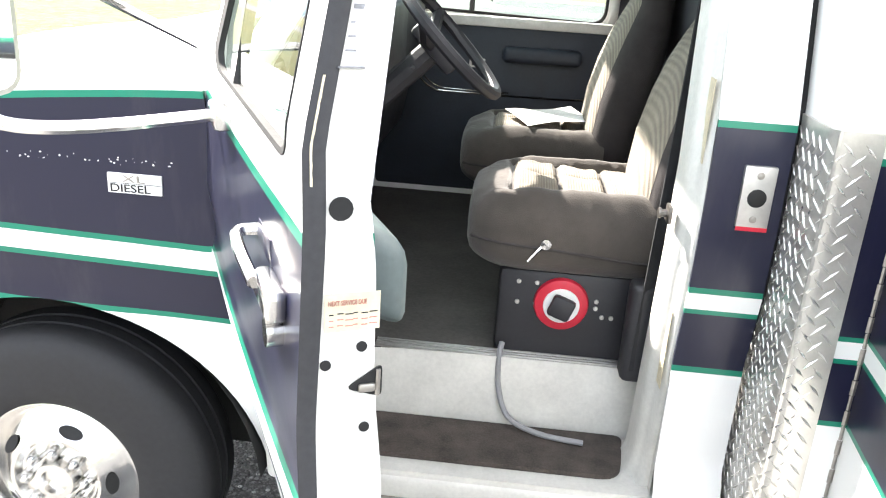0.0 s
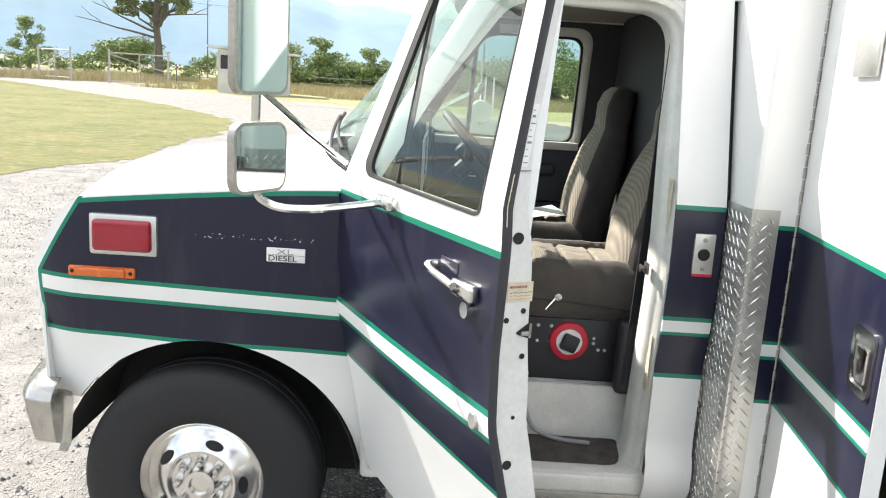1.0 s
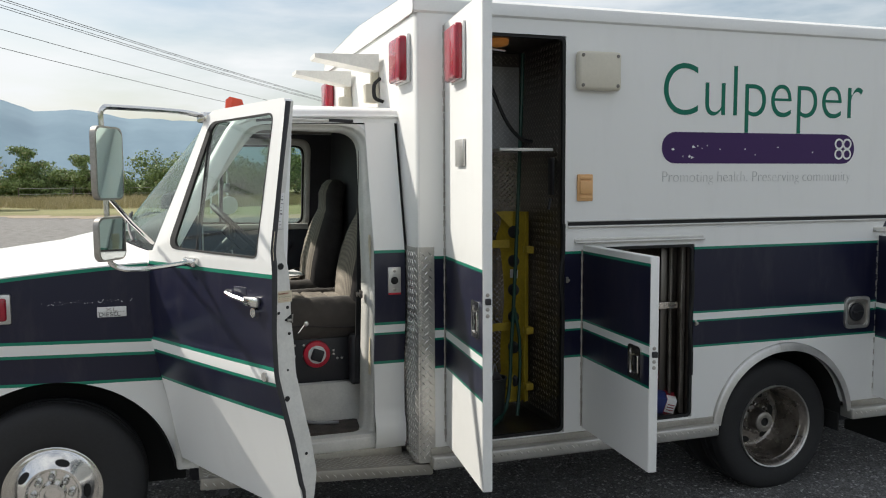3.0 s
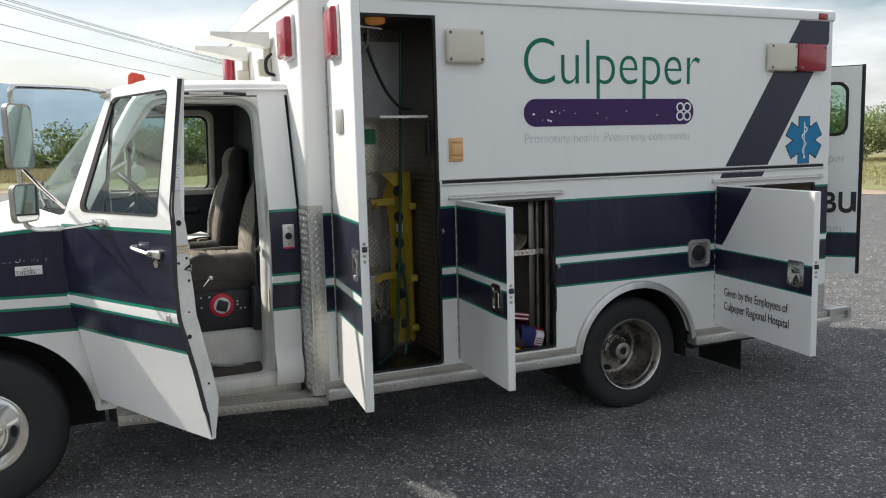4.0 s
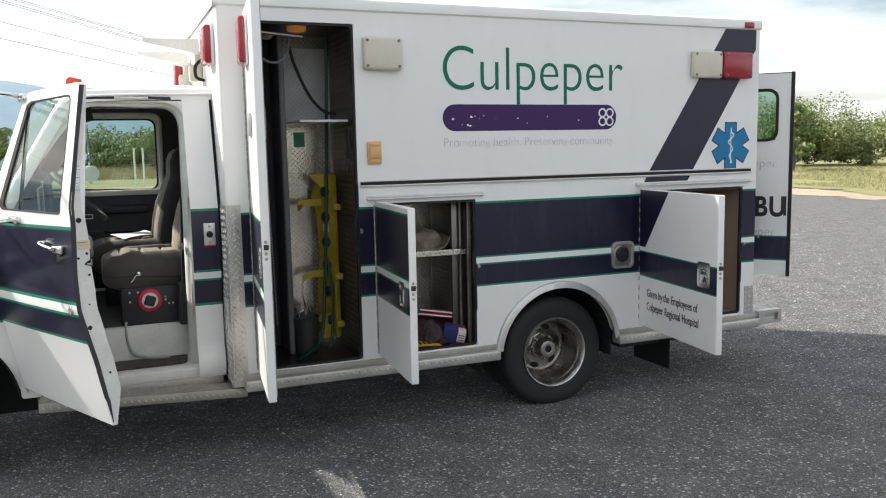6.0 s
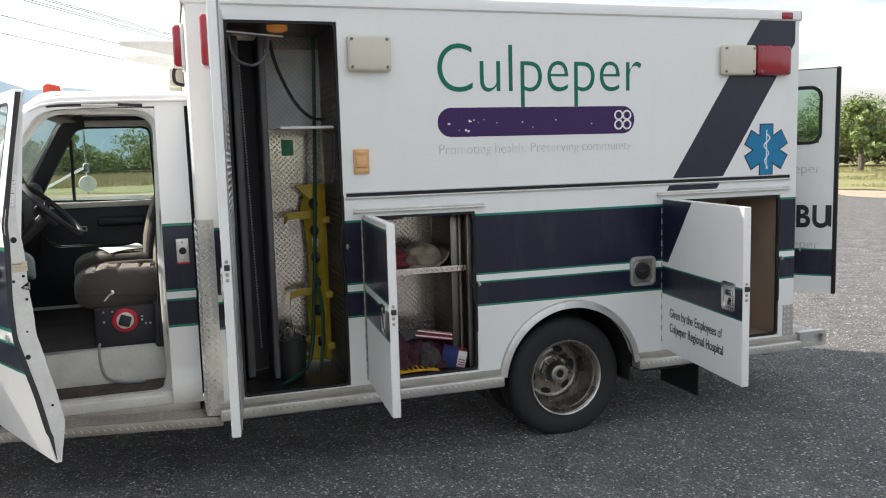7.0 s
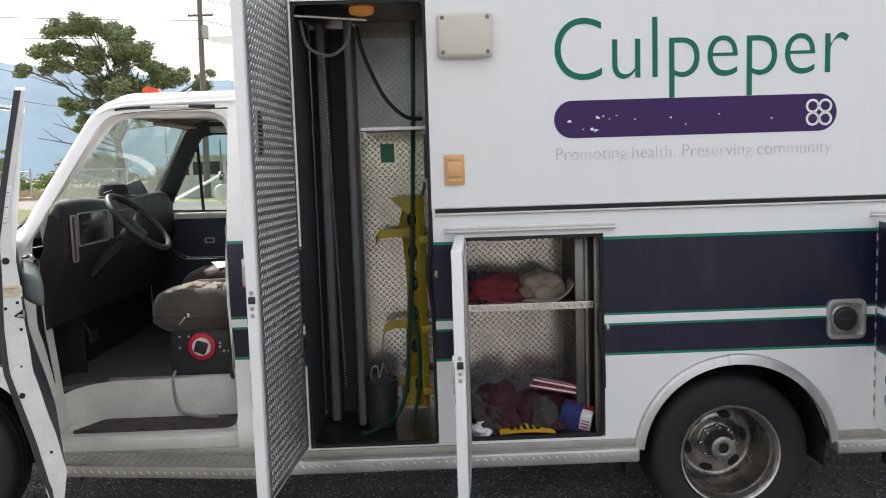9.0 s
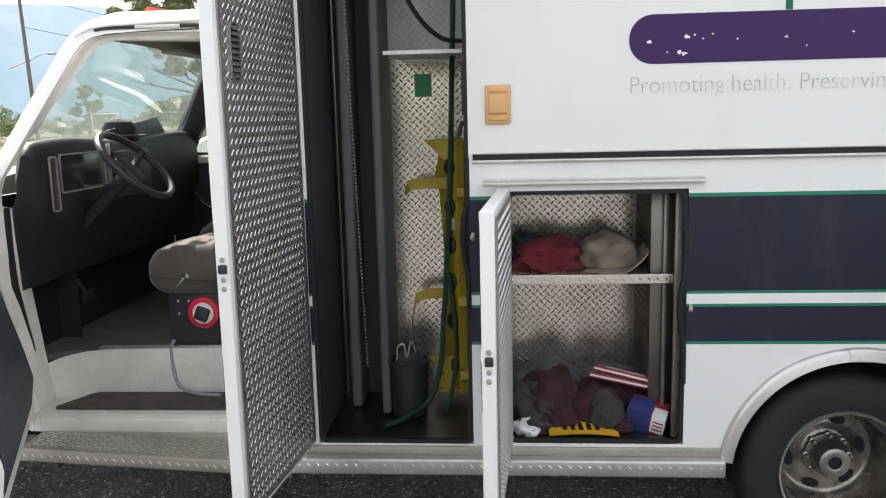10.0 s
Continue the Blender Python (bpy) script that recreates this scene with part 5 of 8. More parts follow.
def seat(name, x, y, label):
    """A high-backed bucket seat on its pedestal; x, y: the cushion's front edge and middle."""
    X, Y, Z = Vector((1, 0, 0)), Vector((0, 1, 0)), Vector((0, 0, 1))
    def rings_of(us, grow=0.0):
        rings = []
        for u in us:
            round_off = (1 - (1 - min(1, u / 0.34)) ** 2) ** 0.5
            half = 0.055 + 0.070 * round_off
            rings.append((Vector((x + 0.52 * u, y, 1.112)), Y * (0.165 + 0.102 * round_off + grow), Z * (half + 0.008 + grow)))
        return rings

    def upholster(bm):
        """Presses seams and side rolls into the upper face."""
        for v in bm.verts:
            if v.co.z > 1.14:
                a, b = v.co.x - x, abs(v.co.y - y)
                fade = min(1.0, (v.co.z - 1.14) / 0.06)
                seams = sum(math.exp(-((a - q) / 0.009) ** 2) for q in (0.115, 0.245, 0.375)) * (1 if b < 0.16 else 0)
                edge = math.exp(-((b - 0.165) / 0.009) ** 2) * (1 if a > 0.10 else 0)
                roll = math.exp(-((b - 0.205) / 0.035) ** 2) * min(1.0, max(0.0, a / 0.2))
                mid = math.exp(-(b / 0.008) ** 2) * (1 if 0.115 < a < 0.40 else 0)
                v.co.z += fade * (0.018 * roll - 0.017 * seams - 0.015 * edge - 0.008 * mid - 0.020 * min(1, max(0, a / 0.4)) * (b < 0.165) + 0.007 * noise.noise((v.co.x * 14, v.co.y * 14, x)) + 0.003 * noise.noise((v.co.x * 38, v.co.y * 38, x)))

    def cushion(bm):
        pad(bm, rings_of(np.linspace(0, 1, 61)), 2.9, 96)
        upholster(bm)
    s = quick(name, "seat", ambulance, cushion, label, angle=60)
    for u0, u1 in ((0.228, 0.462), (0.480, 0.712), (0.730, 0.96)):
        def panel(bm):
            pad(bm, rings_of(np.linspace(u0, u1, 16), 0.0025), 2.9, 40, (0.985, math.pi - 0.985))
            upholster(bm)
        quick("seat_panel", "seat_rib", s, panel, "worn tan ribbed cloth panel", angle=60)
    def welt(bm):
        """The stitched seam round the cushion's lower edge."""
        run = [(c.x, c.y + side * b.y * 0.995, 1.085 + 0.012 * math.sin(7 * c.x)) for side in (-1, 1) for c, b, h in rings_of(np.linspace(0.03, 1, 14))[::side]]
        tube(bm, run, 0.005, 6)
    quick("welt", "seat_dark", s, welt, "dark stitched seam")
    tilt = Matrix.Translation((x + 0.445, y, 1.14)) @ Matrix.Rotation(radians(13.5), 4, "Y")
    hs = [-0.03, 0.0, 0.10, 0.22, 0.34, 0.44, 0.52, 0.57, 0.61, 0.68, 0.74, 0.775, 0.79]
    ws = [0.20, 0.235, 0.25, 0.255, 0.25, 0.235, 0.20, 0.165, 0.15, 0.15, 0.14, 0.115, 0.07]
    fs = [0.03, 0.01, -0.015, -0.03, -0.03, -0.02, -0.005, 0.005, 0.0, -0.015, -0.005, 0.02, 0.04]
    bs = [0.15, 0.17, 0.18, 0.18, 0.175, 0.17, 0.16, 0.15, 0.14, 0.135, 0.13, 0.115, 0.09]
    def back(bm, grow=0.0, ahead=0.0, span=(0.0, 2 * math.pi), pick=slice(None)):
        rings = [(Vector(((f + b) / 2, 0, h)), Vector(((f - b) / 2 - ahead, 0, 0)), Vector((0, w + grow, 0))) for h, w, f, b in list(zip(hs, ws, fs, bs))[pick]]
        pad(bm, rings, 3.2, 28, span)
        for v in bm.verts:
            v.co = tilt @ v.co
    quick("backrest", "seat_dark", s, back, "dark velour backrest with an integral headrest", angle=60)
    quick("back_panel", "seat_rib", s, lambda bm: back(bm, -0.012, 0.006, (-0.86, 0.86), slice(1, 12)), "tan cloth front of the backrest", angle=60)
    quick("pedestal", "darkplastic", s, lambda bm: box(bm, (x + 0.10, y - 0.235, 0.765), (x + 0.52, y + 0.235, 1.02), 0.02), "black seat pedestal")
    return s


driver_seat = seat("driver_seat", 1.03, 0.745, "worn grey-brown velour driver's seat")
far_seat = seat("passenger_seat", 0.945, 1.60, "worn velour passenger seat")


def build_knob(bm):
    lathe(bm, [(0.074, 0.012), (0.076, 0.0), (0.072, -0.012), (0.06, -0.016), (0.0, -0.016)], (1.305, 0.508, 0.93), "y", 40)


switch = quick("battery_switch", "redsticker", driver_seat, build_knob, "red battery switch surround")
quick("switch_plate", "paper", switch, lambda bm: lathe(bm, [(0.050, -0.0165), (0.048, -0.021), (0.0, -0.021)], (1.305, 0.508, 0.93), "y", 32), "white round switch plate")
quick("switch_knob", "darkplastic", switch, lambda bm: box(bm, (-0.032, -0.045, -0.032), (0.032, -0.018, 0.032), 0.01, 2, Matrix.Translation((1.305, 0.508, 0.93)) @ Matrix.Rotation(radians(20), 4, "Y")), "black knob")
quick("seat_lever", "chrome", driver_seat, lambda bm: [tube(bm, [(1.24, 0.478, 1.105), (1.20, 0.462, 1.06)], 0.007, 6, taper=0.5), lathe(bm, [(0.014, 0.01), (0.014, -0.008), (0.0, -0.01)], (1.245, 0.478, 1.108), "y", 14)], "chrome seat lever")


# ---- the open doors ----
def hinged(x, y, degrees):
    """The place of a door whose leaf runs along its own +x, swung out by degrees."""
    return Matrix.Translation((x, y, 0)) @ Matrix.Rotation(radians(-degrees), 4, "Z")


def leaf(name, material, width, z0, z1, m, label, thick=0.045):
    """A flat compartment door with folded edges and a treadplate lining."""
    door = quick(name, "white", ambulance, lambda bm: box(bm, (0, -thick + 0.0012, z0), (width, 0.0, z1), 0.005, 3), label, m=m)
    quick("outer_skin", material, door, lambda bm: box(bm, (0.004, -thick, z0 + 0.004), (width - 0.004, -thick + 0.0015, z1 - 0.004)), "banded paint on the outer face", smooth=False)
    lining = quick("door_lining", "sheet_door", door, lambda bm: box(bm, (0.03, 0.0015, z0 + 0.02), (width - 0.025, 0.006, z1 - 0.02)), "bright treadplate lining", smooth=False)
    lugs(lining, (width - 0.03, 0.006, z0 + 0.025), (-1, 0, 0), (0, 0, 1), width - 0.065, z1 - z0 - 0.05, "lug_door", 0.0235, 0.029, 0.0075, 0.0022)
    quick("piano_hinge", "steel", door, lambda bm: [tube(bm, [(-0.003, -0.050, z), (-0.003, -0.050, min(z + 0.034, z1 - 0.01))], 0.0075 if k % 2 else 0.0058, 8) for k, z in enumerate(np.arange(z0 + 0.01, z1 - 0.03, 0.036))], "steel piano hinge")["kind"] = "stuff"
    return door


def paddle(door, x, z, y=-0.045, w=0.10, h=0.15):
    """A chrome paddle latch in its dished plate."""
    p = quick("latch_plate", "chrome", door, lambda bm: [ring_frame(bm, rounded(x - w / 2, z - h / 2, x + w / 2, z + h / 2, 0.02), rounded(x - w * 0.36, z - h * 0.38, x + w * 0.36, z + h * 0.38, 0.012), y - 0.008, y - 0.0005), box(bm, (x - w * 0.37, y - 0.003, z - h * 0.39), (x + w * 0.37, y - 0.0005, z + h * 0.39)), box(bm, (x - w * 0.24, y - 0.012, z - h * 0.30), (x + w * 0.30, y - 0.004, z + h * 0.22), 0.004)], "chrome paddle latch")
    return p


def catch(door, width, z):
    """The black catch and its rivets in the door's free edge."""
    quick("door_catch", "darkplastic", door, lambda bm: box(bm, (width - 0.008, -0.034, z - 0.014), (width + 0.012, -0.008, z + 0.014), 0.004), "black catch")
    for dz in (-0.034, 0.028, -0.062):
        quick("rivet", "steel", door, lambda bm: lathe(bm, [(0.009, 0.0), (0.008, 0.003), (0, 0.004)], (width, -0.022, z + dz), "x", 12))


tall_door = leaf("tall_locker_door", "module", 0.70, 0.52, 2.66, hinged(1.932, -0.004, 95.5), "tall banded compartment door standing open")
paddle(tall_door, 0.60, 1.27, w=0.125, h=0.165)
catch(tall_door, 0.70, 1.36)
lens = quick("warning_light", "red", tall_door, lambda bm: [box(bm, (0.20, -0.095, 2.34), (0.42, -0.045, 2.59), 0.018, 3)], "red warning light lens")
quick("light_bezel", "white", lens, lambda bm: box(bm, (0.192, -0.06, 2.332), (0.428, -0.0455, 2.598), 0.006))
quick("vent_plate", "alu", tall_door, lambda bm: box(bm, (0.275, -0.06, 1.945), (0.425, -0.0455, 2.07), 0.006), "small metal plate")
vent = quick("door_vent", "steel", tall_door, lambda bm: ring_frame(bm, rounded(0.545, 1.920, 0.613, 2.100, 0.032, 6), rounded(0.550, 1.925, 0.608, 2.095, 0.028, 6), 0.006, 0.013), "oval vent louvre")
quick("vent_back", "rubber", vent, lambda bm: prism(bm, rounded(0.548, 1.923, 0.610, 2.097, 0.030, 6), 0.0062, 0.0085), smooth=False)
for k in range(9):
    z, w = 1.938 + 0.0178 * k, 0.027 * math.sqrt(max(0.2, 1 - ((k - 4) / 4.6) ** 4))
    quick("louvre_slat", "steel", vent, lambda bm: prism(bm, [(0.0085, z), (0.0175, z - 0.006), (0.0185, z - 0.004), (0.0085, z + 0.008)], 0.579 - w, 0.579 + w, "yz"), smooth=False)
low_door = leaf("low_locker_door", "module", 0.735, 0.525, 1.53, hinged(2.715, -0.004, 93.7), "banded low compartment door standing open")
paddle(low_door, 0.60, 1.02, w=0.125, h=0.160)
catch(low_door, 0.735, 1.08)
rear_locker_door = leaf("rear_locker_door", "bigdoor", 0.9925, 0.525, 1.535, hinged(4.750, -0.004, 97.6), "white compartment door with a navy band standing open")
paddle(rear_locker_door, 0.852, 1.02, w=0.145, h=0.165)
catch(rear_locker_door, 0.9925, 1.08)


# the cab door
DL = 1.06


def door_point(x, z, depth=0.0):
    return Vector((x, (inset(z) if z < 1.52 else max(0.0, z - 1.62) * 0.2) + depth, z))


def door_deep(z):
    """How thick the door is at a height."""
    return float(np.interp(z, [0.545, 0.60, 0.72, 1.2, 1.35, 1.5, 1.62, 1.7, 1.8, 2.2], [0.024, 0.052, 0.095, 0.095, 0.086, 0.078, 0.060, 0.047, 0.038, 0.034]))


DOOR_OUT = [(0.03, 1.55), (0.40, 2.188), (1.0, 2.205), (1.055, 1.55)]
DOOR_WIN = [(0.213, 1.583), (0.433, 2.136), (0.93, 2.148), (0.957, 1.583)]


def build_cab_door(bm):
    zs = [0.53, 0.58, 0.64, 0.75, 0.86, 0.90, 0.96, 1.05, 1.13, 1.17, 1.2, 1.3, 1.42, 1.52, 1.56]
    def skin(u, v):
        z = zs[round(v * (len(zs) - 1))]
        x = 0.0 + DL * u
        if z < 0.64:
            x = DL * u
        crease = 0.014 * math.exp(-((z - 1.185) / 0.03) ** 2)
        return door_point(x, z, crease - 0.006 * math.sin(math.pi * u))
    sheet(bm, skin, 14, len(zs) - 1)
    # inner shell and edges
    for z0, z1 in zip(zs, zs[1:]):
        for x in (0.0, DL):
            o = 0.0
            q = [door_point(x, z0), door_point(x, z1), door_point(x, z1, min(0.075, door_deep(z1))), door_point(x, z0, min(0.075, door_deep(z0)))]
            bm.faces.new([bm.verts.new(p) for p in q])
    for z in (zs[0], zs[-1]):
        bm.faces.new([bm.verts.new(p) for p in (door_point(0, z), door_point(DL, z), door_point(DL, z, min(0.075, door_deep(z))), door_point(0, z, min(0.075, door_deep(z))))])
    # window frame
    outer = fillet(DOOR_OUT, [0.004, 0.06, 0.03, 0.004])
    inner = fillet(DOOR_WIN, [0.07, 0.05, 0.04, 0.04])
    skin_loops(bm, [[door_point(x, z, d if d < 0.07 else door_deep(z)) for x, z in loop] for loop, d in ((outer, 0.0), (inner, 0.0), (inner, 0.032), (outer, 0.078))], True)
    bmesh.ops.remove_doubles(bm, verts=bm.verts[:], dist=0.0008)


cab_door = quick("cab_door", "door", ambulance, build_cab_door, "banded cab door standing open", m=hinged(0.461, 0.147, 64.1), angle=45)


def build_door_end(bm):
    """The painted end of the door, from sill to the top of the window frame."""
    def at(u, v):
        z = 0.545 + 1.645 * v
        x = DL + 0.0015 if z < 1.55 else 1.0565 - 0.0845 * (z - 1.55) + 0.0045
        deep = door_deep(z) + 0.002 * math.sin(7 * z) + 0.001 * math.sin(31 * z)
        return door_point(x, z, 0.016 + (deep - 0.016) * u)
    sheet(bm, at, 3, 60)


quick("door_end", "old_white", cab_door, build_door_end, "scuffed white door end with latch and holes")
quick("door_liner", "trimblue", cab_door, lambda bm: sheet(bm, lambda u, v: door_point(0.03 + (DL - 0.06) * u, 0.60 + 0.95 * v, door_deep(0.60 + 0.95 * v) - 0.004), 8, 24, 0.006), "dark blue door lining")
arm = quick("arm_rest", "tealgrey", cab_door, lambda bm: [setattr(v, "co", Vector((v.co.x, v.co.y, v.co.z - 0.55 * max(0.0, v.co.y - 0.085)))) for v in box(bm, (0.36, 0.08, 1.385), (0.955, 0.158, 1.505), 0.028, 3)][0:0], "teal-grey padded armrest")
quick("door_pull", "chrome", arm, lambda bm: tube(bm, smooth_path([(0.30, 0.088, 1.50), (0.31, 0.125, 1.505), (0.38, 0.13, 1.50)]), 0.009, 8), "chrome inner door handle")
door_glass = quick("door_window", "glass", cab_door, lambda bm: sheet(bm, lambda u, v: door_point((0.22 + 0.22 * v) + (0.735 - 0.25 * v) * u, 1.575 + 0.57 * v, 0.008), 2, 6), "door window glass")
door_glass.visible_shadow = False


def build_seal(bm):
    outer = fillet([(0.208, 1.580), (0.431, 2.139), (0.932, 2.151), (0.960, 1.580)], [0.07, 0.05, 0.04, 0.04])
    inner = fillet([(0.258, 1.588), (0.460, 2.131), (0.926, 2.143), (0.953, 1.588)], [0.065, 0.045, 0.036, 0.036])
    skin_loops(bm, [[door_point(x, z, d) for x, z in loop] for loop, d in ((outer, 0.006), (outer, -0.002), (inner, -0.001), (inner, 0.010))])


quick("window_rubber", "rubber", cab_door, build_seal, "black window rubber")
quick("vent_post", "rubber", cab_door, lambda bm: tube(bm, [door_point(0.457, 1.585, 0.012), door_point(0.425, 2.085, 0.012)], 0.010, 6), "black quarter-light post")
def build_edge_seal(bm):
    def at(u, v):
        z = 0.545 + 1.645 * v
        x = DL + 0.003 if z < 1.55 else 1.0625 - 0.0845 * (z - 1.55)
        return door_point(x + 0.004 * math.sin(math.pi * u), z, (-0.003 if z > 0.66 else 0.004) + (0.023 + 0.0015 * math.sin(9 * z)) * u * min(1.0, (z - 0.52) / 0.16))
    sheet(bm, at, 5, 60)


edge_seal = quick("edge_seal", "greyrubber", cab_door, build_edge_seal, "broad grey door edge rubber")
quick("worn_strip", "oldpaper", edge_seal, lambda bm: sheet(bm, lambda u, v: door_point(1.0672 - 0.0845 * (0.03 + 0.11 * v), 1.58 + 0.11 * v, 0.004 + 0.003 * u * (0.9 + 0.1 * math.sin(40 * v))), 2, 16), "yellowed worn strip")
quick("frame_joint", "greyprint", cab_door, lambda bm: box(bm, (1.047, door_point(1, 1.697).y + 0.018, 1.6962), (1.0535, door_point(1, 1.697).y + 0.045, 1.6978)), "dark joint across the door end", smooth=False)
warning = quick("warning_sticker", "paper", cab_door, lambda bm: sheet(bm, lambda u, v: door_point(1.0626 - 0.0845 * (0.155 + 0.13 * v), 1.705 + 0.13 * v, 0.021 + 0.014 * u), 2, 6), "small printed warning sticker", smooth=False)
for k in range(9):
    zk = 1.712 + 0.0135 * k
    quick("print_line", "greyprint", warning, lambda bm: sheet(bm, lambda u, v: door_point(1.0630 - 0.0845 * (zk + 0.004 * v - 1.55), zk + (0.005 if k % 4 == 3 else 0.0022) * v, 0.0225 + (0.011 - 0.003 * (k % 3)) * u), 1, 1), smooth=False)


def build_handle(bm):
    y = -0.008
    box(bm, (0.885, y - 0.022, 1.392), (0.985, y + 0.006, 1.432), 0.010, 3)
    tube(bm, smooth_path([(0.765, y + 0.008, 1.437), (0.763, y - 0.022, 1.435), (0.80, y - 0.028, 1.428), (0.90, y - 0.022, 1.414)]), 0.009, 8)
    tube(bm, [(0.955, y - 0.018, 1.372), (0.955, y + 0.006, 1.372)], 0.019, 14)


quick("door_handle", "chrome", cab_door, build_handle, "chrome door handle")
quick("handle_recess", "navy", cab_door, lambda bm: box(bm, (0.785, -0.0075, 1.425), (0.88, 0.0, 1.462), 0.004))
quick("door_badge", "alu", cab_door, lambda bm: lathe(bm, [(0.0, -0.008), (0.018, -0.008), (0.022, 0.004)], (0.992, 0.002, 1.121), "y", 16), "round metal plug")


for z, d, r in ((1.555, 0.037, 0.0130), (1.395, 0.067, 0.0062), (1.376, 0.027, 0.0062), (1.292, 0.075, 0.0062), (1.15, 0.060, 0.0045), (1.037, 0.032, 0.0110), (0.80, 0.06, 0.006)):
    quick("edge_hole", "rubber", cab_door, lambda bm: lathe(bm, [(0.0, 0.0), (r, 0.0), (r, -0.002)], door_point(DL + 0.004, z, d), "x", 14))
latch = quick("door_latch", "rubber", cab_door, lambda bm: prism(bm, fillet([(0.046, 1.345), (0.088, 1.330), (0.088, 1.372)], 0.008, 3), DL + 0.0025, DL + 0.005, "yz"), "dark latch opening")
quick("latch_bolt", "steel", latch, lambda bm: [box(bm, (DL + 0.004, 0.060, 1.339), (DL + 0.009, 0.080, 1.350), 0.003), tube(bm, [(DL + 0.005, 0.083, 1.334), (DL + 0.007, 0.083, 1.366)], 0.003, 6)], "steel latch bolt")
label_card = quick("service_label", "oldpaper", cab_door, lambda bm: box(bm, (DL + 0.002, 0.021, 1.416), (DL + 0.0035, 0.083, 1.460)), "worn service label", smooth=False)
lettering("label_heading", "NEXT SERVICE DUE", 0.0080, "faintred", label_card, pose(DL + 0.0040, 0.0245, 1.447, 90, 0, 90), "red heading", 0.62)
for k in range(3):
    quick("label_line", "black_text" if k < 1 else "faintred", label_card, lambda bm: [box(bm, (DL + 0.0034, 0.026 + 0.009 * q, 1.4355 - 0.007 * k + 0.001 * (q % 2)), (DL + 0.0039, 0.031 + 0.009 * q + 0.002 * (q % 3), 1.4368 - 0.007 * k + 0.001 * (q % 2))) for q in range(6)], smooth=False)

# mirrors on the door
MX, MY = 0.50, -0.39


def build_mirror_arm(bm):
    tube(bm, smooth_path([(0.36, 0.12, 2.165), (0.38, 0.0, 2.18), (0.48, -0.33, 2.175), (MX, MY, 2.165), (MX, MY - 0.01, 2.12), (MX, MY, 1.95), (MX, MY, 1.62), (MX, MY + 0.03, 1.545), (MX + 0.02, -0.25, 1.53), (0.45, -0.02, 1.535)]), 0.011, 8)
    tube(bm, [(MX, MY + 0.01, 1.82), (0.28, -0.20, 1.71), (0.07, -0.01, 1.60)], 0.009, 8)
    box(bm, (0.40, -0.035, 1.515), (0.50, 0.005, 1.555), 0.01)
    box(bm, (0.33, 0.09, 2.14), (0.40, 0.15, 2.185), 0.01)


quick("mirror_arm", "chrome", cab_door, build_mirror_arm, "chrome mirror bracket")
for z0, z1, w in ((1.81, 2.095, 0.095), (1.573, 1.745, 0.095)):
    turn = Matrix.Translation((MX + 0.02, MY, (z0 + z1) / 2)) @ Matrix.Rotation(radians(36), 4, "Z")
    h = (z1 - z0) / 2
    head = quick("mirror_head", "steel", cab_door, lambda bm: [prism(bm, rounded(-w, -h, w, h, 0.035), -0.010, 0.012, "yz"), [setattr(v, "co", turn @ v.co) for v in bm.verts]][0:1], "steel-backed door mirror")
    quick("mirror_glass", "mirror", head, lambda bm: [prism(bm, rounded(-w + 0.008, -h + 0.008, w - 0.008, h - 0.008, 0.028), 0.0122, 0.0135, "yz"), [setattr(v, "co", turn @ v.co) for v in bm.verts]][0:1], "mirror glass", smooth=False)

# the rear door, swung back past the corner
rear_door_m = Matrix.Translation((5.80, 0.50, 0)) @ Matrix.Rotation(math.atan2(-0.45, 0.40), 4, "Z")
M["rear_paint"] = banded("rear_door_paint", [(0, WHITE), (0.898, GREEN), (0.910, NAVY), (1.09, GREEN), (1.10, WHITE)])


def build_rear_door(bm):
    ring_frame(bm, [(0.0, 0.777), (0.6, 0.777), (0.6, 2.395), (0.0, 2.395)], [(0.12, 1.87), (0.48, 1.87), (0.48, 2.27), (0.12, 2.27)], -0.05, 0.0)


rear_door = quick("rear_door", "rear_paint", ambulance, build_rear_door, "white rear door with a window standing open", m=rear_door_m)
lettering("rear_word", "AMBU", 0.222, "black_text", rear_door, pose(0.055, -0.0515, 1.262, 90, 0, 0), "black lettering", 0.80, 0.007, 1.12)
quick("letter_stem", "black_text", rear_door, lambda bm: box(bm, (0.556, -0.0526, 1.264), (0.576, -0.0505, 1.420)), "stem of a letter cut by the door edge", smooth=False)
quick("rear_seal", "rubber", rear_door, lambda bm: [box(bm, (0.585, -0.055, 0.77), (0.612, 0.01, 2.405), 0.004), box(bm, (0.0, -0.02, 2.392), (0.6, 0.0, 2.404))], "black rubber edge seal")
quick("rear_window_rubber", "rubber", rear_door, lambda bm: ring_frame(bm, rounded(0.10, 1.86, 0.50, 2.28, 0.08), rounded(0.122, 1.882, 0.478, 2.258, 0.066), -0.056, -0.0), "black window rubber")
rear_glass = quick("rear_window", "glass", rear_door, lambda bm: prism(bm, rounded(0.122, 1.882, 0.478, 2.258, 0.066), -0.03, -0.026), "window glass", smooth=False)
rear_glass.visible_shadow = False
lettering("rear_small_word", "Culpeper", 0.10, "faded", rear_door, pose(0.12, -0.0515, 1.10, 90, 0, 0), "worn pale lettering")
lettering("rear_upper_word", "Culpeper", 0.10, "faded", rear_door, pose(0.12, -0.0515, 1.655, 90, 0, 0), "worn pale lettering")

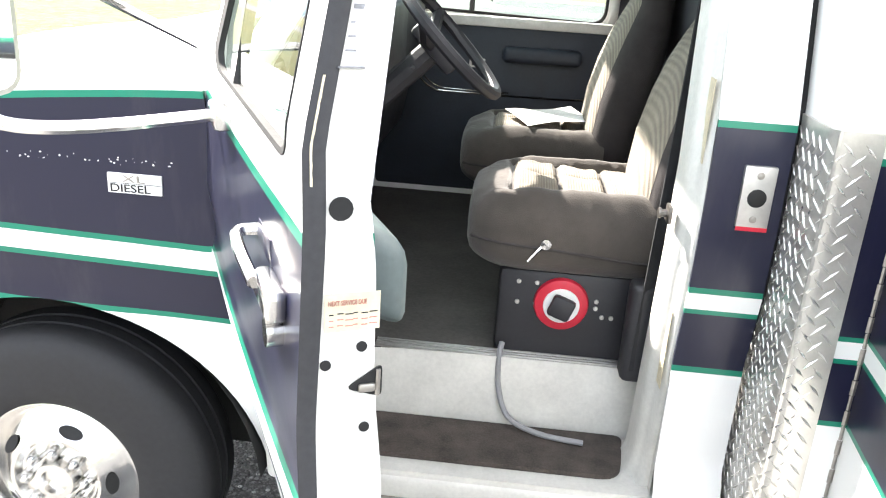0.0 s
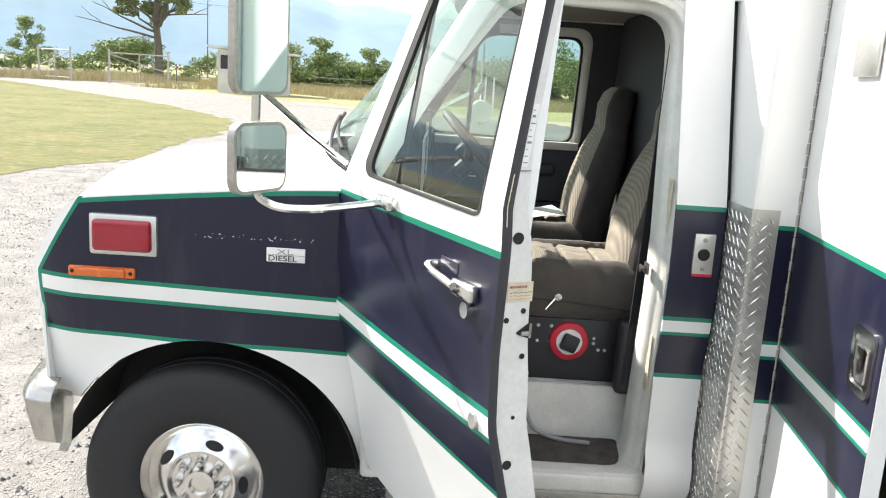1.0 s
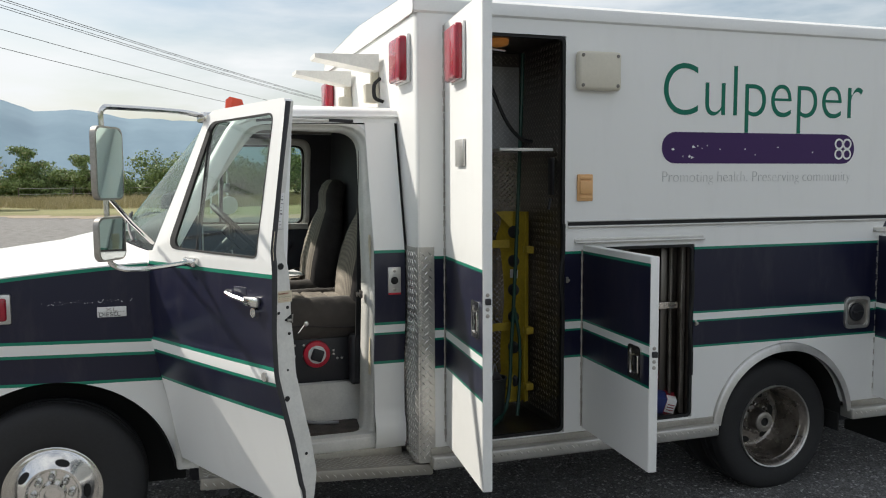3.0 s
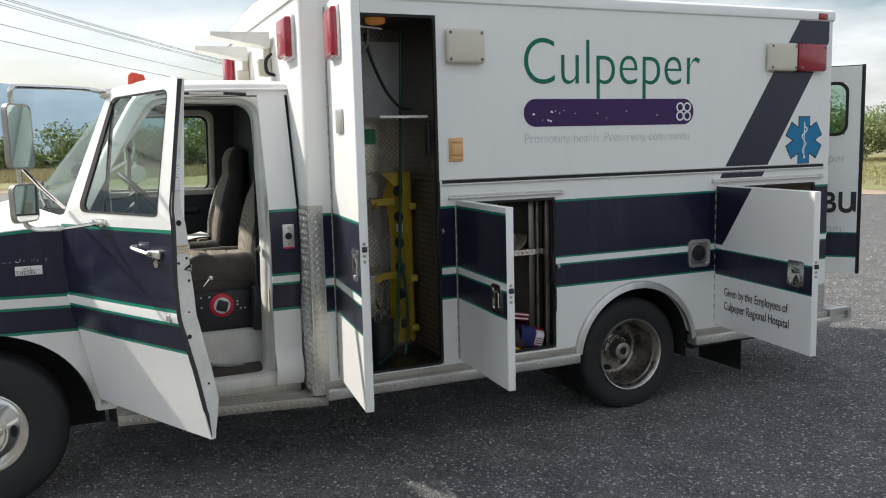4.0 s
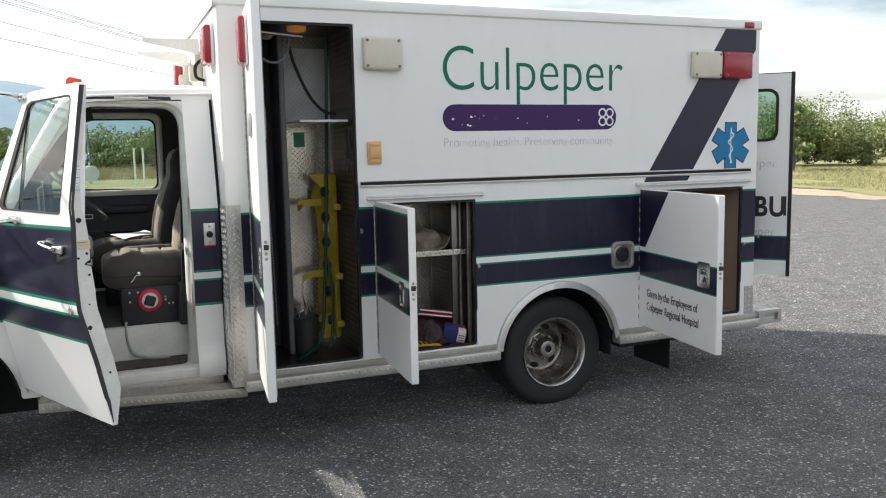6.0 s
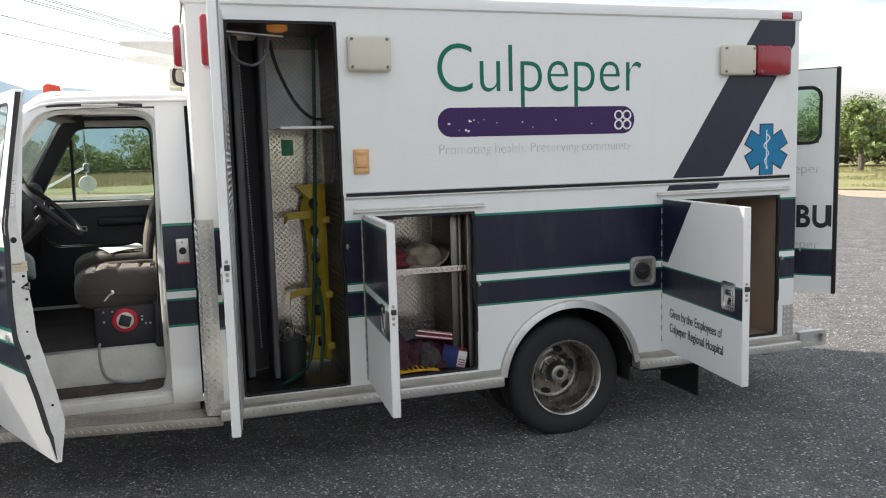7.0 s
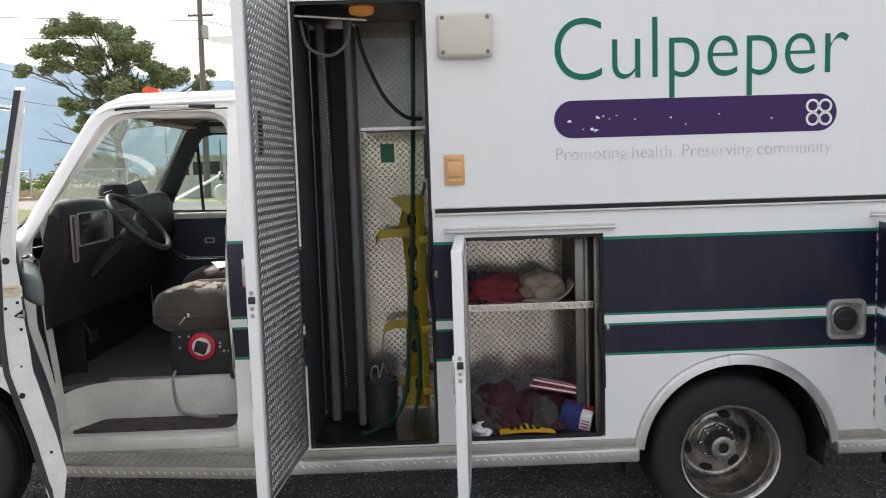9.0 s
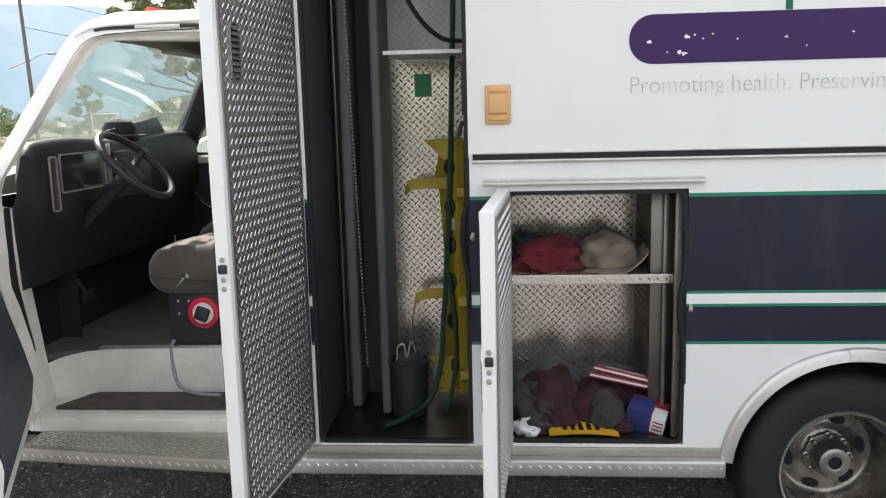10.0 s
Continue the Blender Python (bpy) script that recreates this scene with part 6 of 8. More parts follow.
# rear step
quick("rear_step", "plate_xy", ambulance, lambda bm: [box(bm, (5.80, 0.05, 0.42), (6.08, WID - 0.05, 0.50), 0.008)], "treadplate rear step bumper")
quick("step_end", "alu", ambulance, lambda bm: [ring_frame(bm, rounded(5.86, 0.405, 6.09, 0.515, 0.012), rounded(5.92, 0.43, 6.06, 0.49, 0.01), 0.0, 0.05), box(bm, (5.86, 0.04, 0.41), (6.09, 0.05, 0.51))], "cast step end with a slot")

step_end = quick("step_end_plate", "alu", ambulance, lambda bm: [ring_frame(bm, rounded(5.83, 0.425, 6.06, 0.495, 0.012), rounded(5.855, 0.44, 5.93, 0.48, 0.01), 0.036, 0.048), ring_frame(bm, rounded(5.94, 0.432, 6.05, 0.488, 0.012), rounded(5.965, 0.446, 6.025, 0.474, 0.01), 0.030, 0.037)], "cut-out metal end plate of the rear step")
quick("end_recess", "rubber", step_end, lambda bm: box(bm, (5.85, 0.044, 0.436), (6.03, 0.0485, 0.484)), "dark recess")
# ---- fittings on the box ----
def screwed(bm, x0, z0, x1, z1, y, r=0.006):
    for x in (x0, x1):
        for z in (z0, z1):
            lathe(bm, [(r, 0.0), (r * 0.8, -0.003), (0, -0.003)], (x, y, z), "y", 8)


def screws(parent, x0, z0, x1, z1, y):
    for x in (x0, x1):
        for z in (z0, z1):
            quick("screw", "greasy", parent, lambda bm: lathe(bm, [(0.010, 0.001), (0.009, -0.004), (0, -0.005)], (x, y, z), "y", 10))


def flood(x0, z0, x1, z1):
    lamp = quick("scene_light", "cream", module_body, lambda bm: [box(bm, (x0, -0.05, z0), (x1, -0.001, z1), 0.02, 3)], "yellowed square scene light lens")
    screws(lamp, x0 + 0.025, z0 + 0.025, x1 - 0.025, z1 - 0.025, -0.05)
    return lamp


flood(2.612, 2.35, 2.868, 2.555)
flood(5.135, 2.335, 5.405, 2.535)
tail = quick("warning_light", "red", module_body, lambda bm: box(bm, (5.415, -0.055, 2.335), (5.69, -0.001, 2.535), 0.022, 3), "red warning light")
screws(tail, 5.44, 2.36, 5.665, 2.51, -0.055)
corner = quick("marker_light", "red", module_body, lambda bm: box(bm, (5.63, -0.022, 2.715), (5.72, 0.01, 2.76), 0.008), "small red marker light")
turnsign = quick("side_reflector", "orange", module_body, lambda bm: [box(bm, (2.628, -0.012, 1.766), (2.722, -0.001, 1.909), 0.006), box(bm, (2.640, -0.022, 1.804), (2.710, -0.011, 1.874), 0.006), box(bm, (2.64, -0.017, 1.779), (2.71, -0.011, 1.796), 0.003), box(bm, (2.64, -0.017, 1.882), (2.71, -0.011, 1.899), 0.003)], "faded orange reflector")
front_light = quick("warning_light", "red", module_body, lambda bm: box(bm, (1.675, 0.085, 2.385), (1.733, 0.305, 2.61), 0.02, 3), "red front warning light")
quick("light_bezel", "white", front_light, lambda bm: box(bm, (1.715, 0.077, 2.377), (1.7345, 0.313, 2.618), 0.006))
far_light = quick("warning_light", "red", module_body, lambda bm: box(bm, (1.675, 2.095, 2.385), (1.733, 2.315, 2.61), 0.02, 3), "red front warning light")


def build_guard(bm):
    prism(bm, [(1.826, -0.004)] + [(1.762 - 0.034 * math.sin(a), 0.029 - 0.034 * math.cos(a)) for a in np.linspace(0, math.pi / 2, 8)] + [(1.728, 0.27), (1.7335, 0.27), (1.7335, 0.02), (1.74, -0.001), (1.826, -0.0008)], 0.43, 1.545, "xy")


guard = quick("corner_guard", "sheet_guard", module_body, build_guard, "bright treadplate corner guard")
def wrap_guard(p):
    """Carries a point of the flat sheet round the guard's folded corner."""
    u, rise = p.x, -p.y
    if u < 0.237:
        return Vector((1.7278 - rise, 0.266 - u, p.z))
    a = math.pi / 2 - (u - 0.237) / 0.034
    if a > 0:
        return Vector((1.762 - (0.0342 + rise) * math.sin(a), 0.029 - (0.0342 + rise) * math.cos(a), p.z))
    return Vector((1.762 + u - 0.2904, -0.0052 - rise, p.z))


relief = lugs(guard, (0.0, 0.0, 0.44), (1, 0, 0), (0, 0, 1), 0.350, 1.098, "lug_guard", 0.0275, 0.040, 0.0072, 0.0026)
for v in relief.data.vertices:
    v.co = wrap_guard(v.co)
quick("cab_gasket", "rubber", ambulance, lambda bm: sheet(bm, lambda u, v: side_point(1.708 + 0.026 * u, 0.48 + 1.75 * v) + Vector((0, 0.014 + 0.010 * u, 0)), 1, 24), "black rubber gasket between cab and box")
# fuel filler
filler = quick("fuel_filler", "alu", module_body, lambda bm: [ring_frame(bm, rounded(4.456, 0.962, 4.646, 1.158, 0.036, 6), rounded(4.474, 0.980, 4.628, 1.140, 0.028, 6), -0.015, -0.0008), ring_frame(bm, rounded(4.462, 0.968, 4.640, 1.152, 0.032, 6), rounded(4.470, 0.976, 4.632, 1.144, 0.028, 6), -0.019, -0.0148)], "cast aluminium fuel filler surround")
quick("filler_pan", "steel", filler, lambda bm: [box(bm, (4.472, -0.004, 0.978), (4.630, -0.001, 1.142)), lathe(bm, [(0.072, -0.004), (0.066, -0.009), (0.060, -0.0095), (0.056, -0.004)], (4.548, 0, 1.062), "y", 28)], "grey filler pan")
quick("filler_cap", "darkplastic", filler, lambda bm: [lathe(bm, [(0.055, -0.004), (0.053, -0.014), (0.048, -0.018), (0.0, -0.018)], (4.548, 0, 1.062), "y", 24), box(bm, (4.508, -0.028, 1.053), (4.588, -0.0175, 1.071), 0.004)], "dark filler cap")
# power socket on the cab's quarter panel
socket = quick("power_socket", "alu", ambulance, lambda bm: box(bm, (1.622, CY - 0.014, 1.298), (1.690, CY + 0.012, 1.434), 0.003), "aluminium shore power plate")
quick("socket_hole", "rubber", socket, lambda bm: [lathe(bm, [(0.0, -0.002), (0.018, -0.002), (0.021, 0.0)], (1.656, CY - 0.0135, 1.365), "y", 20)], "dark socket")
for z in (1.318, 1.414):
    quick("socket_screw", "steel", socket, lambda bm: lathe(bm, [(0.008, 0.0), (0.007, -0.003), (0, -0.004)], (1.656, CY - 0.014, z), "y", 10))
quick("socket_label", "redsticker", socket, lambda bm: box(bm, (1.623, CY - 0.0145, 1.292), (1.689, CY - 0.0135, 1.301)))

for x, z in ((2.576, 1.345), (3.392, 1.062), (5.675, 1.07)):
    quick("striker", "steel", module_body, lambda bm: [box(bm, (x - 0.008, -0.006, z - 0.016), (x + 0.006, -0.0008, z + 0.016), 0.002), tube(bm, [(x - 0.004, -0.004, z), (x - 0.004, -0.022, z)], 0.006, 8), lathe(bm, [(0.0, -0.026), (0.009, -0.024), (0.009, -0.020), (0.0, -0.019)], (x - 0.004, 0, z), "y", 10)], "steel door striker")
    quick("seal_bulge", "rubber", module_body, lambda bm: tube(bm, smooth_path([(x - 0.020, 0.006, z + 0.30), (x - 0.022, 0.004, z + 0.14), (x - 0.036, 0.000, z + 0.06), (x - 0.040, -0.002, z - 0.02), (x - 0.030, 0.000, z - 0.10), (x - 0.022, 0.004, z - 0.16), (x - 0.020, 0.006, z - 0.30)]), 0.011, 8), "black rubber seal bent round the striker")
quick("rear_corner_plate", "plate_guard", module_body, lambda bm: box(bm, (5.70, -0.0045, 0.506), (5.789, -0.0008, 0.73)), "treadplate rear corner plate", smooth=False)
# lettering and decals on the box
lettering("town_name", "Culpeper", 0.42, "green", module_body, pose(3.135, -0.0015, 2.235, 90, 0, 0), "large green lettering", 0.89, -0.005)
quick("purple_bar", "purple", module_body, lambda bm: prism(bm, rounded(3.15, 1.968, 4.49, 2.142, 0.085, 8), -0.0018, -0.0006), "purple rounded bar")


def build_flecks(bm):
    r = random.Random(9)
    for cx, cz, w in ((3.222, 2.046, 0.011), (3.355, 2.060, 0.012), (3.382, 2.066, 0.006), (3.41, 2.052, 0.005), (3.445, 2.068, 0.006), (3.53, 2.048, 0.005), (3.285, 2.008, 0.005), (3.33, 2.008, 0.011), (3.345, 2.002, 0.013), (3.70, 2.05, 0.008), (3.93, 2.06, 0.006), (4.18, 2.035, 0.006)):
        bm.faces.new([bm.verts.new((cx + w * math.cos(a) * r.uniform(0.5, 1.2), -0.0022, cz + 0.7 * w * math.sin(a) * r.uniform(0.4, 1.3))) for a in np.linspace(0, 5.6, 7)])


quick("vinyl_chip", "white", module_body, build_flecks, "white chips in the purple bar", smooth=False)["kind"] = "stuff"


def build_emblem(bm):
    for dx in (-0.03, 0.03):
        for dz in (-0.03, 0.03):
            lathe(bm, [(0.033, -0.0035), (0.022, -0.0035), (0.022, -0.002), (0.033, -0.002), (0.033, -0.0035)], (4.405 + dx, 0, 2.055 + dz), "y", 18)


quick("ring_emblem", "white", module_body, build_emblem, "white four-ring emblem")
wording("motto_word", "Promoting health. Preserving community.", 0.088, "faded", module_body, pose(3.15, -0.0015, 1.865, 90, 0, 0), "worn pale lettering", 0.91, -0.0016)


def build_slash(bm):
    prism(bm, [(5.462, 2.705), (5.755, 2.705), (5.755, 2.56), (5.178, 1.665), (4.783, 1.665)], -0.0016, -0.0004)
    prism(bm, [(4.758, 1.618), (5.152, 1.618), (5.118, 1.568), (4.728, 1.568)], -0.0016, -0.0004)


quick("navy_slash", "navy", module_body, build_slash, "broad navy diagonal stripe")


def build_star(bm, r, w, y0, y1, cx=5.53, cz=1.835):
    for k in range(3):
        t = Matrix.Translation((cx, 0, cz)) @ Matrix.Rotation(radians(60 * k), 4, "Y")
        for v in prism(bm, [(-w, -r), (w, -r), (w, r), (-w, r)], y0 - 0.0002 * k, y1):
            v.co = t @ v.co


quick("star_border", "navy", module_body, lambda bm: build_star(bm, 0.178, 0.058, -0.0014, -0.0004))
quick("star_of_life", "blue", module_body, lambda bm: build_star(bm, 0.170, 0.050, -0.0028, -0.001), "blue six-armed medical star")
quick("star_staff", "white", module_body, lambda bm: [box(bm, (5.526, -0.0045, 1.70), (5.534, -0.0034, 1.97)), tube(bm, smooth_path([(5.53 + 0.028 * math.sin(t * 2.4) * (1 - t / 9), -0.004, 1.94 - 0.04 * t) for t in np.linspace(0, 6, 22)], 2), 0.005, 5)], "white serpent and staff")
for k, words in enumerate(("Given by the Employees of", "Culpeper Regional Hospital")):
    wording("gift_word", words, 0.085, "black_text", rear_locker_door, pose(0.115, -0.0465, 0.757 - 0.098 * k, 90, 0, 0), "small black lettering", 0.72)
quick("navy_corner", "navy", rear_locker_door, lambda bm: prism(bm, [(0.008, 1.528), (0.40, 1.528), (0.085, 1.115), (0.008, 1.115)], -0.0468, -0.0454), "navy paint corner")

# front wing fittings
fy = CY
mark = quick("side_light", "red", fender, lambda bm: box(bm, (-0.335, fy - 0.05, 1.262), (-0.145, fy + 0.0, 1.365), 0.012, 3), "red side warning light")
quick("light_bezel", "alu", mark, lambda bm: box(bm, (-0.352, fy - 0.03, 1.245), (-0.128, fy + 0.008, 1.383), 0.01))
side_marker = quick("side_marker", "amber", fender, lambda bm: [box(bm, (-0.425, fy - 0.024, 1.166), (-0.205, fy + 0.01, 1.202), 0.006, 3), box(bm, (-0.395, fy - 0.034, 1.168), (-0.235, fy - 0.006, 1.200), 0.008, 3)], "amber side marker")
for sx in (-0.411, -0.219):
    quick("screw", "rubber", side_marker, lambda bm: lathe(bm, [(0.007, 0.0), (0.005, -0.004), (0, -0.004)], (sx, fy - 0.0238, 1.184), "y", 10), "dark screw head")
badge = quick("wing_badge", "paper", fender, lambda bm: box(bm, (0.228, fy - 0.022, 1.255), (0.355, fy + 0.004, 1.302), 0.002), "silver badge")
lettering("badge_word", "DIESEL", 0.026, "black_text", badge, pose(0.233, fy - 0.0228, 1.259, 90, 0, 0), "", 1.25)
lettering("badge_letters", "XL", 0.024, "steel", badge, pose(0.262, fy - 0.0228, 1.282, 90, 0, 0), "", 1.9)
quick("badge_line", "black_text", badge, lambda bm: box(bm, (0.230, fy - 0.0226, 1.2785), (0.353, fy - 0.0215, 1.2795)), smooth=False)
def build_chips(bm):
    r = random.Random(4)
    for _ in range(34):
        cx, cz, w = r.uniform(-0.02, 0.40), 1.327 + r.uniform(-0.008, 0.010), r.uniform(0.001, 0.0035)
        p = side_point(cx, cz, True, 0.0125)
        bm.faces.new([bm.verts.new((p.x + w * math.cos(a) * r.uniform(0.5, 1.2), p.y, p.z + 0.6 * w * math.sin(a) * r.uniform(0.5, 1.4))) for a in (0, 1.2, 2.4, 3.7, 5.0)])


quick("paint_chip", "paper", fender, build_chips, "row of small pale paint chips", smooth=False)["kind"] = "stuff"
quick("roof_marker", "redamber", ambulance, lambda bm: prism(bm, [(0.885, 2.26), (1.005, 2.29), (0.985, 2.362), (0.915, 2.378), (0.893, 2.360)], 1.06, 1.13), "red-amber roof marker light", smooth=False)

# loudspeaker horns over the cab
for y in (0.70, 1.45):
    def build_horn(bm):
        outer = [(1.71, y - 0.06, 2.500), (1.71, y - 0.06, 2.595), (1.37, y + 0.07, 2.605), (1.37, y + 0.07, 2.582)]
        deep = [(x, q + 0.16, z) for x, q, z in outer]
        a, b = [bm.verts.new(v) for v in outer], [bm.verts.new(v) for v in deep]
        bm.faces.new(a), bm.faces.new(b[::-1])
        for i in range(4):
            bm.faces.new((a[i], a[(i + 1) % 4], b[(i + 1) % 4], b[i]))
    horn = quick("siren_horn", "old_white", ambulance, build_horn, "pale metal siren horn", smooth=False)
    quick("horn_box", "cream", horn, lambda bm: [box(bm, (1.65, y + 0.02, 2.33), (1.735, y + 0.10, 2.44), 0.012), box(bm, (1.69, y + 0.03, 2.43), (1.73, y + 0.08, 2.53), 0.006)])
quick("horn_cable", "rubber", ambulance, lambda bm: tube(bm, smooth_path([(1.72, 0.66, 2.46), (1.68, 0.63, 2.42), (1.68, 0.62, 2.35), (1.73, 0.64, 2.33)]), 0.011, 6), "black cable")


# ---- inside the lockers ----
quick("padded_divider", "greytube", tall_locker, lambda bm: [box(bm, (2.000, 0.40, 0.516), (2.047, 0.600, 2.60), 0.014, 3)], "dark grey padded divider")
quick("padded_divider", "greytube", tall_locker, lambda bm: [box(bm, (2.150, 0.31, 0.516), (2.190, 0.600, 2.60), 0.014, 3)], "dark grey padded divider")
quick("back_board", "darkboard", tall_locker, lambda bm: [box(bm, (1.945, 0.60, 0.516), (2.185, 0.612, 2.60), 0.004), box(bm, (1.942, 0.05, 0.516), (1.948, 0.53, 2.60))], "black lining board", smooth=False)
quick("bead_chain", "steel", tall_locker, lambda bm: [lathe(bm, [(0.0, -0.006), (0.005, -0.003), (0.005, 0.003), (0.0, 0.006)], (2.085 - 0.0004 * k, 0.36, 0.72 + 0.0165 * k), "z", 6) for k in range(104)], "thin bead chain")["kind"] = "stuff"
quick("thin_shelf", "old_white", tall_locker, lambda bm: [box(bm, (2.235, 0.115, 2.036), (2.545, 0.13, 2.052), 0.002), box(bm, (2.235, 0.13, 2.046), (2.545, 0.60, 2.050))], "thin white shelf")
# Strip of the darker sheet over the top of the back wall.
head_plate = quick("head_plate", "sheet_dim", tall_locker, lambda bm: box(bm, (2.186, 0.606, 2.548), (2.560, 0.612, 2.628), 0.001), "dark treadplate strip under the roof", smooth=False)
lugs(head_plate, (2.19, 0.6058, 2.552), (1, 0, 0), (0, 0, 1), 0.365, 0.07, "lug_dim")
quick("sticker", "sticker", tall_locker, lambda bm: box(bm, (2.30, 0.6165, 1.885), (2.375, 0.6185, 1.985)), "green paper sticker", smooth=False)
quick("locker_lamp", "lamplens", tall_locker, lambda bm: lathe(bm, [(0.060, 2.630), (0.060, 2.610), (0.052, 2.600), (0.045, 2.602), (0.03, 2.594), (0.0, 2.592)], (2.255, 0.20, 0), "z", 20), "round amber locker lamp")
quick("hold_open_rod", "alu", tall_locker, lambda bm: tube(bm, [(1.95, 0.05, 2.575), (2.28, 0.16, 2.565)], 0.006, 6), "thin steel stay rod")

cylinder_rack = thing("cylinder_rack", "chipped yellow steel cylinder bracket bolted to the locker wall", "bracket", m=Matrix.Translation((-0.012, 0.22, -0.02)))


RACK = Matrix.Translation((2.532, 0.17, 0)) @ Matrix.Rotation(math.atan2(0.79, -0.61), 4, "Z")


def racked(bm):
    for v in bm.verts:
        v.co = RACK @ v.co


def build_rack_spine(bm):
    side = [(0.0, 0.61), (0.0, 1.72)]
    edge = [(0.165 + 0.014 * math.sin(9 * z) + (0.03 if z < 0.72 or 1.5 < z < 1.62 else 0), z) for z in np.linspace(1.72, 0.61, 15)]
    prism(bm, side + edge, 0.0, 0.008)
    prism(bm, [(-0.004, 0.61), (0.006, 0.61), (0.006, 1.72), (-0.004, 1.72)], -0.002, 0.035)
    racked(bm)


quick("spine", "yellow", cylinder_rack, build_rack_spine)
for z in (0.72, 0.92, 1.10, 1.26, 1.43, 1.60):
    quick("rubber_pad", "darkplastic", cylinder_rack, lambda bm: [lathe(bm, [(0.036, 0.009), (0.037, 0.016), (0.026, 0.026), (0.010, 0.028), (0.0, 0.024)], (0.085, 0, z), "y", 14), racked(bm)][0:0], "round steel bolt on the bracket")
for z in (0.70, 1.03, 1.50):
    quick("bolt_lug", "yellow", cylinder_rack, lambda bm: box(bm, (2.505, 0.125, z - 0.02), (2.552, 0.18, z + 0.02), 0.004))


def build_hook(bm, z, reach, drop):
    """A flat steel arm that curls round and down at its end."""
    run = [Vector((2.50 - 0.3 * t * reach, 0.26, z)) for t in (0, 1.2, 2.4)]
    run += [Vector((2.50 - reach - 0.02 * math.sin(a), 0.26 - 0.09 * (1 - math.cos(a)) * 0.6, z - drop * (a / math.pi) - 0.03 * math.sin(a))) for a in np.linspace(0.2, math.pi * 0.95, 10)]
    rows = []
    for k, p in enumerate(run):
        w = 0.024 - 0.008 * k / len(run)
        rows.append([bm.verts.new(p + Vector((0, dy, dz))) for dy, dz in ((-0.003, -w), (0.003, -w), (0.003, w), (-0.003, w))])
    for a, b in zip(rows, rows[1:]):
        for q in range(4):
            bm.faces.new((a[q], a[(q + 1) % 4], b[(q + 1) % 4], b[q]))
    bm.faces.new(rows[0]), bm.faces.new(rows[-1][::-1])


for z, reach, drop in ((1.53, 0.20, 0.0), (1.04, 0.19, 0.24)):
    quick("clamp_arm", "yellow", cylinder_rack, lambda bm: build_hook(bm, z, reach, drop))
quick("top_flare", "yellow", cylinder_rack, lambda bm: prism(bm, [(2.36, 1.72), (2.51, 1.72), (2.51, 1.60), (2.45, 1.63)], 0.24, 0.248))
quick("foot_cradle", "yellow", cylinder_rack, lambda bm: [prism(bm, [(2.36, 0.76), (2.51, 0.76), (2.51, 0.60), (2.38, 0.62), (2.43, 0.68)], 0.22, 0.228), box(bm, (2.38, 0.20, 0.60), (2.51, 0.36, 0.612), 0.003)])
quick("tag", "paper", cylinder_rack, lambda bm: [box(bm, (0.06, 0.0085, 1.33), (0.11, 0.0105, 1.38)), racked(bm)][0:0], smooth=False)

hose = thing("air_hose", "dark green rubber air hose hanging down the locker", "hose")
quick("hose_run", "hose", hose, lambda bm: [tube(bm, smooth_path([(2.50, 0.42, 2.60), (2.488, 0.42, 2.2), (2.465, 0.42, 1.6), (2.44, 0.41, 1.15), (2.42, 0.40, 0.9), (2.405, 0.38, 0.72), (2.36, 0.33, 0.58), (2.25, 0.22, 0.530), (2.18, 0.16, 0.525)]), 0.0115, 8), tube(bm, smooth_path([(2.44, 0.405, 1.15), (2.47, 0.39, 0.95), (2.47, 0.39, 0.70), (2.43, 0.33, 0.525)]), 0.010, 8)])
cable = thing("loose_cable", "black cable looped across the locker", "cable")
quick("cable_run", "rubber", cable, lambda bm: tube(bm, smooth_path([(2.22, 0.30, 2.56), (2.25, 0.30, 2.42), (2.34, 0.30, 2.22), (2.44, 0.32, 2.115), (2.53, 0.36, 2.10)]), 0.010, 6))
quick("grey_loop", "greytube", cable, lambda bm: tube(bm, smooth_path([(1.97, 0.10, 2.56), (2.0, 0.12, 2.44), (2.10, 0.14, 2.40), (2.18, 0.16, 2.46), (2.20, 0.18, 2.57)]), 0.008, 6))
quick("old_strap", "darkplastic", tall_locker, lambda bm: [box(bm, (2.535, 0.10, 1.80), (2.548, 0.16, 2.0), 0.004), tube(bm, [(2.535, 0.12, 1.78), (2.52, 0.12, 1.72)], 0.008, 6)])


def rumple(bm, centre, size, seed, fold=0.35, sub=4):
    """A crumpled heap of cloth resting on its base, with sharp-backed folds."""
    made = bmesh.ops.create_icosphere(bm, subdivisions=sub, radius=1.0)["verts"]
    for v in made:
        d = v.co.normalized()
        q = d + 0.35 * noise.noise_vector(d * 2.1 + Vector((seed, seed, 0)))
        n1 = noise.noise(d * 1.6 + Vector((seed, 0, 0)))
        n2 = 1 - 2.2 * abs(noise.noise(q * 1.7 + Vector((0, seed, 0))))
        n3 = 1 - 2.2 * abs(noise.noise(Vector((q.x * 3.4, q.y * 2.0, q.z * 2.6)) + Vector((0, 0, seed))))
        r = 0.92 + fold * (0.8 * n1 + 0.5 * n2 + 0.17 * n3)
        p = Vector((d.x * r * size[0], d.y * r * size[1], d.z * r * size[2]))
        low = -size[2] * 0.55
        v.co = Vector(centre) + Vector((p.x, p.y, p.z if p.z > low else low + 0.05 * (low - p.z))) + Vector((0, 0, size[2] * 0.55))


